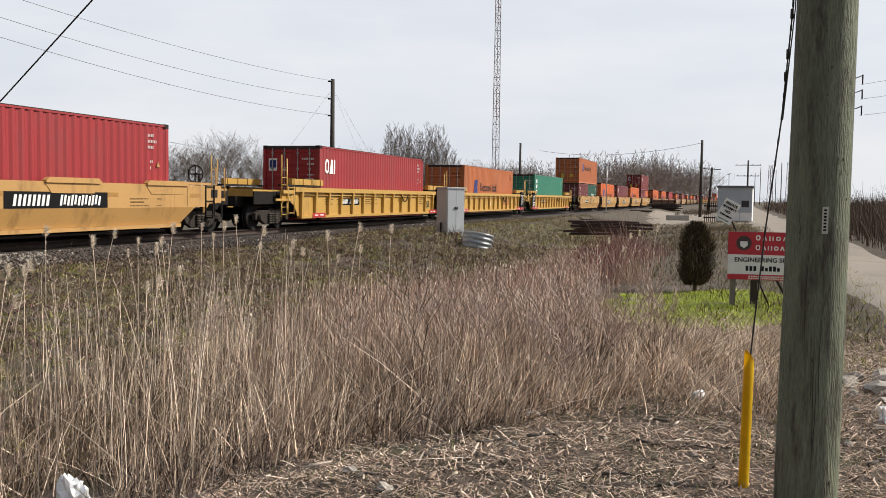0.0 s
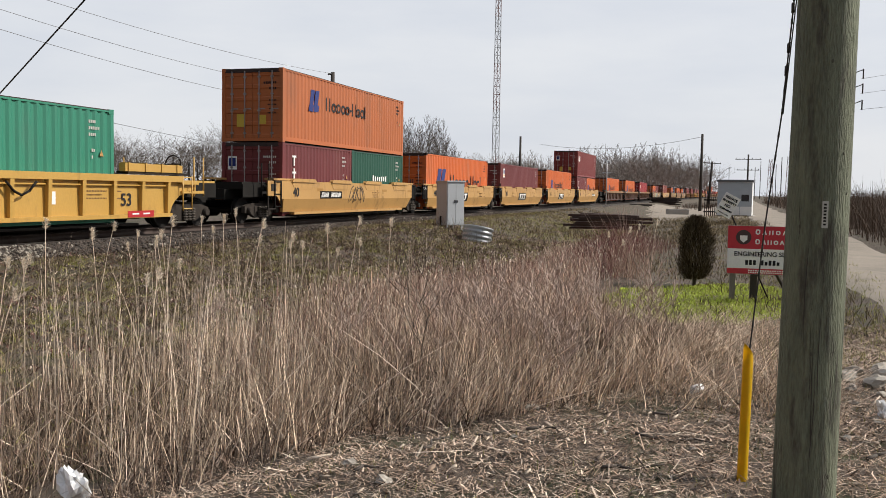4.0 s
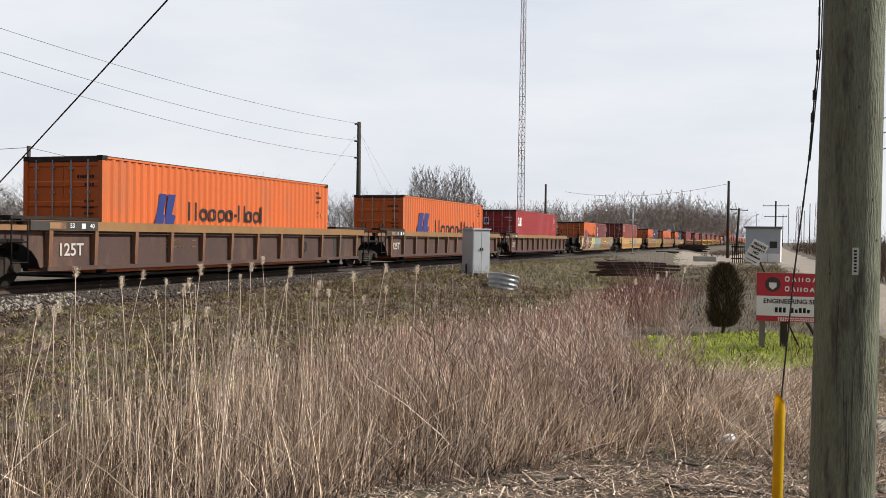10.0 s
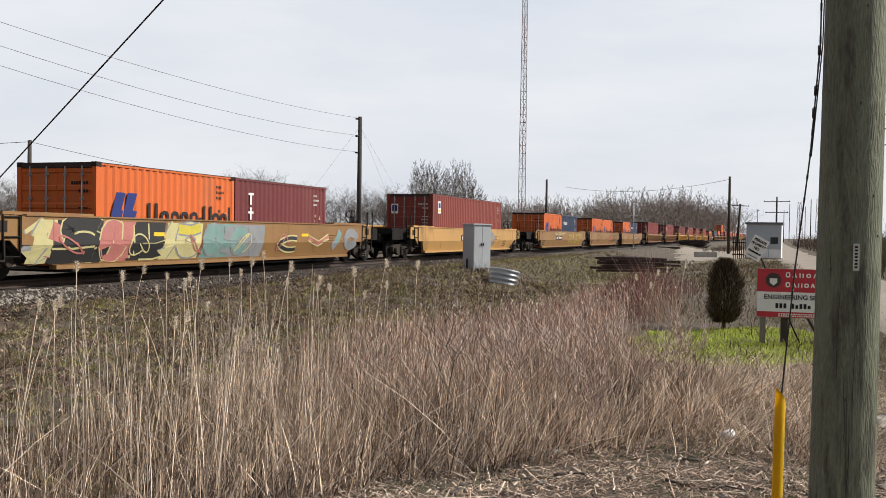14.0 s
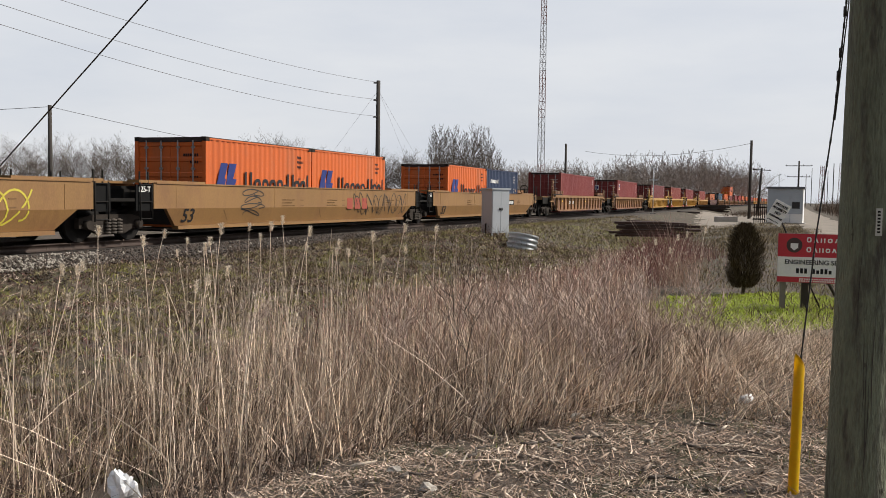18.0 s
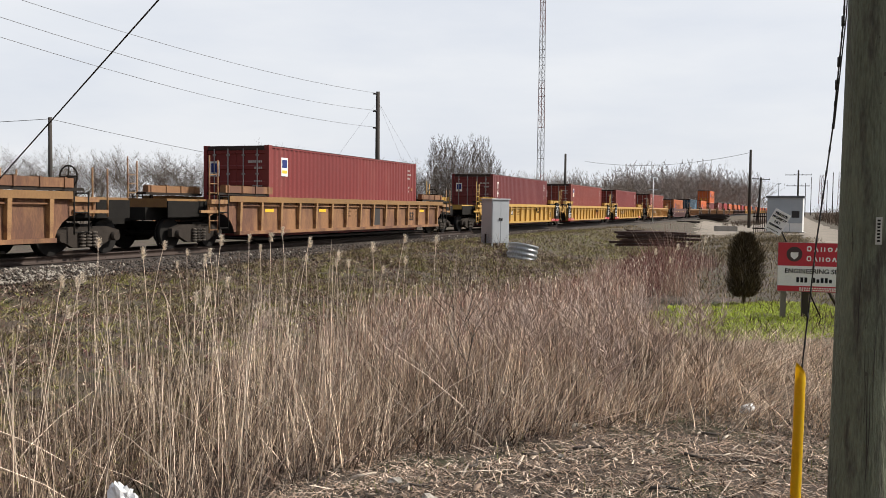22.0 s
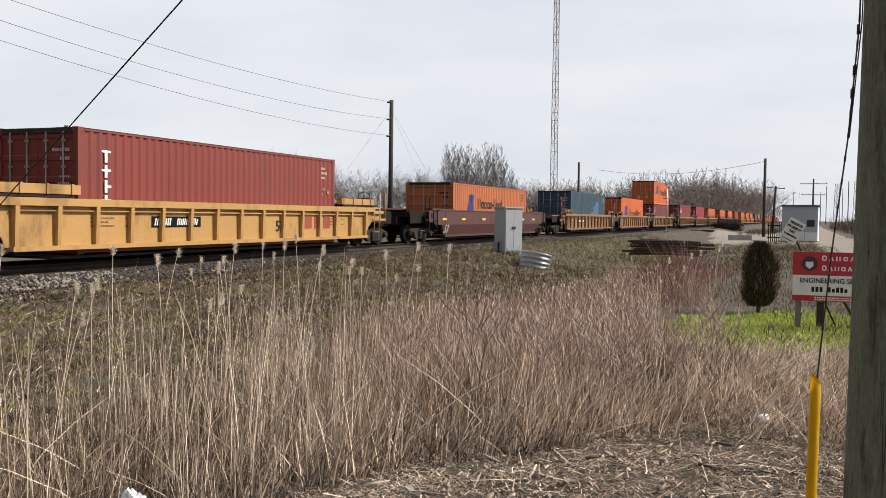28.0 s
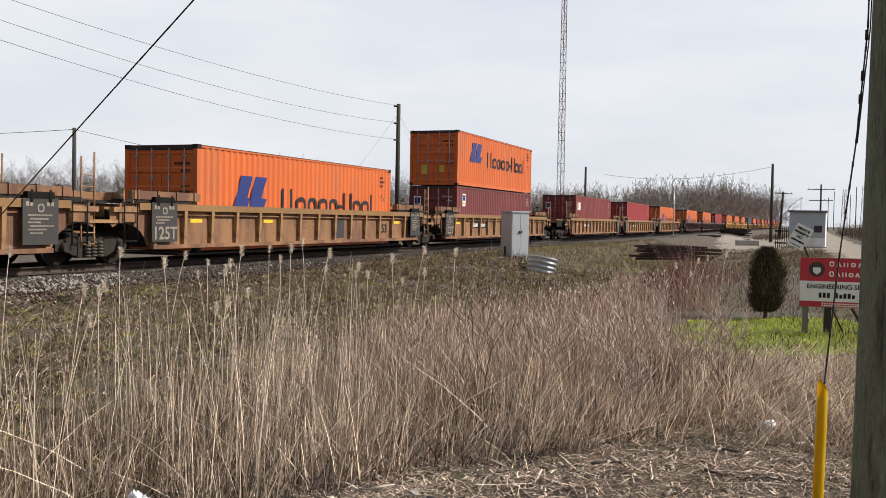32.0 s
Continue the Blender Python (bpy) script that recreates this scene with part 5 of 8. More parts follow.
M["pole_wood"] = mat("green_treated_pole_wood", (0.165, 0.18, 0.12), 0.85, var=0.42, scale=2.5, fine=26, bump=0.9, stain=(0.075, 0.07, 0.052), stain_amt=0.3, stain_scale=3.5, stretch=(5, 5, 0.8))
M["pole_knot"] = mat("grey_green_knot_wood", (0.085, 0.085, 0.06), 0.9, var=0.3)
M["old_pole"] = mat("dark_old_pole_wood", (0.05, 0.042, 0.036), 0.9, var=0.25, scale=2, stretch=(4, 4, 0.3))
M["cable"] = mat("dark_steel_cable", (0.035, 0.033, 0.032), 0.6, 0.3, var=0.2)
M["wire"] = mat("thin_grey_wire", (0.2, 0.2, 0.21), 0.6, 0.2, var=0.1)
M["grey_metal"] = mat("grey_painted_metal", (0.42, 0.44, 0.46), 0.45, 0.1, var=0.06, scale=1.5, bump=0.05)
M["galv"] = mat("galvanised_steel", (0.48, 0.50, 0.51), 0.4, 0.7, var=0.15, scale=3, bump=0.1, stain=(0.3, 0.3, 0.3), stain_amt=0.3)
M["white_wall"] = mat("white_painted_wall", (0.74, 0.74, 0.73), 0.6, var=0.06, bump=0.05)
M["dark_glass"] = mat("dark_opening", (0.03, 0.03, 0.035), 0.3, var=0.1, bump=0)
M["concrete"] = mat("grey_concrete", (0.36, 0.34, 0.31), 0.9, var=0.2, bump=0.3)
M["guard_yellow"] = mat("yellow_plastic_guard", (0.86, 0.60, 0.01), 0.4, var=0.06, bump=0.02)


def strand(name, pts, r, material, seg=5, label="", category="cable", group="", kind=""):
    co, qu = [], []
    pts = [Vector(p) for p in pts]
    for i, p in enumerate(pts):
        z = (pts[min(i + 1, len(pts) - 1)] - pts[max(i - 1, 0)]).normalized()
        x = z.cross(Vector((0, 0, 1)) if abs(z.z) < 0.9 else Vector((0, 1, 0))).normalized()
        y = z.cross(x)
        for j in range(seg):
            a = 2 * math.pi * j / seg
            co.append((p + (x * math.cos(a) + y * math.sin(a)) * r)[:])
        if i:
            qu += [((i - 1) * seg + j, (i - 1) * seg + (j + 1) % seg, i * seg + (j + 1) % seg, i * seg + j) for j in range(seg)]
    return tagged(new(name, raw_mesh(name, co, qu, material, True)), label, category, group, kind)


def sag(a, b, drop, k=14):
    a, b = Vector(a), Vector(b)
    return [a.lerp(b, i / k) + Vector((0, 0, -4 * drop * (i / k) * (1 - i / k))) for i in range(k + 1)]


# the near utility pole
def near_pole():
    root = new("utility_pole")
    root.matrix_basis = pose(1.8625, 4.53, -0.5, 0, 0.39, 0)
    bm = bmesh.new()
    rings, seg = [], 40
    zs = [0, 0.4, 0.8, 1.2, 1.6, 2.0, 2.4, 2.8, 3.2, 4, 5, 6, 7.5, 9.5]
    for z in zs:
        r = 0.1530 - 0.0043 * z
        ring = []
        for i in range(seg):
            a = 2 * math.pi * i / seg
            rr = r * (1 + 0.010 * noise.noise((math.cos(a) * 3, math.sin(a) * 3, z * 0.5)))
            ring.append(bm.verts.new((rr * math.cos(a), rr * math.sin(a), z)))
        rings.append(ring)
    for p, q in zip(rings, rings[1:]):
        for i in range(seg):
            bm.faces.new((p[i], p[(i + 1) % seg], q[(i + 1) % seg], q[i])).smooth = True
    bm.faces.new(rings[-1])
    part("shaft", bm, M["pole_wood"], root)
    # drying cracks and knots
    for i in range(16):
        a, z, ln = random.uniform(-2.7, -0.3), random.uniform(0.3, 3.6), random.uniform(0.15, 0.7)
        r = 0.1530 - 0.0043 * z + 0.0006
        bm = bmesh.new()
        vs = []
        for k in range(5):
            u = k / 4
            w = 0.0016 * math.sin(math.pi * u) + 0.0004
            aa = a + 0.03 * math.sin(u * 5 + i)
            vs.append([bm.verts.new(((r + 0.001) * math.cos(aa + w / r * q), (r + 0.001) * math.sin(aa + w / r * q), z + ln * u)) for q in (-1, 1)])
        for p, q in zip(vs, vs[1:]):
            bm.faces.new((p[0], p[1], q[1], q[0]))
        part("drying_crack", bm, M["old_pole"], root, "dark drying crack")
    for i in range(18):
        a, z, kr = random.uniform(-2.7, -0.3), 0.3 + 0.2 * i + random.uniform(0, 0.12), random.uniform(0.003, 0.008)
        r = 0.1530 - 0.0043 * z
        bm = bmesh.new()
        bmesh.ops.create_uvsphere(bm, u_segments=8, v_segments=6, radius=1)
        for v in bm.verts:
            v.co = Vector((v.co.x * 0.004, v.co.y * kr, v.co.z * kr * 1.5))
        ob = part("knot", bm, M["pole_knot"], root, "dark oval knot")
        ob.location, ob.rotation_euler = (r * math.cos(a), r * math.sin(a), z), (0, 0, a)
    return tagged(root, "round green-grey treated wooden utility pole beside the road", "utility pole")


near_pole_ob = near_pole()


def facing(x, y, z=0.0, turn=0.0):
    """A pose at (x, y, z) whose -y side looks at the camera."""
    return pose(x, y, z, 0, 0, math.degrees(math.atan2(-x, y)) + turn)


# a printed tag on the near pole
def pole_tag():
    root = new("pole_tag")
    root.matrix_basis = facing(1.8455, 4.373, 1.114)
    bm = bmesh.new()
    a = [bm.verts.new((x, 0.05 * x * x / 0.0144 * 0.1 - 0.004, z)) for z in (-0.065, 0.065) for x in (-0.014, 0, 0.014)]
    bm.faces.new((a[0], a[1], a[4], a[3]))
    bm.faces.new((a[1], a[2], a[5], a[4]))
    bmesh.ops.solidify(bm, geom=list(bm.faces), thickness=0.002)
    part("plate", bm, M["tag_grey"], root)
    bm = bmesh.new()
    for i in range(7):
        z = -0.052 + 0.016 * i
        box(bm, -0.007, 0.006, -0.0075, -0.0045, z, z + 0.009)
    part("printed_bars", bm, M["black_paint"], root)
    return tagged(root, "small pale metal tag nailed to the utility pole", "tag")


M["tag_grey"] = mat("pale_tag_metal", (0.5, 0.5, 0.48), 0.5, 0.2, var=0.15, bump=0.05)
pole_tag()

# guy wire with its yellow guard
GUY = [Vector((1.755, 5.1, -0.62)), Vector((1.762, 5.1, -0.2)), Vector((1.771, 5.14, 0.312)), Vector((1.798, 5.05, 1.027)), Vector((1.812, 4.9, 1.638)), Vector((1.785, 4.72, 2.2)), Vector((1.735, 4.58, 3.0)), Vector((1.76, 4.53, 8.6))]
strand("guy_wire", GUY, 0.0045, M["cable"], 6, "dark twisted steel guy wire running up the pole", "guy wire")
wrap = new("wire_wrap")
for a, b in ((GUY[2], GUY[3]), (GUY[3], GUY[4]), (GUY[4], GUY[5]), (GUY[5], GUY[6])):
    for k in range(5):
        bm = bmesh.new()
        tube(bm, a.lerp(b, k / 5), a.lerp(b, (k + 0.25) / 5), 0.0056, seg=6)
        part("twist", bm, M["cable"], wrap)
for u in (0.35, 0.55, 0.9):
    p = GUY[4].lerp(GUY[5], u)
    bm = bmesh.new()
    tube(bm, p, p + Vector((0.0, 0, 0.05)), 0.009, seg=8)
    part("clamp", bm, M["cable"], wrap, "dark bolted clamp")
tagged(wrap, "dark wire wrap and clamps on the guy wire", "wire wrap")
strand("guy_wire", [GUY[4] + Vector((0.006, 0, 0)), GUY[5] + Vector((0.012, 0, 0)), GUY[6] + Vector((0.02, 0, 0)), GUY[7] + Vector((0.02, 0, 0))], 0.0035, M["cable"], 6, "second dark steel strand beside the guy wire", "guy wire")
bm = bmesh.new()
seg, base, tip = 14, Vector((1.705, 5.0, -0.62)), Vector((1.762, 5.13, 0.325))
zv = (tip - base).normalized()
xv = zv.cross(Vector((0, 1, 0))).normalized()
yv = zv.cross(xv)
rings = []
for u in (0, 0.25, 0.5, 0.75, 0.97, 1.0):
    rings.append([bm.verts.new(base.lerp(tip, u) + (xv * math.cos(a) + yv * math.sin(a)) * (0.029 if u < 0.99 else 0.026) + zv * (0.03 * math.cos(a) if u > 0.95 else 0)) for a in (2 * math.pi * i / seg for i in range(seg))])
for p, q in zip(rings, rings[1:]):
    for i in range(seg):
        bm.faces.new((p[i], p[(i + 1) % seg], q[(i + 1) % seg], q[i])).smooth = True
bmesh.ops.solidify(bm, geom=list(bm.faces), thickness=0.004)
guard = new("guy_guard")
part("tube", bm, M["guard_yellow"], guard)
for u in (0.06, 0.12):
    bm = bmesh.new()
    tube(bm, base.lerp(tip, u), base.lerp(tip, u + 0.012), 0.0315, seg=14)
    part("strap", bm, M["cable"], guard, "thin dark strap")
tagged(guard, "bright yellow plastic tube guarding the guy wire", "guy guard")


# company sign board on two posts
def sign_board():
    root = new("sign_board")
    root.matrix_basis = facing(5.56, 15.3, 0, 6)
    w, z0, z1 = 0.70, -0.135, 0.685
    red = M["sign_red"]
    boxes("backing", M["sign_back"], root, (-w, w, 0.0, 0.02, z0, z1))
    boxes("red_panel", red, root, (-w + 0.004, w - 0.004, -0.004, 0.0, 0.295, z1 - 0.004), (-w + 0.004, w - 0.004, -0.004, 0.0, z0 + 0.004, z0 + 0.095), label="red painted bands")
    boxes("white_panel", M["white_paint"], root, (-w + 0.004, w - 0.004, -0.005, 0.0, z0 + 0.096, 0.294), label="white painted band")
    for z, step in ((0.54, 0.108), (0.375, 0.098)):
        for i in range(8):
            bm = bmesh.new()
            x, hi = -0.25 + step * i, 0.09 if i == 0 else 0.072
            if i % 3 == 0:
                rounded_ring(bm, x, x + 0.075, -0.0085, z, z + hi, 0.02)
            elif i % 3 == 1:
                plate(bm, [(x, z), (x + 0.022, z), (x + 0.048, z + hi), (x + 0.026, z + hi)], -0.009, -0.004)
                plate(bm, [(x + 0.052, z), (x + 0.075, z), (x + 0.048, z + hi), (x + 0.026, z + hi)], -0.0095, -0.004)
            else:
                box(bm, x, x + 0.02, -0.009, -0.004, z, z + hi)
                box(bm, x + 0.05, x + 0.07, -0.009, -0.004, z, z + hi)
            part("name_shape", bm, M["white_paint"], root)
    bm = bmesh.new()
    tube(bm, (-0.44, -0.004, 0.49), (-0.44, -0.008, 0.49), 0.125, seg=20)
    part("emblem", bm, M["sign_dark"], root, "round dark emblem")
    bm = bmesh.new()
    plate(bm, [(-0.5, 0.45), (-0.44, 0.40), (-0.38, 0.45), (-0.38, 0.52), (-0.5, 0.52)], -0.012, -0.007)
    part("emblem_shield", bm, M["white_paint"], root)
    lettering("lettering", "ENGINEERING SERVICES", 0.108, M["navy_letter"], root, -0.005, -0.008, 0.205, 0.002, "dark capital lettering")
    bm = bmesh.new()
    word_bars(bm, -0.4, -0.009, 0.02, 0.19, 0.085, [(0, 1)] * 3, 0.3)
    word_bars(bm, -0.15, -0.009, 0.02, 0.32, 0.085, [(0, 1), (0, 0.7), (0, 1), (0, 1), (0, 0.7)], 0.3)
    word_bars(bm, 0.22, -0.009, 0.02, 0.3, 0.085, [(0, 1), (0, 0.9), (0, 0.7), (0, 0.7), (0, 0.7)], 0.3)
    part("address_bars", bm, M["navy_letter"], root)
    bm = bmesh.new()
    word_bars(bm, -0.35, -0.009, -0.085, 0.85, 0.022, [(0, 1)] * 22, 0.35)
    word_bars(bm, -0.35, -0.009, -0.118, 0.8, 0.022, [(0, 1)] * 22, 0.35)
    part("small_print", bm, M["white_paint"], root)
    boxes("post", M["sign_post"], root, (-0.64, -0.55, 0.021, 0.11, -0.75, 0.6))
    boxes("post", M["old_pole"], root, (-0.28, -0.17, 0.3, 0.41, -0.75, 0.35))
    boxes("post", M["sign_post"], root, (0.5, 0.59, 0.021, 0.11, -0.75, 0.6))
    bm = bmesh.new()
    tube(bm, (0.0, 0.25, 0.1), (0.42, 0.5, -0.62), 0.03, seg=6)
    part("brace", bm, M["old_pole"], root)
    return tagged(root, "red and white company sign board on wooden posts in grass", "sign")


M["sign_red"] = mat("sign_red_paint", (0.48, 0.028, 0.045), 0.35, var=0.05, bump=0.01)
M["sign_back"] = mat("sign_backing_board", (0.3, 0.28, 0.25), 0.8)
M["sign_dark"] = mat("sign_emblem_dark", (0.05, 0.03, 0.03), 0.5, var=0.1, bump=0)
M["sign_post"] = mat("grey_post_wood", (0.19, 0.17, 0.14), 0.9, var=0.2, stretch=(4, 4, 0.4))
sign_board()


def tilted_notice():
    root = new("notice_sign")
    root.matrix_basis = facing(4.95, 15.75, 1.02) @ pose(0, 0, 0, 0, 28, 0)
    boxes("board", M["white_paint"], root, (-0.14, 0.14, -0.008, 0.004, -0.195, 0.195), bevel=0.004)
    for i, (body, size) in enumerate((("PRIVATE", 0.057), ("PROPERTY", 0.052), ("NO", 0.062), ("TRESPASSING", 0.038))):
        lettering("lettering", body, size, M["navy_letter"], root, 0, -0.011, 0.13 - 0.07 * i, 0.003)
    bm = bmesh.new()
    word_bars(bm, -0.1, -0.011, -0.165, 0.2, 0.018, [(0, 1)] * 9, 0.35)
    part("small_print", bm, M["navy_letter"], root)
    bm = bmesh.new()
    back = pose(0, 0, 0, 0, -28, 0)
    tube(bm, back @ Vector((-0.06, 0.014, 0.12)), back @ Vector((0.75, 0.1, -1.66)), 0.014, seg=6)
    part("stake", bm, M["dark_steel"], root, "thin dark leaning stake")
    return tagged(root, "small white notice leaning on a thin stake", "sign")


tilted_notice()


# signal cabinet on short legs
def cabinet():
    root = new("signal_cabinet")
    root.matrix_basis = facing(0.3, 35.7, 0, 33)
    w, dp, z0, z1 = 0.40, 0.38, -0.15, 1.58
    boxes("body", M["grey_metal"], root, (-w, w, -dp, dp, z0, z1 - 0.06), bevel=0.008)
    bm = bmesh.new()
    box(bm, -w - 0.03, w + 0.03, -dp - 0.05, dp + 0.03, z1 - 0.058, z1)
    part("roof", bm, M["grey_metal"], root, bevel=0.01)
    for sx in (-1, 1):
        a, b = sorted((sx * 0.008, sx * (w - 0.03)))
        door = boxes("door", M["grey_metal"], root, (a, b, -dp - 0.014, -dp - 0.001, z0 + 0.05, z1 - 0.1), bevel=0.004)
        boxes("handle", M["dark_steel"], door, (sx * 0.05 - 0.015, sx * 0.05 + 0.015, -dp - 0.05, -dp - 0.014, 0.72, 0.82), label="dark door handle")
    for sx in (-1, 1):
        for sy in (-1, 1):
            boxes("leg", M["grey_metal"], root, (sx * (w - 0.06) - 0.03, sx * (w - 0.06) + 0.03, sy * (dp - 0.06) - 0.03, sy * (dp - 0.06) + 0.03, -0.75, z0))
    boxes("conduit", M["dark_steel"], root, (-w - 0.05, -w, 0.0, 0.05, -0.7, 0.2))
    return tagged(root, "tall grey metal signal cabinet with double doors", "cabinet")


cabinet()


def culvert():
    """A short upright length of corrugated pipe with a flared rim."""
    root = new("culvert_pipe")
    root.matrix_basis = facing(1.16, 33.0, -1.16) @ pose(0, 0, 0, -8, 9, 0)
    bm = bmesh.new()
    seg, rings = 32, []
    for k in range(25):
        z = 1.06 * k / 24
        r = 0.55 + 0.032 * math.cos(2 * math.pi * z / 0.17)
        rings.append([bm.verts.new((r * math.cos(a), r * math.sin(a), z)) for a in (2 * math.pi * i / seg for i in range(seg))])
    for p, q in zip(rings, rings[1:]):
        for i in range(seg):
            bm.faces.new((p[i], p[(i + 1) % seg], q[(i + 1) % seg], q[i])).smooth = True
    bmesh.ops.solidify(bm, geom=list(bm.faces), thickness=0.01)
    part("pipe", bm, M["galv"], root)
    return tagged(root, "galvanised corrugated steel culvert pipe standing in the ditch", "culvert")


culvert()


# equipment hut
def hut():
    root = new("equipment_hut")
    root.matrix_basis = facing(22.25, 69.0, 0, -4)
    w, dp, z0, z1 = 1.24, 0.8, -0.45, 2.2
    bm = bmesh.new()
    box(bm, -w, w, -dp, dp, z0 + 0.15, z1)
    part("wall", bm, M["white_wall"], root)
    boxes("base_slab", M["concrete"], root, (-w - 0.15, w + 0.15, -dp - 0.15, dp + 0.15, z0 - 0.1, z0 + 0.149))
    boxes("roof", M["roof_grey"], root, (-w - 0.1, w + 0.1, -dp - 0.1, dp + 0.1, z1 + 0.001, z1 + 0.16), bevel=0.02)
    boxes("front_panel", M["hut_grey"], root, (-w + 0.02, w - 0.02, -dp - 0.012, -dp - 0.001, z0 + 0.8, z1 - 0.02), label="pale grey upper panel")
    for a in (-0.5, 0.35):
        boxes("panel_seam", M["hut_grey"], root, (a, a + 0.04, -dp - 0.025, -dp - 0.012, z0 + 0.2, z1 - 0.05))
    win = boxes("window", M["dark_glass"], root, (0.48, 1.02, -dp - 0.02, -dp - 0.0125, 0.75, 1.25), label="small dark window")
    boxes("frame", M["hut_grey"], win, (0.43, 1.07, -dp - 0.032, -dp - 0.0205, 1.25, 1.3), (0.43, 1.07, -dp - 0.032, -dp - 0.0205, 0.7, 0.75), (0.43, 0.48, -dp - 0.032, -dp - 0.0205, 0.75, 1.25), (1.02, 1.07, -dp - 0.032, -dp - 0.0205, 0.75, 1.25))
    bm = bmesh.new()
    tube(bm, (-0.55, 0.3, z1 + 0.16), (-0.55, 0.3, z1 + 1.15), 0.025, seg=6)
    tube(bm, (-0.62, 0.3, z1 + 1.0), (-0.4, 0.3, z1 + 1.12), 0.03, seg=6)
    part("vent_pipe", bm, M["grey_metal"], root)
    return tagged(root, "small white and grey equipment hut on a concrete slab", "hut")


M["roof_grey"] = mat("dark_grey_roof_metal", (0.12, 0.125, 0.135), 0.6, var=0.1)
M["hut_grey"] = mat("pale_blue_grey_panel", (0.38, 0.42, 0.46), 0.5, var=0.06, bump=0.03)
hut()


# poles, wires, tower
def old_pole(x, y, z_top, r=0.14, arms=(), lean=0.0, label="dark weathered wooden telegraph pole"):
    root = new("telegraph_pole")
    root.matrix_basis = facing(x, y, 0) @ pose(0, 0, 0, 0, lean, 0)
    bm = bmesh.new()
    tube(bm, (0, 0, -0.9), (0, 0, z_top), r * 1.15, r * 0.85, seg=12)
    part("shaft", bm, M["old_pole"], root)
    for z, half in arms:
        arm = boxes("crossarm", M["old_pole"], root, (-half, half, -r - 0.1, -r, z - 0.06, z + 0.06))
        k = 4
        for i in range(k):
            bm = bmesh.new()
            x0 = -half + 0.15 + (2 * half - 0.3) * i / (k - 1)
            tube(bm, (x0, -r - 0.05, z + 0.06), (x0, -r - 0.05, z + 0.24), 0.045, 0.03, seg=6)
            part("insulator", bm, M["dark_steel"], arm)
    return tagged(root, label, "utility pole", "telegraph poles")


P1, P2, P3, P4 = (-27.56, 56.0), (-7.05, 57.6), (10.53, 125.0), (28.65, 101.0)
old_pole(*P1, 6.6, 0.14)
p2_pole = old_pole(*P2, 8.5, 0.15, ())
for z in (8.35, 7.26, 6.21):
    bm = bmesh.new()
    tube(bm, (-0.3, -0.1, z), (-0.1, -0.1, z), 0.05, seg=8)
    part("insulator", bm, M["dark_steel"], p2_pole)
old_pole(*P3, 8.75, 0.17)
old_pole(*P4, 7.9, 0.16)
old_pole(56.62, 169.0, 8.8, 0.17, ((7.9, 2.3), (5.9, 2.0)), label="old telegraph pole with two wooden crossarms")
old_pole(43.96, 150.0, 6.7, 0.2, ((6.4, 1.4),), lean=3, label="old leaning telegraph pole with one crossarm")
P0 = (-23.8, 5.5)
old_pole(*P0, 10.4, 0.15)
for z, b, c in ((8.4, -3.35, 5.14), (7.31, -3.36, 6.2), (6.25, -2.5, 6.0)):
    wire_pts = [Vector((P2[0] + (P0[0] - P2[0]) * u, P2[1] + (P0[1] - P2[1]) * u, z + b * u + c * u * u)) for u in (k / 24 for k in range(25))]
    strand("overhead_wire", wire_pts, 0.010, M["wire"], 4, "thin grey overhead wire strung between poles", "wire", "overhead wires")
strand("overhead_wire", sag((P1[0], P1[1], 6.5), (-60, 62, 6.2), 0.3), 0.018, M["wire"], 4, "thin grey overhead wire strung between poles", "wire", "overhead wires")
strand("overhead_wire", sag((P1[0], P1[1], 6.5), (-7.3, 70.6, 3.0), 0.3), 0.016, M["wire"], 4, "thin grey overhead wire strung between poles", "wire", "overhead wires")
strand("overhead_wire", sag((P4[0], P4[1], 7.6), (13.5, 128.0, 7.9), 0.95, 24), 0.02, M["wire"], 4, "thin grey overhead wire strung between poles", "wire", "overhead wires")
for end in ((-11.5, 60, 2.5), (-4.4, 61, 1.0), (-2.8, 60, 0.5)):
    strand("stay_wire", [Vector((P2[0], P2[1], 7.9)), Vector(end)], 0.006, M["wire"], 4, "thin steel stay wire of a pole", "wire", "overhead wires")
# the thick dark cable that crosses the view near the camera
strand("service_cable", [Vector((-9.3, 12.83, -0.95)), Vector((-5.52, 10.0, 1.457)), Vector((1.78, 4.55, 6.0))], 0.0075, M["cable"], 6, "thick dark steel guy cable anchored in the field", "cable")


def lattice_tower(x, y, base, height, w0, w1, name="radio_mast", label="tall slim lattice radio mast of grey and red steel", step=1.35, r=0.055):
    root = new(name)
    root.matrix_basis = facing(x, y, base)
    k = int(height / step)
    legs = [(math.cos(a), math.sin(a)) for a in (radians(90), radians(210), radians(330))]
    def at(i, j):
        w = (w0 + (w1 - w0) * i / k) / 1.732
        return Vector((legs[j % 3][0] * w, legs[j % 3][1] * w, i * step))
    for band in range(0, k, 6):
        bm = bmesh.new()
        top = min(k, band + 6)
        for j in range(3):
            tube(bm, at(band, j), at(top, j), r, seg=5, caps=False)
        for i in range(band, top):
            for j in range(3):
                tube(bm, at(i, j), at(i, j + 1), r * 0.6, seg=4, caps=False)
                tube(bm, at(i, j) if i % 2 else at(i, j + 1), at(i + 1, j + 1) if i % 2 else at(i + 1, j), r * 0.6, seg=4, caps=False)
        part("lattice_section", bm, M["mast_red"] if (band // 6) % 2 == 0 else M["mast_grey"], root)
    return tagged(root, label, "mast")


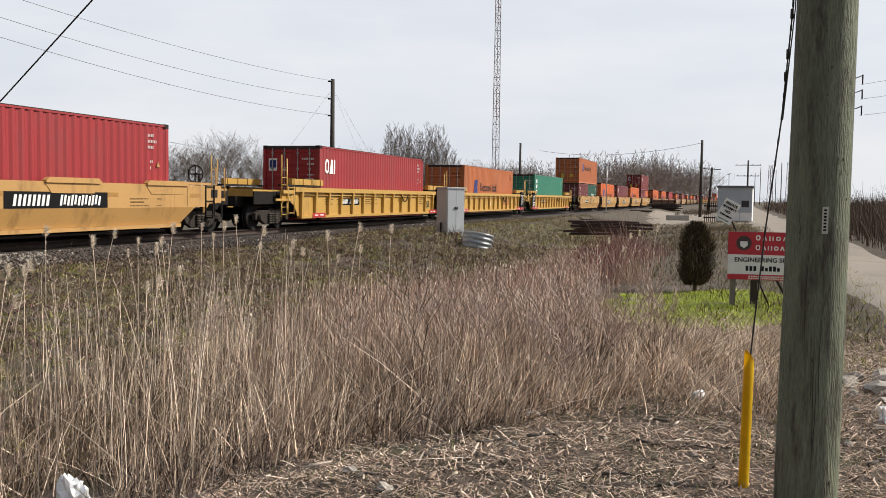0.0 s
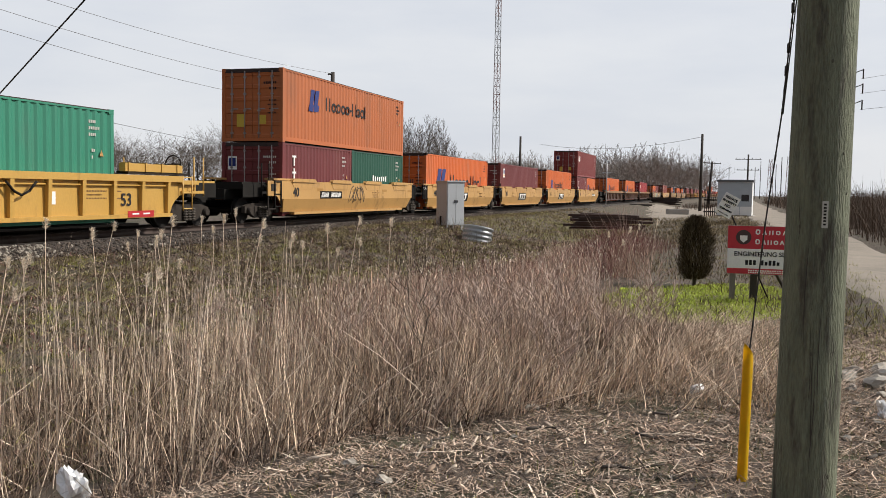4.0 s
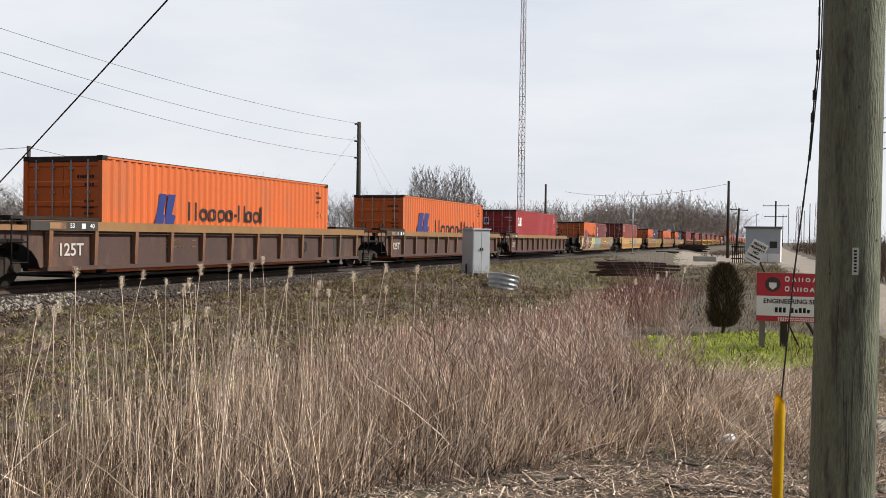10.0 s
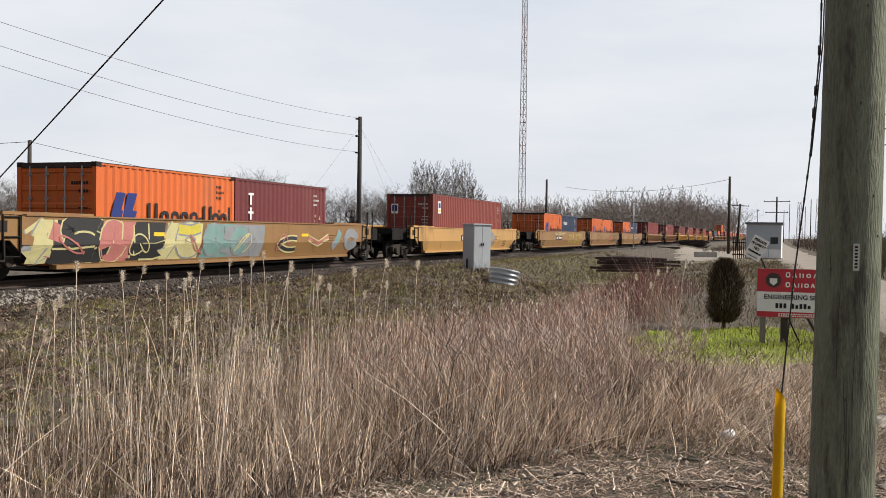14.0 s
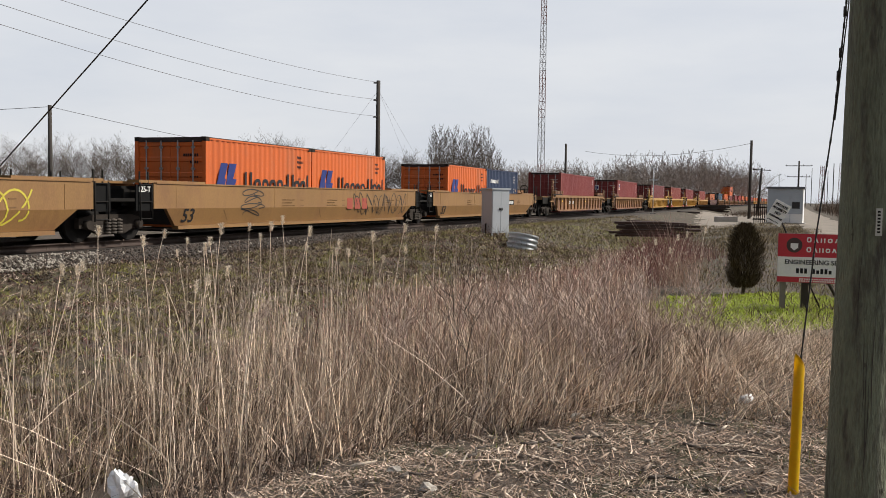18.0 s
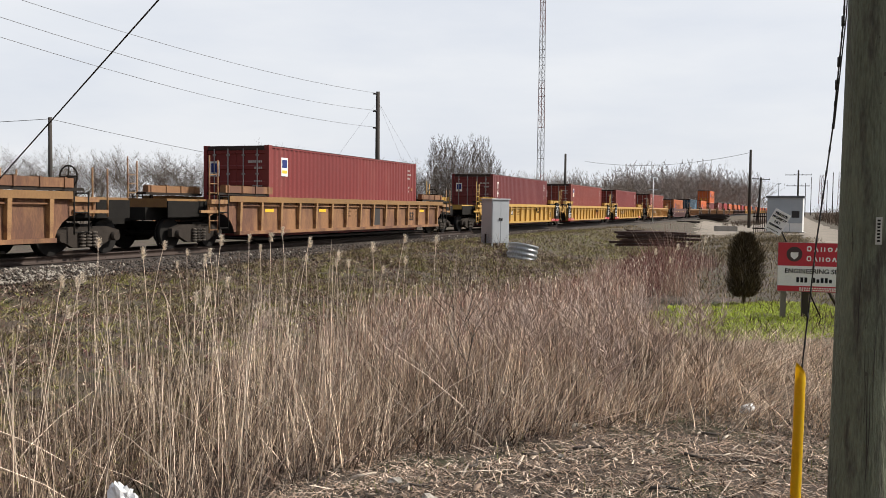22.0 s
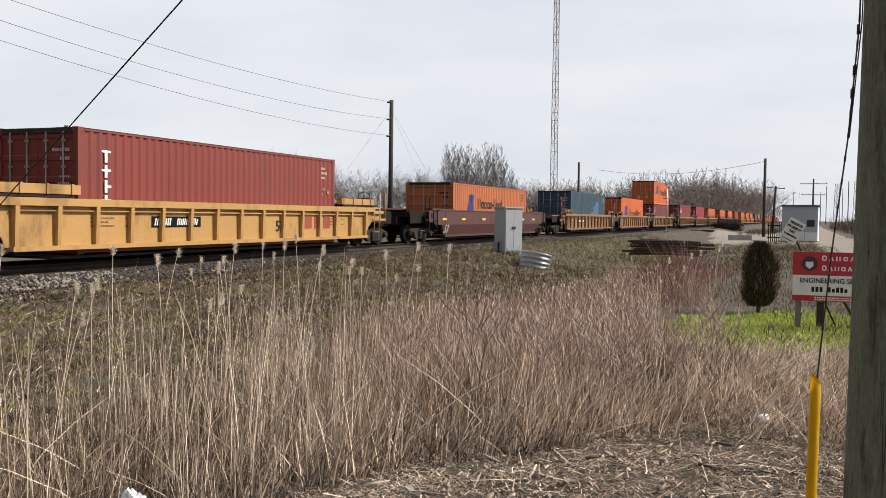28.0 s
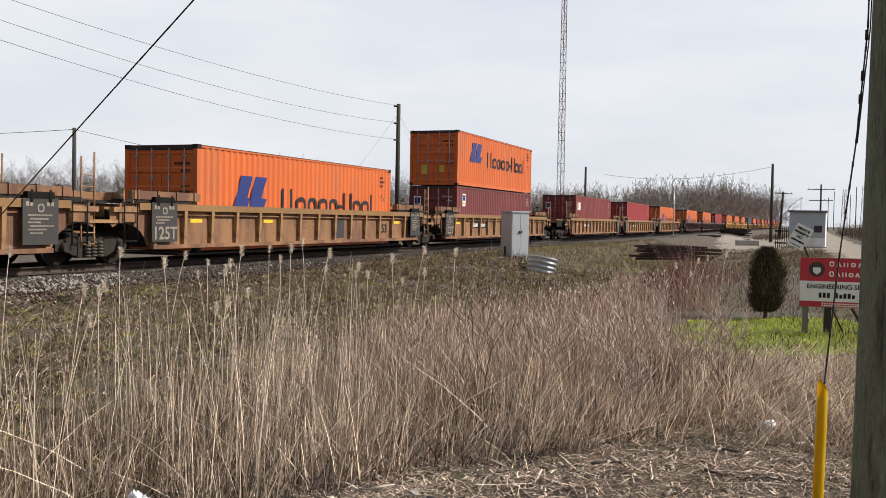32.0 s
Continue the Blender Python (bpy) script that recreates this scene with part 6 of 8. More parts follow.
M["mast_red"] = mat("faded_red_mast_paint", (0.24, 0.13, 0.12), 0.6, var=0.1, bump=0)
M["mast_grey"] = mat("pale_mast_paint", (0.33, 0.33, 0.34), 0.6, var=0.1, bump=0)
lattice_tower(9.15, 160, -0.8, 50, 1.3, 0.75, r=0.062)

# signal mast at the level crossing
root = new("crossing_signal")
root.matrix_basis = facing(17.46, 97.0)
bm = bmesh.new()
tube(bm, (0, 0, -0.4), (0, 0, 4.7), 0.05, seg=8)
part("post", bm, M["galv"], root)
boxes("base", M["concrete"], root, (-0.3, 0.3, -0.3, 0.3, -0.5, -0.1))
boxes("crossbar", M["grey_metal"], root, (-0.45, 0.45, -0.1, -0.05, 3.3, 3.42))
bm = bmesh.new()
tube(bm, (0.15, -0.05, 4.55), (0.15, -0.22, 4.5), 0.13, seg=10)
tube(bm, (-0.15, -0.05, 4.75), (-0.15, -0.2, 4.75), 0.12, seg=10)
part("lamp_head", bm, M["grey_metal"], root)
tagged(root, "slim grey metal signal mast at the level crossing", "signal")


M["old_timber"] = mat("reddish_brown_old_timber", (0.062, 0.036, 0.028), 0.85, var=0.35, scale=2, obrand=0.35, stretch=(0.5, 3, 3))
# stacks of old rails and ties
def rail_stack(x, y, z, turn, length, rows, per, material, label):
    root = new("rail_stack")
    root.matrix_basis = facing(x, y, z, turn)
    for r in range(rows):
        for i in range(per):
            ln = length * random.uniform(0.5, 1.0)
            off = random.uniform(-0.7, 0.7)
            bm = bmesh.new()
            box(bm, -ln / 2, ln / 2, -0.07, 0.07, 0, 0.11)
            ob = part("timber", bm, material, root, bevel=0.012)
            ob.location = (off, (i - per / 2) * 0.24 + random.uniform(-0.03, 0.03), r * 0.125)
            ob.rotation_euler = (random.uniform(-0.25, 0.25), random.uniform(-0.035, 0.035), random.uniform(-0.2, 0.2))
    return tagged(root, label, "timber stack", "stacks by the crossing")


rail_stack(8.3, 46.0, -0.60, -6, 3.6, 6, 5, M["old_timber"], "dark stack of old timbers on the grass")
rail_stack(24.6, 112.0, -0.45, 12, 2.2, 3, 4, M["tie_wood"], "dark stack of old timbers by the gravel yard")
rail_stack(34.5, 141.0, -0.45, -15, 4.6, 9, 5, M["tie_wood"], "dark stack of old timbers by the gravel yard")
for x, y, w in ((18.25, 73.0, 0.27), (19.25, 73.3, 0.64)):
    ob = new("concrete_block", None)
    ob.matrix_basis = facing(x, y, -0.42)
    boxes("block", M["concrete"], ob, (-w, w, -0.4, 0.4, 0, 0.42), bevel=0.03)
    tagged(ob, "pale concrete block beside the gravel yard", "concrete block", "concrete blocks")


# juniper
def juniper():
    root = new("juniper_bush")
    root.location = (5.02, 17.9, -0.62)
    bm = bmesh.new()
    tube(bm, (0, 0, -0.1), (0, 0, 1.1), 0.04, 0.015, seg=7)
    part("trunk", bm, M["bark"], root)
    n = 13000
    rs = np.random.RandomState(4)
    u = rs.rand(n)
    z = 0.14 + 1.22 * u
    prof = np.interp(u, [0, 0.12, 0.35, 0.6, 0.8, 0.93, 1.0], [0.16, 0.26, 0.31, 0.30, 0.25, 0.17, 0.06])
    a = rs.rand(n) * 2 * np.pi
    prof *= 1 + 0.16 * np.sin(3 * a + 5 * u) + 0.13 * np.sin(7 * a - 9 * u) + 0.10 * np.sin(13 * u + 2 * a) + 0.16 * rs.randn(n) * (rs.rand(n) < 0.3)
    r = prof * np.sqrt(rs.rand(n)) ** 0.55
    roots = np.stack([r * np.cos(a), r * np.sin(a), z], -1)
    tilt = 0.55
    lean = np.stack([np.cos(a) * tilt, np.sin(a) * tilt], -1) + rs.randn(n, 2) * 0.3
    me = blade_mesh("foliage", roots, 0.03 + 0.07 * rs.rand(n), lean, 0.010, M["juniper"], rs, 1)
    ob = new("foliage", me)
    ob.parent = root
    return tagged(root, "dark olive-brown upright juniper bush on the grass", "bush")


def blade_mesh(name, roots, height, lean, width, material, rs, segs=2, curl=0.4, taper=0.25, yaw=None):
    """Many thin bent strips: a quad strip each, from its root, as high as given, leaning by the lean vector."""
    n = len(roots)
    height = np.broadcast_to(np.asarray(height, float), (n,))
    width = np.broadcast_to(np.asarray(width, float), (n,))
    yaw = rs.rand(n) * np.pi if yaw is None else yaw
    side = np.stack([np.cos(yaw), np.sin(yaw), np.zeros(n)], -1)
    co = np.empty((n, segs + 1, 2, 3))
    for k in range(segs + 1):
        u = k / segs
        bend = u * (1 - curl) + curl * u * u
        c = roots.copy()
        c[:, :2] += lean * (height * bend)[:, None]
        c[:, 2] += height * u * (1 - 0.15 * u * np.minimum(1, np.hypot(lean[:, 0], lean[:, 1])))
        w = (width * (1 - (1 - taper) * u) / 2)[:, None]
        co[:, k, 0] = c - side * w
        co[:, k, 1] = c + side * w
    i = np.arange(n * (segs + 1) * 2).reshape(n, segs + 1, 2)
    q = np.stack([i[:, :-1, 0], i[:, :-1, 1], i[:, 1:, 1], i[:, 1:, 0]], -1).reshape(-1, 4)
    return raw_mesh(name, co.reshape(-1, 3), q, material)


def stuff(name, s, d, height, lean, width, material, rs, label, category, segs=2, curl=0.4, taper=0.25, sink=0.03):
    x, y = on_line_np(s, d)
    roots = np.stack([x, y, ground_z(s, d) - sink], -1)
    return tagged(new(name, blade_mesh(name, roots, height, lean, width, material, rs, segs, curl, taper)), label, category, kind="stuff")


# ---------------------------------------------------------------- plants
M["bark"] = mat("grey_brown_bark", (0.085, 0.07, 0.058), 0.95, var=0.25, scale=3)
M["bark_pale"] = mat("pale_grey_bark", (0.19, 0.165, 0.14), 0.95, var=0.25, scale=3)
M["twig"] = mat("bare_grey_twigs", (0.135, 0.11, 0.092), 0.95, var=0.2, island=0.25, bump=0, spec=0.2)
# far twigs are paler than near ones: distance haze put into the colour
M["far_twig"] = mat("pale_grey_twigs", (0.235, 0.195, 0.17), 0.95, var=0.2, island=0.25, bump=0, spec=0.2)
M["juniper"] = mat("olive_brown_juniper_scales", (0.078, 0.06, 0.037), 0.9, var=0.3, island=0.6, bump=0, spec=0.1)
M["reed"] = mat("dry_tan_reed", (0.74, 0.595, 0.445), 0.8, var=0.2, scale=1.5, island=0.75, bump=0, spec=0.2, alt=(0.35, 0.25, 0.18))
M["chaff"] = mat("brown_reed_chaff", (0.44, 0.325, 0.24), 0.9, var=0.2, island=0.7, bump=0, spec=0.15, alt=(0.30, 0.215, 0.16))
# brown reed, its second tone near black to stand for shaded gaps
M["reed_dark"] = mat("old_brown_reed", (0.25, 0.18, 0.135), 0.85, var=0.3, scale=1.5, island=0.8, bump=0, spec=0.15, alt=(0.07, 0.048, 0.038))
M["reed_plume"] = mat("pale_reed_plume", (0.80, 0.70, 0.57), 0.95, var=0.15, island=0.25, bump=0, spec=0.1)
M["cattail"] = mat("reddish_brown_stalks", (0.66, 0.485, 0.375), 0.85, var=0.2, scale=1.2, island=0.7, bump=0, spec=0.15, alt=(0.38, 0.25, 0.19))
M["dogwood"] = mat("dark_red_twigs", (0.20, 0.09, 0.08), 0.8, var=0.2, island=0.35, bump=0, spec=0.2)
M["bush"] = mat("reddish_brown_twigs", (0.44, 0.31, 0.245), 0.85, var=0.2, island=0.5, bump=0, spec=0.2)
M["brush"] = mat("brown_brush_twigs", (0.11, 0.08, 0.06), 0.9, var=0.2, island=0.35, bump=0, spec=0.15)
M["grass_dry"] = mat("dull_spring_grass", (0.30, 0.238, 0.14), 0.9, var=0.4, scale=0.6, island=0.7, bump=0, spec=0.15, alt=(0.115, 0.09, 0.05))
M["grass_green"] = mat("green_spring_grass", (0.29, 0.285, 0.08), 0.85, var=0.3, scale=0.8, island=0.7, bump=0, spec=0.2)
M["lawn"] = mat("lush_lime_grass", (0.50, 0.59, 0.07), 0.7, var=0.2, scale=1.5, island=0.35, bump=0, spec=0.25)
M["straw"] = mat("bleached_straw", (0.74, 0.60, 0.475), 0.85, var=0.2, island=0.5, bump=0, spec=0.2)
M["sapling"] = mat("brown_shrub_bark", (0.42, 0.32, 0.265), 0.85, var=0.2, island=0.4, bump=0)
M["chip"] = mat("pale_torn_bark", (0.50, 0.42, 0.33), 0.9, var=0.3, scale=9, island=0.6, bump=0.2, alt=(0.24, 0.17, 0.12))
juniper()
rs = np.random.RandomState(11)


def scatter(n, s0, s1, d0, d1, clump=0.0, freq=1.3):
    s, d = s0 + (s1 - s0) * rs.rand(n), d0 + (d1 - d0) * rs.rand(n)
    if clump:
        keep = 0.5 + 0.8 * lumps(s * freq + 4, d * freq * 1.3) > rs.rand(n) * clump
        s, d = s[keep], d[keep]
    return s, d


def soft(n, a):
    return rs.randn(n, 2) * a


def bed_edge(s):
    """The near edge of the reed bed."""
    return np.interp(s, [2, 4.5, 5.0, 5.7, 6.3, 7.5, 9.4, 12, 14, 18], [11.2, 12.0, 12.9, 13.9, 14.7, 15.9, 16.1, 14.9, 14.3, 14.0]) + 0.16 * np.sin(s * 4.1) + 0.1 * np.sin(s * 9.1 + 1)


def tufts(name, n, per, s0, s1, d0, d1, h0, h1, fan, spread, width, material, label, category, inside=None, segs=3):
    """Tussocks: fans of blades that spring from shared feet."""
    cs, cd = scatter(n, s0, s1, d0, d1, 0.9)
    if inside is not None:
        keep = inside(cs, cd)
        cs, cd = cs[keep], cd[keep]
    k = len(cs) * per
    a, u = rs.rand(k) * 2 * np.pi, rs.rand(k) ** 0.7
    size = np.repeat(0.7 + 0.5 * rs.rand(len(cs)), per)
    tilt = np.repeat(rs.randn(len(cs), 2) * 0.2, per, axis=0)
    s, d = np.repeat(cs, per) + np.cos(a) * u * spread * size, np.repeat(cd, per) + np.sin(a) * u * spread * size
    lean = np.stack([np.cos(a), np.sin(a)], -1) * (u * fan)[:, None] + soft(k, 0.17) + tilt
    width = width * np.clip(np.hypot(s, d - 16.43) / 8.0, 0.45, 1)
    return stuff(name, s, d, (h0 + (h1 - h0) * rs.rand(k)) * size, lean, width * (0.6 + 0.8 * rs.rand(k)), material, rs, label, category, segs)


# reeds in the ditch: a dense lower tangle, upright stems, and tall stems with plumes
def in_bed(s, d):
    x, y = on_line_np(s, d)
    return (d < bed_edge(s) + 0.12 * lumps(s * 3, d * 3)) & (s < 12.6 + 1.4 * lumps(s * 1.7, d * 1.9) + 0.25 * (d - 12)) & ~((np.abs(x / y + 0.414) < 0.045) & (y < 6.7))


def mown(s, d):
    """How high growth may stand: it falls away towards the lawn."""
    u = ease(d, 15.9 - 0.122 * s, 16.5 - 0.122 * s) * ease(s, 7.2, 8.0)
    return 3.0 * (1 - u) + u * np.interp(s, [7.5, 9, 11, 13, 15, 17], [0.62, 0.42, 0.18, 0.07, 0.06, 3.0])


def drift(s, d, amount):
    """A lean that turns slowly from place to place, as wind and snow left it."""
    a = 2.6 * lumps(s * 1.1 + 2, d * 1.3) + 1.7 * lumps(s * 2.9, d * 2.3 + 5)
    return np.stack([np.cos(a), np.sin(a)], -1) * (amount * (0.4 + 0.6 * np.abs(lumps(s * 2.2 + 9, d * 1.9))))[:, None]


def mass(name, n, s0, s1, d0, d1, h0, h1, wander, loose_lean, w0, w1, material, label, inside, segs=3, curl=0.5, taper=0.3, power=1.0):
    """A crowd of stems that grow in knots, higher and lower from place to place."""
    s, d = s0 + (s1 - s0) * rs.rand(n), d0 + (d1 - d0) * rs.rand(n)
    keep = inside(s, d)
    s, d = s[keep], d[keep]
    s, d = s + 0.05 * np.sin(31 * s + 7 * np.sin(13 * d)), d + 0.05 * np.sin(29 * d + 5 * np.sin(11 * s))
    k = len(s)
    high = (h0 + (h1 - h0) * rs.rand(k) ** power) * (0.82 + 0.34 * lumps(s * 2.4 + 1, d * 2.1))
    high = np.minimum(high, mown(s, d) * (0.7 + 0.5 * rs.rand(k)))
    return stuff(name, s, d, high, drift(s, d, wander) + soft(k, loose_lean), w0 + (w1 - w0) * rs.rand(k), material, rs, label, "reeds", segs, curl, taper)


def front(s, d):
    x, y = on_line_np(s, d)
    return in_bed(s, d) & (d > bed_edge(s) - 2.9) & (rs.rand(len(s)) < 0.16 + 0.84 * ease(x / y, -0.36, -0.10))


# brown thatch on the bed's floor, darkened for the shade between stems, knee-high broken stems, then the upright ones
mass("reed_thatch", 60000, -4, 15, 9.2, 16.6, 0.06, 0.30, 0.9, 0.95, 0.006, 0.014, M["reed_dark"], "matted brown reed thatch, shade in its colour, on the ditch floor", in_bed, 2, 0.3, 0.5)
mass("reed_bed", 26000, -4, 15, 9.2, 16.6, 0.2, 0.55, 0.6, 0.4, 0.005, 0.011, M["reed_dark"], "dense tangled bed of brown reeds in the ditch, darkened for shade", in_bed)
mass("reed_bed", 46000, -4, 15, 9.2, 16.6, 0.18, 0.78, 0.5, 0.27, 0.004, 0.011, M["reed"], "dense tangled bed of dry tan reeds in the ditch", front, 3, 0.5, 0.3, 1.3)
mass("reed_bed", 14000, -4, 15, 9.2, 14.0, 0.2, 0.7, 0.3, 0.2, 0.005, 0.010, M["reed"], "dense tangled bed of dry tan reeds in the ditch", in_bed)
mass("broken_reeds", 14000, -4, 14, 9.6, 16.6, 0.12, 0.40, 1.1, 1.0, 0.006, 0.013, M["straw"], "bent and broken pale reed stalks", lambda s, d: front(s, d) & (d > bed_edge(s) - 1.8), 3, 0.2, 0.6)
mass("reed_stems", 3000, -2, 13, 8.8, 15.8, 0.6, 1.15, 0.14, 0.14, 0.005, 0.009, M["reed"], "upright dry reed stems above the ditch", lambda s, d: (d < bed_edge(s) - 0.15) & (rs.rand(len(s)) < 0.5 + 0.5 * ease(s, 5.5, 8)), 4, 0.7)
mass("reed_fringe", 15000, 5.5, 14, 12.0, 16.8, 0.15, 0.62, 0.6, 0.3, 0.005, 0.011, M["straw"], "pale dry grass and reeds along the bed's near edge", lambda s, d: in_bed(s, d) & (d > np.maximum(bed_edge(s) - 1.7, 15.9 - 0.25 * s)), 3, 0.4)
mass("tall_reed_stems", 560, 2.5, 13, 8.2, 13.2, 1.2, 1.85, 0.08, 0.09, 0.006, 0.009, M["straw"], "tall thin pale reed stems", lambda s, d: d < bed_edge(s) - 0.3, 4, 0.7)

# long stalks that lean and lie across the others
s, d = scatter(460, -1, 13, 9.6, 15.6)
keep = d < bed_edge(s) - 0.1
s, d = s[keep], d[keep]
ang = rs.rand(len(s)) * 2 * np.pi
stuff("fallen_reeds", s, d, 0.35 + 0.55 * rs.rand(len(s)), np.stack([np.cos(ang), np.sin(ang)], -1) * (0.5 + 1.3 * rs.rand(len(s)) ** 1.5)[:, None], 0.007 + 0.007 * rs.rand(len(s)), M["straw"], rs, "long pale reed stalks fallen across the bed", "reeds", 3, 0.3, 0.5)


def twiggy(name, s, d, height, lean, width, material, label, side=7, reach=0.3):
    """Woody stems with side twigs that fork once more."""
    n = len(s)
    x, y = on_line_np(s, d)
    roots = np.stack([x, y, ground_z(s, d) - 0.03], -1)
    meshes = [(roots, height, lean, np.full(n, width))]
    for level, k, f in ((1, side, reach), (2, 2, 0.45)):
        r0, h0, l0, w0 = meshes[-1]
        u = 0.25 + 0.72 * rs.rand(len(r0) * k)
        r, h, ln = np.repeat(r0, k, axis=0), np.repeat(h0, k), np.repeat(l0, k, axis=0)
        bend = u * 0.6 + 0.4 * u * u
        at = r.copy()
        at[:, :2] += ln * (h * bend)[:, None]
        at[:, 2] += h * u * (1 - 0.15 * u * np.minimum(1, np.hypot(ln[:, 0], ln[:, 1])))
        a = rs.rand(len(u)) * 2 * np.pi
        meshes.append((at, h * f * (0.5 + 0.8 * rs.rand(len(u))), ln * 0.5 + np.stack([np.cos(a), np.sin(a)], -1) * (0.5 + 0.7 * rs.rand(len(u)))[:, None], np.repeat(w0, k) * 0.62))
    r, h, ln, w = (np.concatenate([m_[i] for m_ in meshes]) for i in range(4))
    return tagged(new(name, blade_mesh(name, r, h, ln, w, material, rs, 3, 0.4, 0.4)), label, "shrub", kind="stuff")


def plume_reed(s, d, h, lean):
    root = new("plume_reed")
    p = on_line(s, d, float(ground_z(s, d)) - 0.03)
    root.location = p
    a = rs.rand() * 6.28
    tipx, tipy = lean * math.cos(a), lean * math.sin(a)
    pts = [Vector((tipx * u * u, tipy * u * u, h * u)) for u in (0, 0.3, 0.6, 0.85, 1.0)]
    bm = bmesh.new()
    for p, q in zip(pts, pts[1:]):
        tube(bm, p, q, 0.003, 0.0026, seg=5, caps=False)
    part("stem", bm, M["straw"], root)
    n = 150
    u = rs.rand(n)
    roots = np.array(pts[-1])[None] + np.stack([rs.randn(n) * 0.008, rs.randn(n) * 0.008, (u - 0.8) * 0.11], -1)
    ob = new("plume", blade_mesh("plume", roots, 0.018 + 0.02 * rs.rand(n), rs.randn(n, 2) * 0.7 + np.array([0.4, 0.1]), 0.006, M["reed_plume"], rs, 1))
    ob.parent = root
    return tagged(root, "tall dry reed with a pale feathery plume", "reed", "plumed reeds")


for i in range(36):
    s0 = rs.uniform(4.0, 12.5)
    plume_reed(s0, rs.uniform(7.6, 12.2), rs.uniform(1.45, 2.05), rs.uniform(0.0, 0.35))

# reddish stalks and cattails farther along the ditch
for mname, cnt, w0 in (("cattail", 46000, 0.008), ("dogwood", 6000, 0.008), ("reed_dark", 12000, 0.009), ("reed", 14000, 0.008)):
    s, d = scatter(cnt, 8.6, 31, 8.0, 16.0, 0.9)
    x, y = on_line_np(s, d)
    keep = (rs.rand(len(s)) < ease(x / y, -0.26, 0.02 if mname != "dogwood" else 0.10)) & (d < bed_edge(s) - 0.8 * ease(s, 18, 26) - 0.3) & (d > 8.2 + 2.6 * ease(s, 18, 28))
    s, d = s[keep], d[keep]
    stuff("marsh_stalks", s, d, np.minimum((0.28 + 0.58 * rs.rand(len(s))) * (0.8 + 0.35 * lumps(s * 0.9, d * 1.1)) * (1 - 0.4 * ease(s, 14, 27)), mown(s, d) * (0.7 + 0.5 * rs.rand(len(s)))), drift(s, d, 0.35) + soft(len(s), 0.26), (w0 + w0 * rs.rand(len(s))) * (0.7 + 0.5 * ease(s, 10, 24)), M[mname], rs, "thicket of reddish-brown marsh stalks in the ditch", "marsh plants", 2, 0.5)
# woody brush that has grown up between them
for mname, n, s0, s1, d0, d1, h0, h1 in (("sapling", 90, 7.2, 12.5, 12.6, 15.6, 0.5, 1.1), ("bush", 120, 8.5, 18, 10.5, 15.0, 0.5, 1.05), ("dogwood", 90, 11, 22, 10.0, 14.6, 0.5, 1.0)):
    s, d = scatter(n * 2, s0, s1, d0, d1, 0.9, 0.9)
    keep = d < bed_edge(s) - 0.15
    s, d = s[keep], d[keep]
    twiggy("marsh_brush", s, d, np.minimum(h0 + (h1 - h0) * rs.rand(len(s)), mown(s, d)), drift(s, d, 0.3) + soft(len(s), 0.3), 0.011, M[mname], "bare reddish-brown brush among the marsh stalks")
# dark tussocks at the foot of the bed
for x0, y0, n in ((1.30, 8.3, 650), (2.0, 8.6, 300)):
    s1, d1 = to_line(x0, y0)
    a, u = rs.rand(n) * 2 * np.pi, rs.rand(n) ** 0.6
    stuff("dark_tussock", s1 + np.cos(a) * u * 0.36, d1 + np.sin(a) * u * 0.3, 0.2 + 0.42 * rs.rand(n), np.stack([np.cos(a), np.sin(a)], -1) * (u * 0.5)[:, None] + soft(n, 0.35), 0.005 + 0.005 * rs.rand(n), M["brush"], rs, "dark brown grass tussock in the ditch", "grass", 3, 0.4)
s, d = scatter(2200, 11, 29, 9.0, 14.6, 0.9)
keep = d > 8.4 + 2.6 * ease(s, 18, 28)
s, d = s[keep], d[keep]
x, y = on_line_np(s, d)
hh = (0.35 + 0.6 * rs.rand(len(s))) * (1 - 0.35 * ease(s, 14, 27))
hh = np.minimum(hh, mown(s, d))
heads = np.stack([x, y, ground_z(s, d) + hh], -1)
stuff("cattail_stems", s, d, hh + 0.03, soft(len(s), 0.02), 0.006, M["cattail"], rs, "thin upright cattail stems", "marsh plants", 1, 0.0, 0.8)
tagged(new("cattail_heads", blade_mesh("cattail_heads", heads, 0.045, soft(len(s), 0.3), 0.018, M["reed_plume"], rs, 1, 0, 0.7)), "pale fluffy cattail heads over the marsh", "marsh plants", kind="stuff")
s, d = 27.5 + 2.6 * rs.randn(3600), 12.9 + 1.0 * rs.randn(3600)
stuff("red_twigs", s, d, (0.45 + 0.75 * rs.rand(len(s))) * np.exp(-((s - 28.5) / 4.5) ** 2 - ((d - 13.0) / 1.6) ** 2), soft(len(s), 0.3), 0.010, M["dogwood"], rs, "dark red bare shrub twigs beside the ditch", "shrub", 3)

# the tall reddish bush behind the lawn, with a few plumes before it
for s1, d1, n, hgt in ((19.4, 14.4, 200, 1.5), (20.2, 13.9, 150, 1.3), (18.9, 13.8, 110, 1.1)):
    a, u = rs.rand(n) * 2 * np.pi, rs.rand(n) ** 0.6
    stuff("reddish_bush", s1 + np.cos(a) * u * 0.45, d1 + np.sin(a) * u * 0.45, hgt * (0.25 + 0.85 * rs.rand(n) ** 1.3), np.stack([np.cos(a), np.sin(a)], -1) * (u * 0.6)[:, None] + soft(n, 0.22), 0.008, M["dogwood" if hgt < 1.4 else "bush"], rs, "tall bare bush of dark reddish twigs", "shrub", 4, 0.3, 0.4)
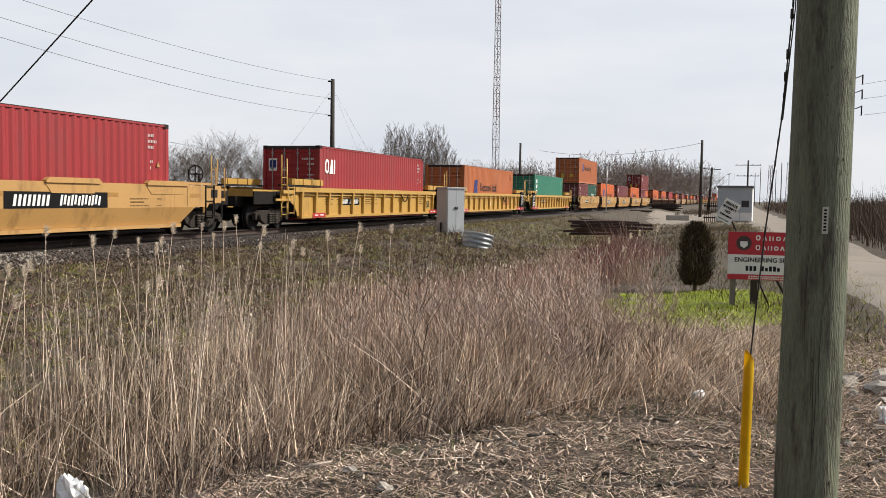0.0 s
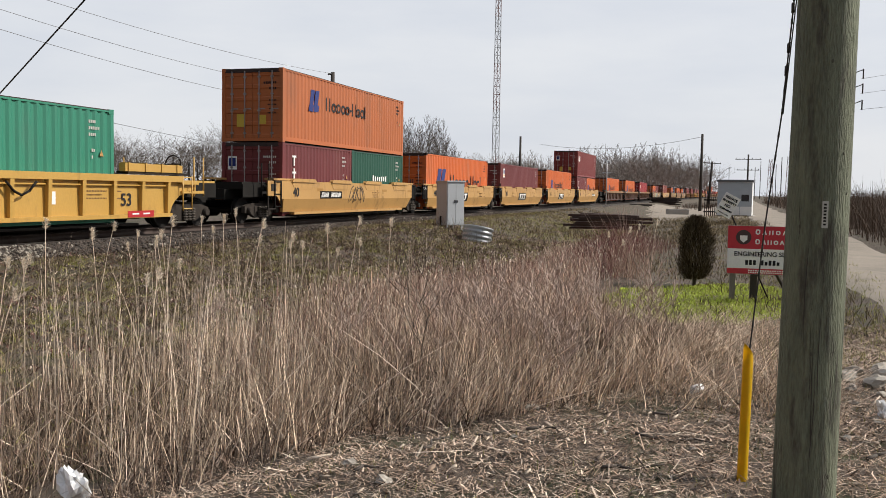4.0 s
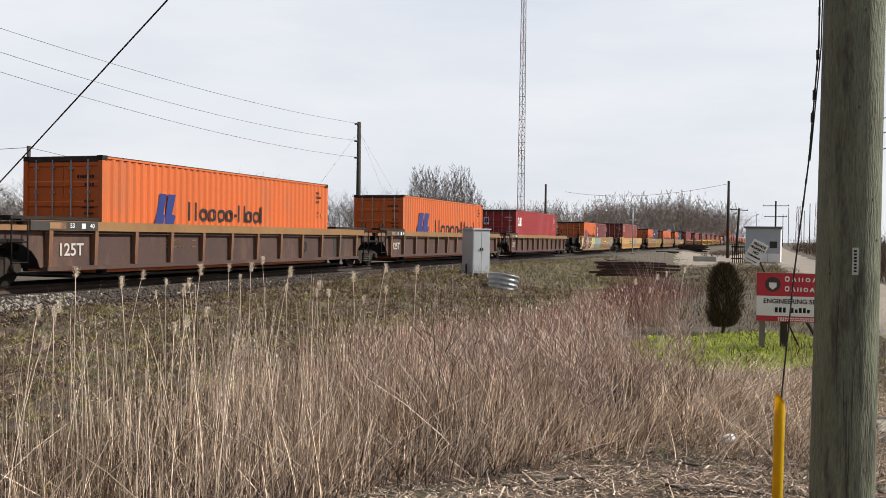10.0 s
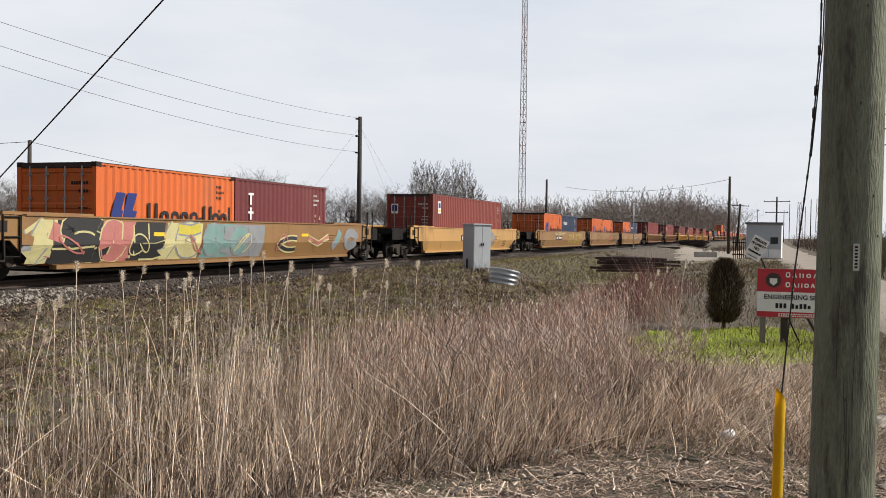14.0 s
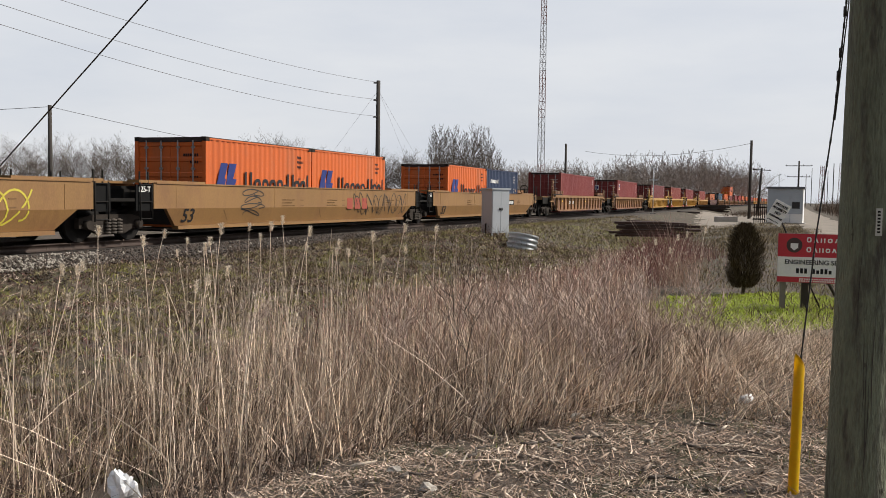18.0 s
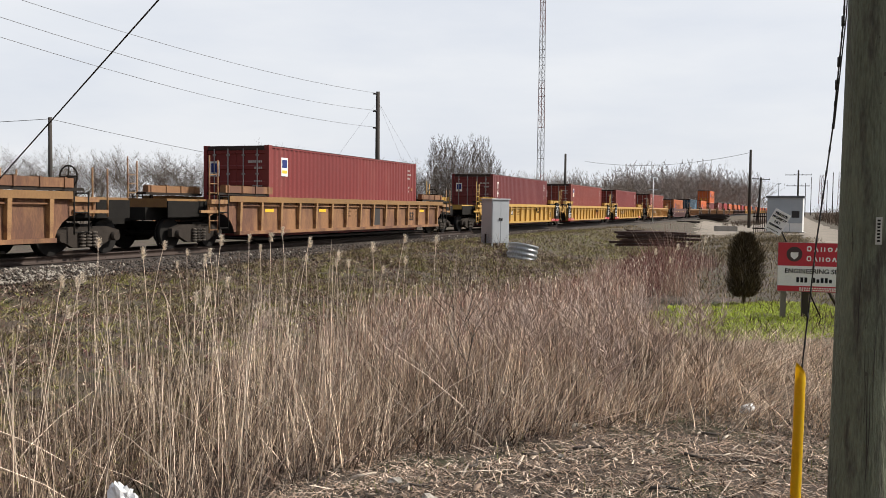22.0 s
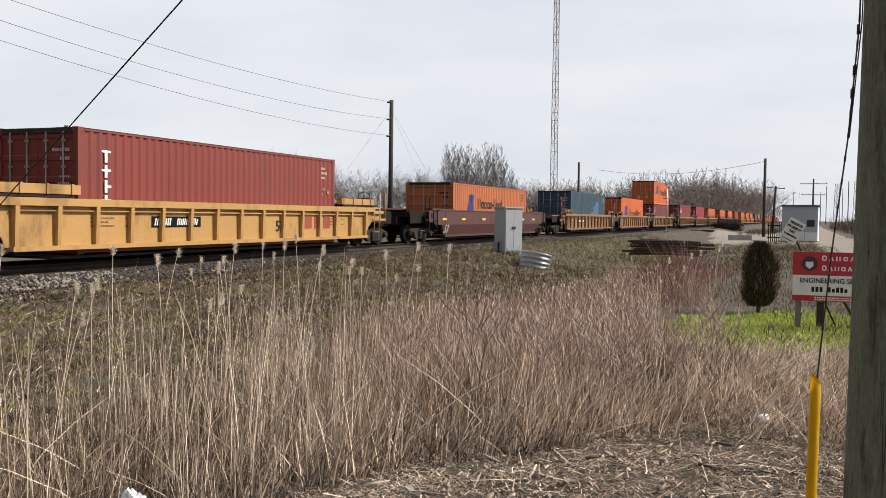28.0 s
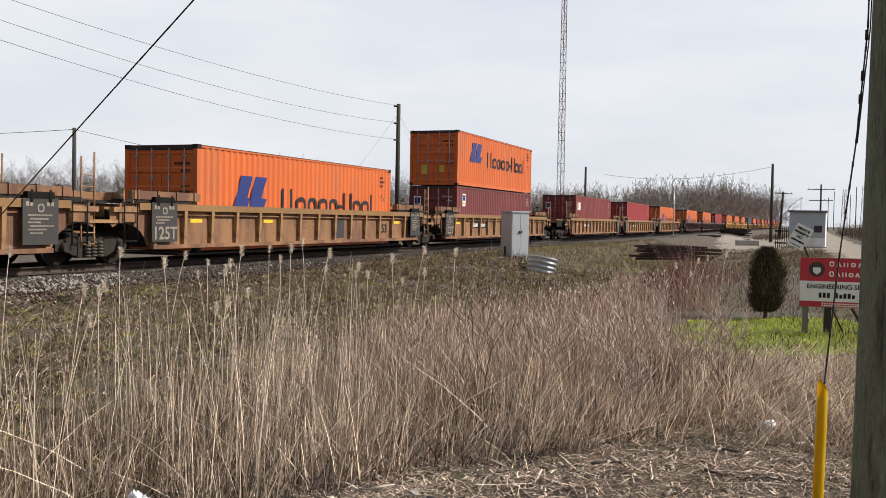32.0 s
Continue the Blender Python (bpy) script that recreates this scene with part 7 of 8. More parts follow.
for s1, d1, hgt in ((17.9, 14.35, 1.15), (18.1, 14.5, 1.2), (17.6, 14.0, 1.1), (18.4, 14.9, 1.3), (17.3, 14.3, 0.95)):
    plume_reed(s1, d1, hgt, 0.2)

# matted grass on the near bank
s, d = scatter(12000, 6.8, 12.6, 14.4, 17.2, 0.95)
keep = d > bed_edge(s) - 0.6
s, d = s[keep], d[keep]
stuff("matted_grass", s, d, 0.16 + 0.3 * rs.rand(len(s)), soft(len(s), 0.75) + np.array([0.35, -0.1]), 0.008, M["reed"], rs, "matted brown grass on the bank", "grass", 3, 0.6)

# grass of the railway bank
tufts("bank_tussocks", 3900, 20, 3, 34, 2.5, 11.5, 0.06, 0.2, 1.9, 0.10, 0.018, M["grass_dry"], "tufts of dry grass on the railway bank", "grass", None, 2)
tufts("bank_tussocks", 2000, 20, 3, 34, 2.6, 11.5, 0.05, 0.15, 1.8, 0.12, 0.018, M["grass_green"], "tufts of green grass on the railway bank", "grass", None, 2)
tufts("bank_weeds", 900, 8, 4, 34, 2.8, 10.5, 0.25, 0.8, 0.35, 0.1, 0.008, M["brush"], "dark dry weed stalks on the railway bank", "weeds", None, 3)
for mname, cnt, label in (("grass_dry", 70000, "short dry grass on the railway bank"), ("grass_green", 52000, "short green spring grass on the railway bank")):
    s, d = scatter(cnt, 2, 60, 2.4, 11.5, 1.0, 0.8 if mname == "grass_dry" else 1.9)
    near = 0.55 + 0.45 * ease(-s, -40, -12)
    stuff("bank_grass", s, d, 0.04 + 0.11 * rs.rand(len(s)) ** 1.5, soft(len(s), 1.3), 0.017 / near, M[mname], rs, label, "grass", 2)
# leaf litter and broken stalks matted over the bank
for mname, cnt, lw in (("brush", 70000, 0.018), ("dogwood", 26000, 0.015), ("straw", 24000, 0.012)):
    s, d = scatter(cnt, 5, 36, 2.2, 11.5, 1.0, 1.6)
    n = len(s)
    a = rs.rand(n) * 2 * np.pi
    reach = (0.02 + 0.12 * rs.rand(n) ** 2) / 0.03
    stuff("bank_litter", s, d, 0.03 * (1 + 1.5 * rs.rand(n)), np.stack([np.cos(a), np.sin(a)], -1) * reach[:, None], lw * (0.5 + rs.rand(n)), M[mname], rs, "dead leaves and broken stalks on the railway bank", "litter of leaves", 1, 0, 0.7, -0.01)
s, d = scatter(24000, 36, 75, 3.4, 17.5, 1.0, 0.5)
stuff("field_grass", s, d, 0.08 + 0.16 * rs.rand(len(s)), soft(len(s), 0.5), 0.03, M["grass_dry"], rs, "short dull grass by the crossing", "grass", 2)
s, d = scatter(30000, 12, 60, 13.6, 18.4, 1.0, 0.7)
stuff("field_grass", s, d, 0.06 + 0.14 * rs.rand(len(s)), soft(len(s), 0.5), 0.018, M["grass_dry"], rs, "short dull grass beside the road", "grass", 2)
s, d = scatter(9000, 9, 24, 16.8, 19.2, 1.0, 1.2)
stuff("verge_grass", s, d, 0.05 + 0.1 * rs.rand(len(s)), soft(len(s), 0.5), 0.011, M["grass_green"], rs, "green grass on the road verge", "grass", 2)

# bright lawn round the sign
s, d = scatter(60000, 11.6, 20, 14.0, 18.6)
e = ((s - 16.0) / 3.1) ** 2 + ((d - 16.1 - 0.12 * (s - 16)) / 1.95) ** 2 + 0.25 * lumps(s * 2, d * 2)
keep = e < 1
s, d = s[keep], d[keep]
stuff("lawn", s, d, 0.035 + 0.05 * rs.rand(len(s)), soft(len(s), 0.7), 0.014, M["lawn"], rs, "bright lime-green spring grass round the sign", "grass", 2)

# straw and chips over the near ground
for mname, cnt, lw, l0, l1, up in (("chaff", 120000, 0.009, 0.008, 0.06, 0.012), ("straw", 45000, 0.008, 0.01, 0.06, 0.014), ("brush", 12000, 0.010, 0.01, 0.06, 0.012), ("straw", 12000, 0.0045, 0.06, 0.3, 0.02), ("chaff", 26000, 0.006, 0.05, 0.3, 0.025), ("straw", 700, 0.012, 0.10, 0.45, 0.03), ("reed_dark", 16000, 0.008, 0.04, 0.16, 0.035)):
    s, d = scatter(int(cnt * 1.6), -3, 13, 12.0, 20.5, 0 if mname == "chaff" else 0.8)
    fade = ease(s, -5 + 2 * lumps(s, d), 1.5) * (1 - ease(d, 18.2, 21 + lumps(s, d))) * (1 - ease(s, 12, 14))
    keep = (d > bed_edge(s) - 1.0) & (rs.rand(len(s)) < fade)
    s, d = s[keep], d[keep]
    n = len(s)
    a = rs.rand(n) * 2 * np.pi
    reach = (l0 + (l1 - l0) * rs.rand(n) ** 2) / up
    stuff("straw_litter", s, d, up * (0.5 + 1.2 * rs.rand(n) ** 2), np.stack([np.cos(a), np.sin(a)], -1) * reach[:, None], lw * (0.6 + rs.rand(n)), M[mname], rs, "bleached broken straw lying over the soil", "straw", 1, 0, 0.7, -0.004)
# flat torn pieces of bark and stalk, tilted over one another
n = 1300
s, d = scatter(n, 2, 12, 13.2, 18.6)
keep = d > bed_edge(s) - 0.1
s, d = s[keep], d[keep]
n = len(s)
x, y = on_line_np(s, d)
mid = np.stack([x, y, ground_z(s, d) + 0.016 + 0.02 * rs.rand(n)], -1)
a, ln, wd = rs.rand(n) * 2 * np.pi, 0.02 + 0.075 * rs.rand(n) ** 2.5, 0.004 + 0.011 * rs.rand(n) ** 2
ex = np.stack([np.cos(a), np.sin(a), 0.5 * rs.randn(n) * 0.5], -1) * ln[:, None]
ey = np.stack([-np.sin(a), np.cos(a), 0.6 * rs.randn(n) * 0.5], -1) * wd[:, None]
ring = [(-1.0, -0.5), (-0.2, -1.0), (0.9, -0.7), (1.1, 0.2), (0.3, 0.9), (-0.8, 0.6)]
co = np.stack([mid + ex * (u * (0.8 + 0.4 * rs.rand(n)))[:, None] + ey * (v * (0.7 + 0.6 * rs.rand(n)))[:, None] for u, v in ring], 1)
low = co - np.array([0, 0, 0.003])
allc = np.concatenate([co, low], 1).reshape(-1, 3)
b = (np.arange(n) * 12)[:, None]
quads = np.concatenate([b + np.array([q]) for q in ([0, 1, 2, 3], [0, 3, 4, 5], [6, 7, 1, 0], [7, 8, 2, 1], [8, 9, 3, 2], [9, 10, 4, 3], [10, 11, 5, 4], [11, 6, 0, 5])], 0)
tagged(new("bark_chips", raw_mesh("bark_chips", allc, quads, M["chip"])), "pale torn chips of bark and stalk on the soil", "wood chips", kind="stuff")
s, d = scatter(2600, 1.5, 9, 13.4, 18, 1.0)
stuff("sprouts", s, d, 0.03 + 0.07 * rs.rand(len(s)), soft(len(s), 0.6), 0.007, M["grass_green"], rs, "small green sprouts on the soil", "grass", 1)


# ---------------------------------------------------------------- trees
def grow(rs, height, spread, levels, upright, width=0.02, stems=1):
    """Limbs and twigs of a bare tree as rows of start, end, start radius, end radius, level."""
    rows = []
    def branch(p, way, length, r, level):
        k = 3 if level < 2 else 2
        for i in range(k):
            way = (way + Vector(rs.randn(3)) * 0.13 + Vector((0, 0, upright * (0.10 + 0.05 * level)))).normalized()
            q = p + way * (length / k)
            r2 = r * (0.82 if level < 2 else 0.7)
            rows.append((p, q, r, r2, level))
            if level < levels:
                for _ in range(2 if level else 3):
                    if level == 0 and i == 0:
                        continue
                    a = rs.rand() * 6.283
                    side = Vector((math.cos(a), math.sin(a), 0.25 + 0.3 * rs.rand()))
                    nw = (way * (1 - spread) + side * spread).normalized()
                    branch(q, nw, length * rs.uniform(0.5, 0.72), r2 * 0.6, level + 1)
            p, r = q, r2
    for j in range(stems):
        o = Vector((rs.randn() * 0.3, rs.randn() * 0.3, 0)) if stems > 1 else Vector((0, 0, 0))
        lean = Vector((rs.randn() * 0.12, rs.randn() * 0.12, 1)).normalized()
        branch(o, lean, height * (0.62 if levels > 2 else 0.75) * rs.uniform(0.85, 1.1), width * height * (0.7 if stems > 1 else 1), 0)
    top = max(q.z for _, q, _, _, _ in rows)
    f = height / top
    return [(p * f, q * f, a, b, l) for p, q, a, b, l in rows]


def grow_tall(rs, height, width, reach, count, stems=1):
    """A straight-stemmed bare tree: a leader with rising side branches that carry finer twigs."""
    rows = []
    for j in range(stems):
        o = Vector((rs.randn() * 0.5, rs.randn() * 0.5, 0)) if stems > 1 else Vector((0, 0, 0))
        h = height * (1 if j == 0 else rs.uniform(0.7, 0.95))
        sway = Vector((rs.randn() * 0.05, rs.randn() * 0.05, 0))
        pts = [o + Vector((sway.x * h * u * u, sway.y * h * u * u, h * u)) for u in (k / 7 for k in range(8))]
        r = width * h
        for k in range(7):
            rows.append((pts[k], pts[k + 1], r * (1 - 0.13 * k), r * (1 - 0.13 * (k + 1)), 0))
        for i in range(count):
            u = 0.16 + 0.82 * (i + rs.rand()) / count
            k = min(6, int(u * 7))
            p = pts[k].lerp(pts[k + 1], u * 7 - k)
            a = rs.rand() * 6.283
            ln = h * reach * (1.15 - u) * rs.uniform(0.6, 1.2)
            way = Vector((math.cos(a), math.sin(a), rs.uniform(0.7, 1.7))).normalized()
            rr = r * 0.33 * (1.1 - u)
            for q in range(3):
                n = p + way * (ln / 3)
                rows.append((p, n, rr, rr * 0.7, 1 if q == 0 and u < 0.6 else 2))
                for _ in range(4):
                    b = rs.rand() * 6.283
                    tw = (way + Vector((math.cos(b), math.sin(b), 0.5)) * 0.7).normalized()
                    e = p.lerp(n, rs.rand())
                    m = e + tw * ln * rs.uniform(0.14, 0.3)
                    rows.append((e, m, rr * 0.4, rr * 0.25, 3))
                    for _ in range(2):
                        b = rs.rand() * 6.283
                        t2 = (tw + Vector((math.cos(b), math.sin(b), 0.4)) * 0.7).normalized()
                        rows.append((e.lerp(m, rs.rand()), m + t2 * ln * rs.uniform(0.06, 0.16), rr * 0.25, rr * 0.15, 3))
                p, rr = n, rr * 0.7
                way = (way + Vector((0, 0, 0.35))).normalized()
    return rows


def limbs_arrays(rows, rs, thin):
    """Points and quads: four-sided limbs for thick rows, flat strips for thin ones."""
    co, qu = [], []
    for p, q, a, b, level in rows:
        z = (q - p).normalized()
        x = z.orthogonal().normalized()
        y = z.cross(x)
        n = len(co)
        if level < 2:
            for c, r in ((p, a), (q, b)):
                for u, v in ((1, 0), (0, 1), (-1, 0), (0, -1)):
                    co.append(c + x * (u * r) + y * (v * r))
            qu += [(n + i, n + (i + 1) % 4, n + 4 + (i + 1) % 4, n + 4 + i) for i in range(4)]
        else:
            t = rs.rand() * 3.14
            w = (x * math.cos(t) + y * math.sin(t))
            r0, r1 = max(a, thin), max(b, thin * 0.6)
            co += [p - w * r0, p + w * r0, q + w * r1, q - w * r1]
            qu.append((n, n + 1, n + 2, n + 3))
    return np.array([c[:] for c in co]), np.array(qu)


def tree_template(seed, height, spread, levels, upright, width, stems, thin, bark, label, name="bare_tree"):
    r = np.random.RandomState(seed)
    rows = grow(r, height, spread, levels, upright, width, stems) if levels > 3 else grow_tall(r, height, width, spread, levels * 12, stems)
    root = new(name)
    for nm, lo, hi, m in (("trunk", 0, 1, bark), ("crown", 1, 9, M["twig"])):
        co, qu = limbs_arrays([w for w in rows if lo <= w[4] < hi], r, thin)
        ob = new(nm, raw_mesh(nm, co, qu, m))
        ob.parent = root
    return tagged(root, label, "tree", "trees behind the track"), rows


TEMPL = [tree_template(20 + i, 8.3, 0.62, 4, 0.35, 0.015, 1 + i % 2, 0.0085, M["bark"], "bare grey-brown spreading tree in early spring")[0] for i in range(4)]
SLIM = [tree_template(40 + i, 9.9, 0.30, 3, 0.9, 0.0055, 1, 0.007, M["bark_pale"], "slender bare pale-barked tree in a stand")[0] for i in range(4)]
used = set()


def plant(templates, i, x, y, scale):
    t = templates[i % len(templates)]
    m = pose(x, y, -0.85, 0, 0, rs.rand() * 360)
    if t.name not in used:
        used.add(t.name)
        ob = t
        ob.matrix_basis = m
    else:
        ob = copy_thing(t, m)
    ob.scale = (scale, scale, scale)
    return ob


k = 0
for px in np.arange(-175, 470, 15):
    dep = rs.uniform(88, 118)
    plant(TEMPL, k, (px + rs.uniform(-8, 8) - 784) / 1602 * dep, dep, rs.uniform(0.82, 1.16) * dep / 103)
    k += 1
for px in np.arange(470, 700, 11):
    dep = rs.uniform(95, 125)
    plant(TEMPL, k, (px + rs.uniform(-8, 8) - 784) / 1602 * dep, dep, rs.uniform(0.7, 0.98) * dep / 103)
    k += 1
for i in range(52):
    px = 680 + 150 * (i + rs.rand()) / 52
    dep = rs.uniform(98, 112)
    plant(SLIM, i, (px - 784) / 1602 * dep, dep, rs.uniform(0.85, 1.06) * (1 if px < 775 else 1 - (px - 775) / 110) * dep / 105)

# far woods as one mass of bare trees
far_rows = [limbs_arrays(grow(np.random.RandomState(60 + i), 10.5, 0.5, 3, 0.55, 0.009, 1 + i % 2) if i % 2 == 0 else grow_tall(np.random.RandomState(60 + i), 11.0, 0.006, 0.36, 10, 1), np.random.RandomState(i), 0.012) for i in range(6)]
co_all, qu_all, base = [], [], 0
for i in range(520):
    if i < 380:
        px, dep = 800 + 450 * rs.rand(), rs.uniform(175, 235)
        sc = np.interp(px, [800, 900, 1000, 1060, 1110, 1170, 1200, 1250], [0.88, 0.92, 0.98, 1.10, 1.06, 1.12, 0.9, 0.8]) * dep / 205
    elif i < 460:
        px, dep = -220 + 1040 * rs.rand(), rs.uniform(150, 190)
        sc = 0.5 * dep / 150
    else:
        px, dep = 1170 + 110 * rs.rand(), rs.uniform(240, 330)
        sc = np.interp(px, [1170, 1230, 1280], [0.85, 0.6, 0.35]) * dep / 240
    behind = np.interp(px, [1090, 1114, 1161, 1191, 1211, 1238, 1256, 1275], [130, 148, 195, 243, 290, 385, 480, 620]) + 18 + 25 * rs.rand()
    if px > 1090 and dep < behind:
        sc, dep = sc * behind / dep, behind
    co, qu = far_rows[i % 6]
    a = rs.rand() * 6.28
    rot = np.array([[math.cos(a), -math.sin(a), 0], [math.sin(a), math.cos(a), 0], [0, 0, 1]])
    sc *= rs.uniform(0.85, 1.12)
    c = co @ rot.T * np.array([sc * 1.15, sc * 1.15, sc]) + np.array([(px - 784) / 1602 * dep, dep, -0.9])
    co_all.append(c)
    qu4 = qu
    qu_all.append(qu4 + base)
    base += len(c)
tagged(new("far_woods", raw_mesh("far_woods", np.concatenate(co_all), np.concatenate(qu_all), M["far_twig"])), "bare grey-brown woods beyond the railway, haze in their colour", "woods", kind="stuff")


def thicket(name, n, s0, s1, d0, d1, h, w, material, label, side=0.3):
    s, d = scatter(n, s0, s1, d0, d1, 0.9, 0.4)
    stuff(name, s, d, h * (0.45 + 0.6 * rs.rand(len(s))) * (0.85 + 0.2 * lumps(s * 0.5, d * 0.6)), soft(len(s), side), w, material, rs, label, "shrubs", 3, 0.4)


thicket("thicket", 14000, 30, 95, 21.2, 30, 2.7, 0.026, M["brush"], "brown bare thicket beside the road")
thicket("thicket", 9000, 95, 220, 21.8, 45, 2.8, 0.06, M["brush"], "brown bare thicket beside the road")
thicket("thicket", 1100, 118, 165, 9.0, 13.5, 1.0, 0.04, M["brush"], "brown bare shrubs by the old stacks")
thicket("undergrowth", 9000, 60, 190, -60, -14, 2.0, 0.03, M["twig"], "brown bare undergrowth along the far side of the track")


# the young bare shrub that stands out of the reeds
def sapling(x, y, z, h, seed, material):
    rows = grow(np.random.RandomState(seed), h, 0.5, 2 if seed == 5 else 3, 0.25, 0.0065, 1)
    root = new("bare_shrub")
    root.location = (x, y, z)
    for nm, lo, hi in (("stem", 0, 1), ("crown", 1, 9)):
        co, qu = limbs_arrays([w for w in rows if lo <= w[4] < hi], np.random.RandomState(seed), 0.0030)
        ob = new(nm, raw_mesh(nm, co, qu, material))
        ob.parent = root
    return tagged(root, "young bare brown shrub among the reeds", "shrub", "bare shrubs")


for x, y, h, seed in ((-0.20, 8.0, 1.5, 5), (0.35, 7.6, 1.2, 6), (-1.2, 9.2, 1.3, 7), (1.1, 8.4, 1.1, 8), (-3.0, 11.5, 1.4, 9), (2.6, 11.0, 1.2, 10), (0.75, 7.2, 1.0, 11), (1.0, 7.6, 1.05, 12), (1.35, 7.9, 1.0, 13), (0.6, 8.3, 1.1, 14), (1.7, 9.2, 0.95, 15), (0.2, 8.9, 1.15, 16), (1.2, 9.9, 1.1, 17), (0.85, 6.7, 0.8, 18), (2.1, 8.9, 0.9, 19), (1.9, 10.5, 1.0, 20), (0.0, 10.2, 1.1, 21), (2.4, 9.8, 0.9, 22)):
    s0, d0 = to_line(x, y)
    sapling(x, y, float(ground_z(s0, d0)) - 0.04, h, seed, M["bark"] if seed == 5 else M["sapling"])


# ---------------------------------------------------------------- stones and litter
M["pale_stone"] = mat("pale_limestone", (0.36, 0.325, 0.275), 0.9, var=0.2, scale=6, fine=40, bump=0.4, obrand=0.2)
M["rubble"] = mat("dark_brown_rubble", (0.05, 0.036, 0.027), 0.9, var=0.3, scale=6, fine=40, bump=0.4, island=0.6)
M["white_plastic"] = mat("white_plastic", (0.8, 0.8, 0.8), 0.4, var=0.04, bump=0.02)


def rock(x, y, size, seed, name="stone", label="pale broken stone on the ground", material=None, flat=0.7):
    r = np.random.RandomState(seed)
    bm = bmesh.new()
    bmesh.ops.create_icosphere(bm, subdivisions=2, radius=1)
    off = Vector(r.rand(3) * 20)
    for v in bm.verts:
        k = 0.85 + 0.55 * noise.noise(v.co * 1.3 + off) + 0.22 * noise.noise(v.co * 3.4 + off)
        v.co = Vector((v.co.x * k * 1.15, v.co.y * k * 0.9, v.co.z * k * flat)) * size
    me = mesh_of(bm, name, material or M["pale_stone"])
    s0, d0 = to_line(x, y)
    ob = tagged(new(name, me), label, "stone", "stones by the road")
    ob.matrix_basis = pose(x, y, float(ground_z(s0, d0)) + size * flat * 0.45, 0, 0, r.rand() * 360)
    return ob


for i, (x, y, r) in enumerate(((3.5, 7.75, 0.10), (3.7, 7.6, 0.12), (3.95, 7.85, 0.14), (3.62, 7.95, 0.09), (3.86, 7.5, 0.11), (4.15, 7.7, 0.12), (3.4, 7.4, 0.06), (3.75, 8.15, 0.10), (4.05, 8.2, 0.12), (4.3, 8.0, 0.14), (3.55, 7.2, 0.05), (3.2, 6.9, 0.04), (0.70, 6.75, 0.055), (-0.31, 5.1, 0.055), (-0.55, 5.5, 0.045), (2.5, 6.4, 0.03), (1.1, 6.0, 0.03), (1.6, 5.6, 0.025), (2.7, 5.9, 0.03), (0.5, 5.9, 0.025), (3.1, 6.3, 0.04), (2.9, 7.3, 0.035))):
    rock(x, y, r, 100 + i)

# dark broken branches on the litter
for i, (x, y, ln, a) in enumerate(((0.25, 6.0, 0.45, 0.2), (0.6, 6.1, 0.35, -0.1), (-0.5, 5.3, 0.3, 0.5), (0.95, 5.2, 0.4, 0.15), (1.3, 5.9, 0.5, -0.3), (1.55, 6.5, 0.55, 0.45), (-0.1, 5.7, 0.35, 1.1), (2.6, 5.4, 0.4, 0.3))):
    bm = bmesh.new()
    p = Vector((0, 0, 0))
    for k in range(4):
        q = p + Vector((ln / 4 * math.cos(0.25 * math.sin(3 * k + i)), ln / 4 * math.sin(0.5 * math.sin(2 * k + i)), 0.012 * math.sin(k * 2 + i)))
        tube(bm, p, q, 0.012 - 0.002 * k, 0.010 - 0.002 * k, seg=6)
        p = q
    s0, d0 = to_line(x, y)
    ob = tagged(new("broken_branch", mesh_of(bm, "broken_branch", M["bark"])), "dark broken branch lying on the straw", "branch", "branches on the ground")
    ob.matrix_basis = pose(x, y, float(ground_z(s0, d0)) + 0.022, 0, 0, math.degrees(a))

can = new("drink_can")
can.matrix_basis = pose(2.05, 7.15, float(ground_z(*to_line(2.05, 7.15))) + 0.045, 0, 84, 35)
bm = bmesh.new()
tube(bm, (0, 0, -0.055), (0, 0, 0.055), 0.033, seg=16)
tube(bm, (0, 0, 0.055), (0, 0, 0.063), 0.033, 0.026, seg=16)
part("body", bm, M["white_plastic"], can)
tagged(can, "white drink can lying on the straw", "litter")


def bag(x, y, size, seed):
    r = np.random.RandomState(seed)
    bm = bmesh.new()
    bmesh.ops.create_icosphere(bm, subdivisions=3, radius=1)
    off = Vector(r.rand(3) * 20)
    for v in bm.verts:
        k = 1 + 0.9 * noise.noise(v.co * 1.9 + off) + 0.28 * noise.noise(v.co * 4.5 + off)
        v.co = Vector((v.co.x * k * 0.8, v.co.y * k * 0.6, v.co.z * k * 1.25 + 0.5 * abs(v.co.x) * k)) * size
    s0, d0 = to_line(x, y)
    ob = tagged(new("plastic_bag", mesh_of(bm, "plastic_bag", M["white_plastic"])), "crumpled white plastic bag at the reeds' edge", "litter")
    ob.location = (x, y, float(ground_z(s0, d0)) + size * 0.9)
    return ob


bag(-2.5, 6.1, 0.105, 3)
bag(3.2, 6.45, 0.05, 5)

for i in range(14):
    rr = np.random.RandomState(300 + i)
    rock(0.75 + 0.9 * rr.rand(), 33.2 + 1.4 * rr.rand(), 0.09 + 0.1 * rr.rand(), 300 + i, label="grey rubble stone beside the culvert", material=M["ballast"])

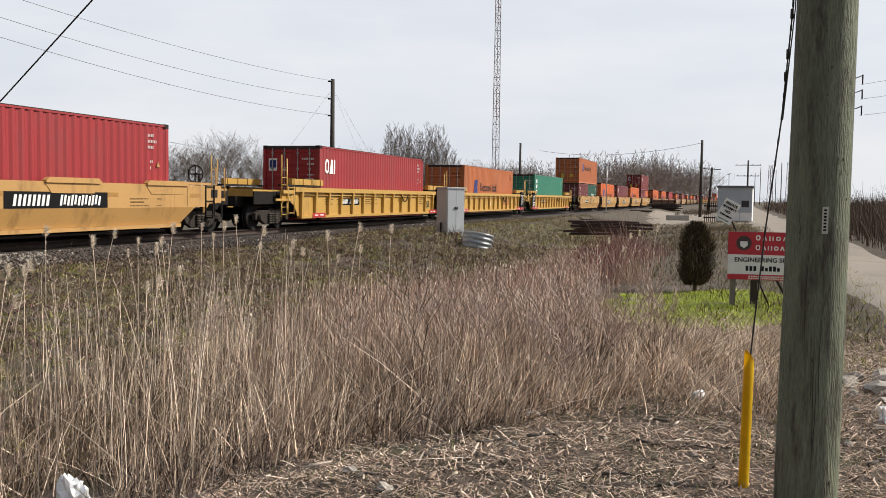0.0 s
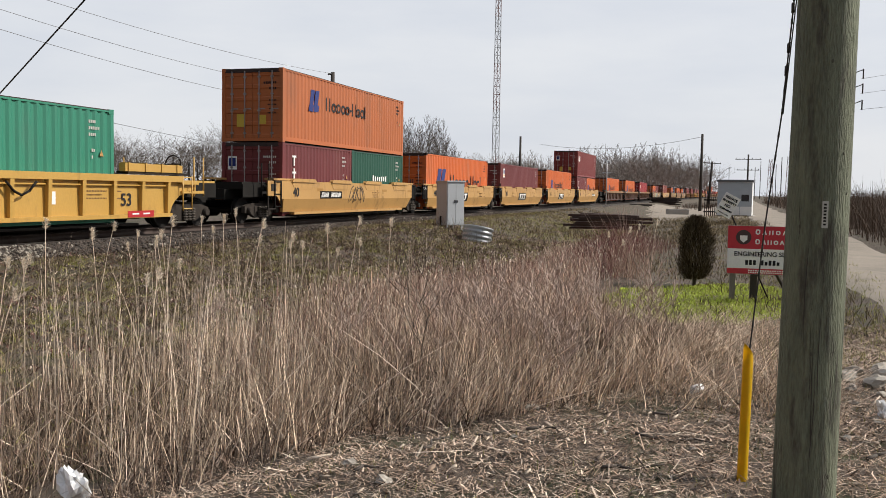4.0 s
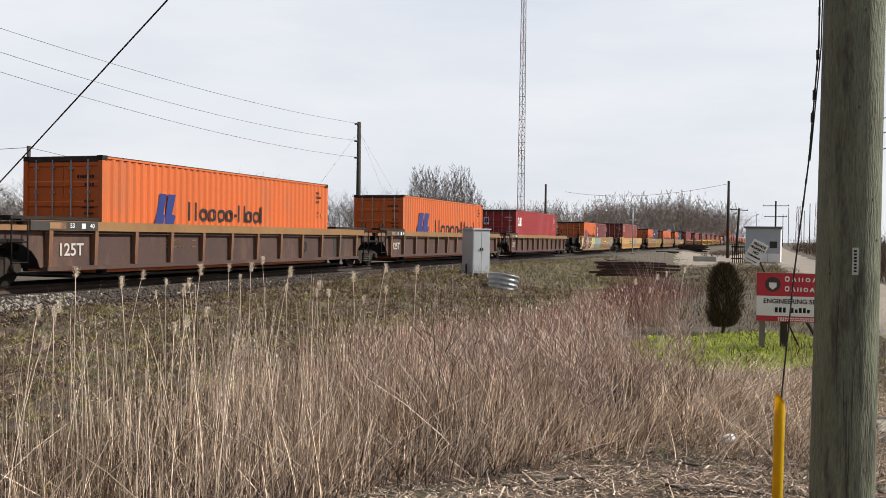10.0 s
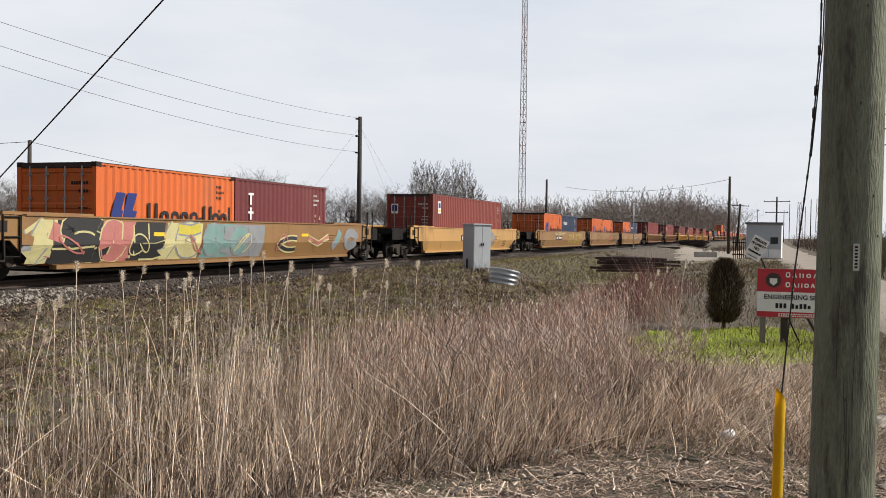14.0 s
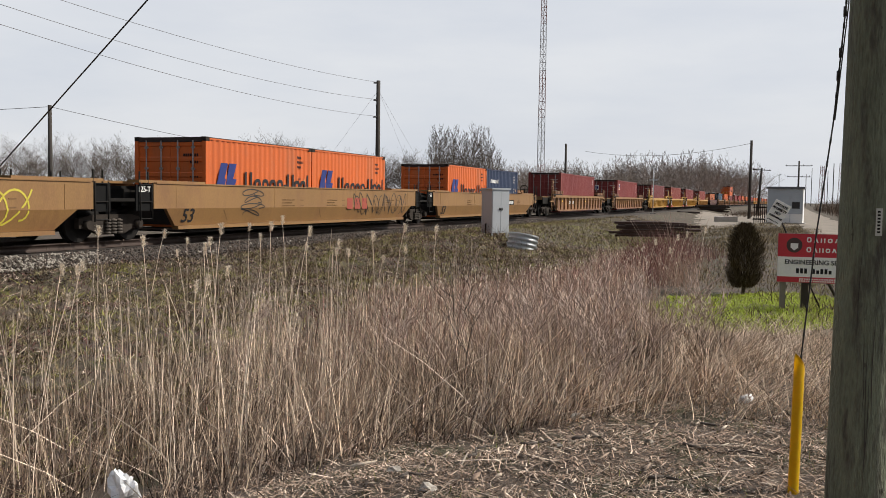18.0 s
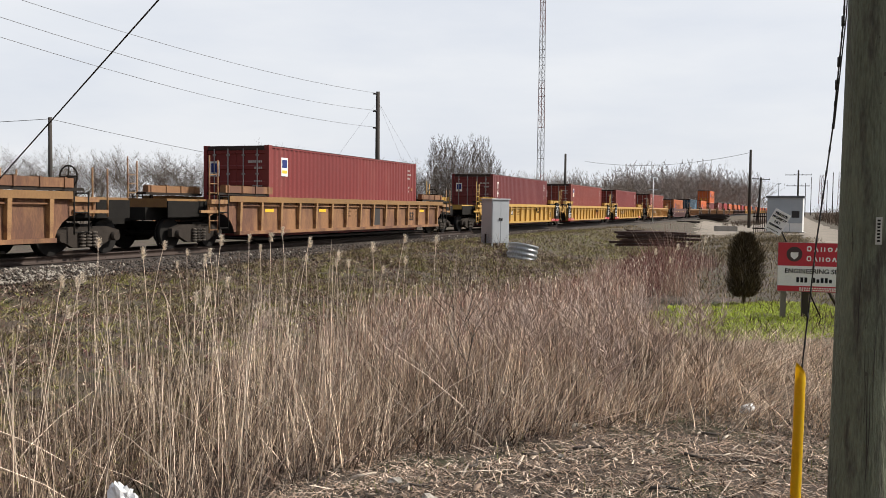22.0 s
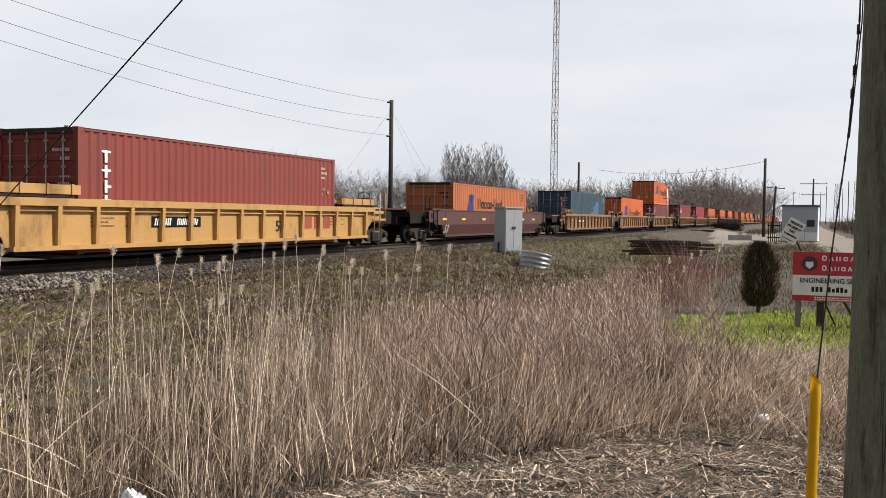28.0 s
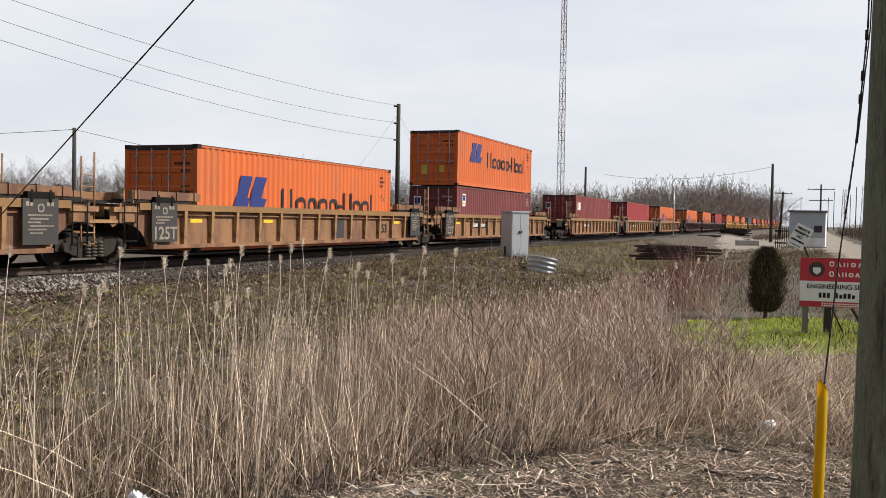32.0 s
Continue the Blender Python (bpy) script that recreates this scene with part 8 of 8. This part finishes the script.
# loose ballast stones on the shoulder, and larger chips of the yard
rb = np.random.RandomState(5)
n = 15000
s = 4 + 60 * rb.rand(n) ** 1.6
d = 1.35 + 1.15 * rb.rand(n) ** 1.2
x, y = on_line_np(s, d)
z = ground_z(s, d) + 0.045
oct_v = np.array([(1, 0, 0), (0, 1, 0), (-1, 0, 0), (0, -1, 0), (0, 0, 1), (0, 0, -1)], float)
oct_f = np.array([(0, 1, 4), (1, 2, 4), (2, 3, 4), (3, 0, 4), (1, 0, 5), (2, 1, 5), (3, 2, 5), (0, 3, 5)])
size = (0.022 + 0.03 * rb.rand(n))[:, None, None] * (0.6 + 0.8 * rb.rand(n, 6, 1))
a = rb.rand(n) * 6.28
ca, sa = np.cos(a)[:, None], np.sin(a)[:, None]
v = oct_v[None] * size
vx, vy = v[..., 0] * ca - v[..., 1] * sa, v[..., 0] * sa + v[..., 1] * ca
co = np.stack([vx + x[:, None], vy + y[:, None], v[..., 2] * 0.8 + z[:, None]], -1)
tri = (oct_f[None] + (np.arange(n) * 6)[:, None, None]).reshape(-1, 3)
tagged(new("ballast_stones", raw_mesh("ballast_stones", co.reshape(-1, 3), tri, M["ballast"])), "loose grey crushed stones on the track shoulder", "ballast", kind="stuff")

# paler fresh stones near by, dark rubble farther down the bank
def loose(name, n, s0, s1, d0, d1, r0, r1, material, label):
    s, d = s0 + (s1 - s0) * rb.rand(n), d0 + (d1 - d0) * rb.rand(n)
    keep = 0.45 + 0.6 * lumps(s * 1.3, d * 2) > rb.rand(n)
    s, d = s[keep], d[keep]
    k = len(s)
    x, y = on_line_np(s, d)
    z = ground_z(s, d) + 0.03 + 0.04 * (d < 2.5)
    v = oct_v[None] * ((r0 + (r1 - r0) * rb.rand(k) ** 2)[:, None, None] * (0.6 + 0.8 * rb.rand(k, 6, 1)))
    a = rb.rand(k) * 6.28
    ca, sa = np.cos(a)[:, None], np.sin(a)[:, None]
    co = np.stack([v[..., 0] * ca - v[..., 1] * sa + x[:, None], v[..., 0] * sa + v[..., 1] * ca + y[:, None], v[..., 2] * 0.8 + z[:, None]], -1)
    t = (oct_f[None] + (np.arange(k) * 6)[:, None, None]).reshape(-1, 3)
    tagged(new(name, raw_mesh(name, co.reshape(-1, 3), t, material)), label, "ballast", kind="stuff")


loose("pale_stones", 1500, 11, 16.6, 1.5, 2.5, 0.014, 0.05, M["pale_stone"], "pale fresh crushed stones on the track shoulder")
loose("pale_stones", 350, 16, 60, 1.4, 2.5, 0.02, 0.055, M["pale_stone"], "pale fresh crushed stones on the track shoulder")
loose("dark_rubble", 9000, 10, 60, 1.7, 3.4, 0.012, 0.05, M["rubble"], "dark brown rubble on the railway bank")

# distant power line posts and pylons
for i, (u, dep, top) in enumerate(((0.360, 330, 13), (0.372, 300, 14), (0.349, 420, 17), (0.380, 360, 15), (0.366, 400, 15), (0.343, 380, 13))):
    if i in (0, 3):
        lattice_tower(u * dep, dep, -0.6, top + 3, 2.2, 1.2, "power_pylon", "distant grey lattice power pylon", 2.5, 0.09)
    else:
        old_pole(u * dep, dep, top, 0.15, (), label="distant grey power line pole")
# transmission pole beyond the near pole, its arms reaching out beside it
root = old_pole(26.6, 60.0, 10.3, 0.16, (), label="wooden power pole with short insulator arms by the road")
for z in (9.25, 8.3, 7.25):
    bm = bmesh.new()
    tube(bm, (0.1, -0.1, z), (0.75, -0.1, z + 0.25), 0.03, seg=6)
    tube(bm, (0.75, -0.1, z - 0.35), (0.75, -0.1, z + 0.3), 0.045, seg=6)
    part("insulator_arm", bm, M["dark_steel"], root)
    strand("overhead_wire", sag((27.3, 60.0, z - 0.3), (31.5, 16.0, z + 0.6), 0.6), 0.010, M["wire"], 4, "thin grey overhead wire strung between poles", "wire", "overhead wires")
# dark steel rack between the hut and the old poles
rack = new("steel_rack")
rack.matrix_basis = facing(20.7, 70.0, -0.45)
for i in range(7):
    boxes("upright", M["dark_steel"], rack, (-0.45 + 0.15 * i - 0.03, -0.45 + 0.15 * i + 0.03, -0.04, 0.04, 0, 1.5))
boxes("cross_rail", M["dark_steel"], rack, (-0.55, 0.55, 0.041, 0.09, 0.3, 0.4))
boxes("cross_rail", M["dark_steel"], rack, (-0.55, 0.55, 0.041, 0.09, 1.2, 1.3))
tagged(rack, "dark rusty steel rack standing beside the hut", "rack")


motions()
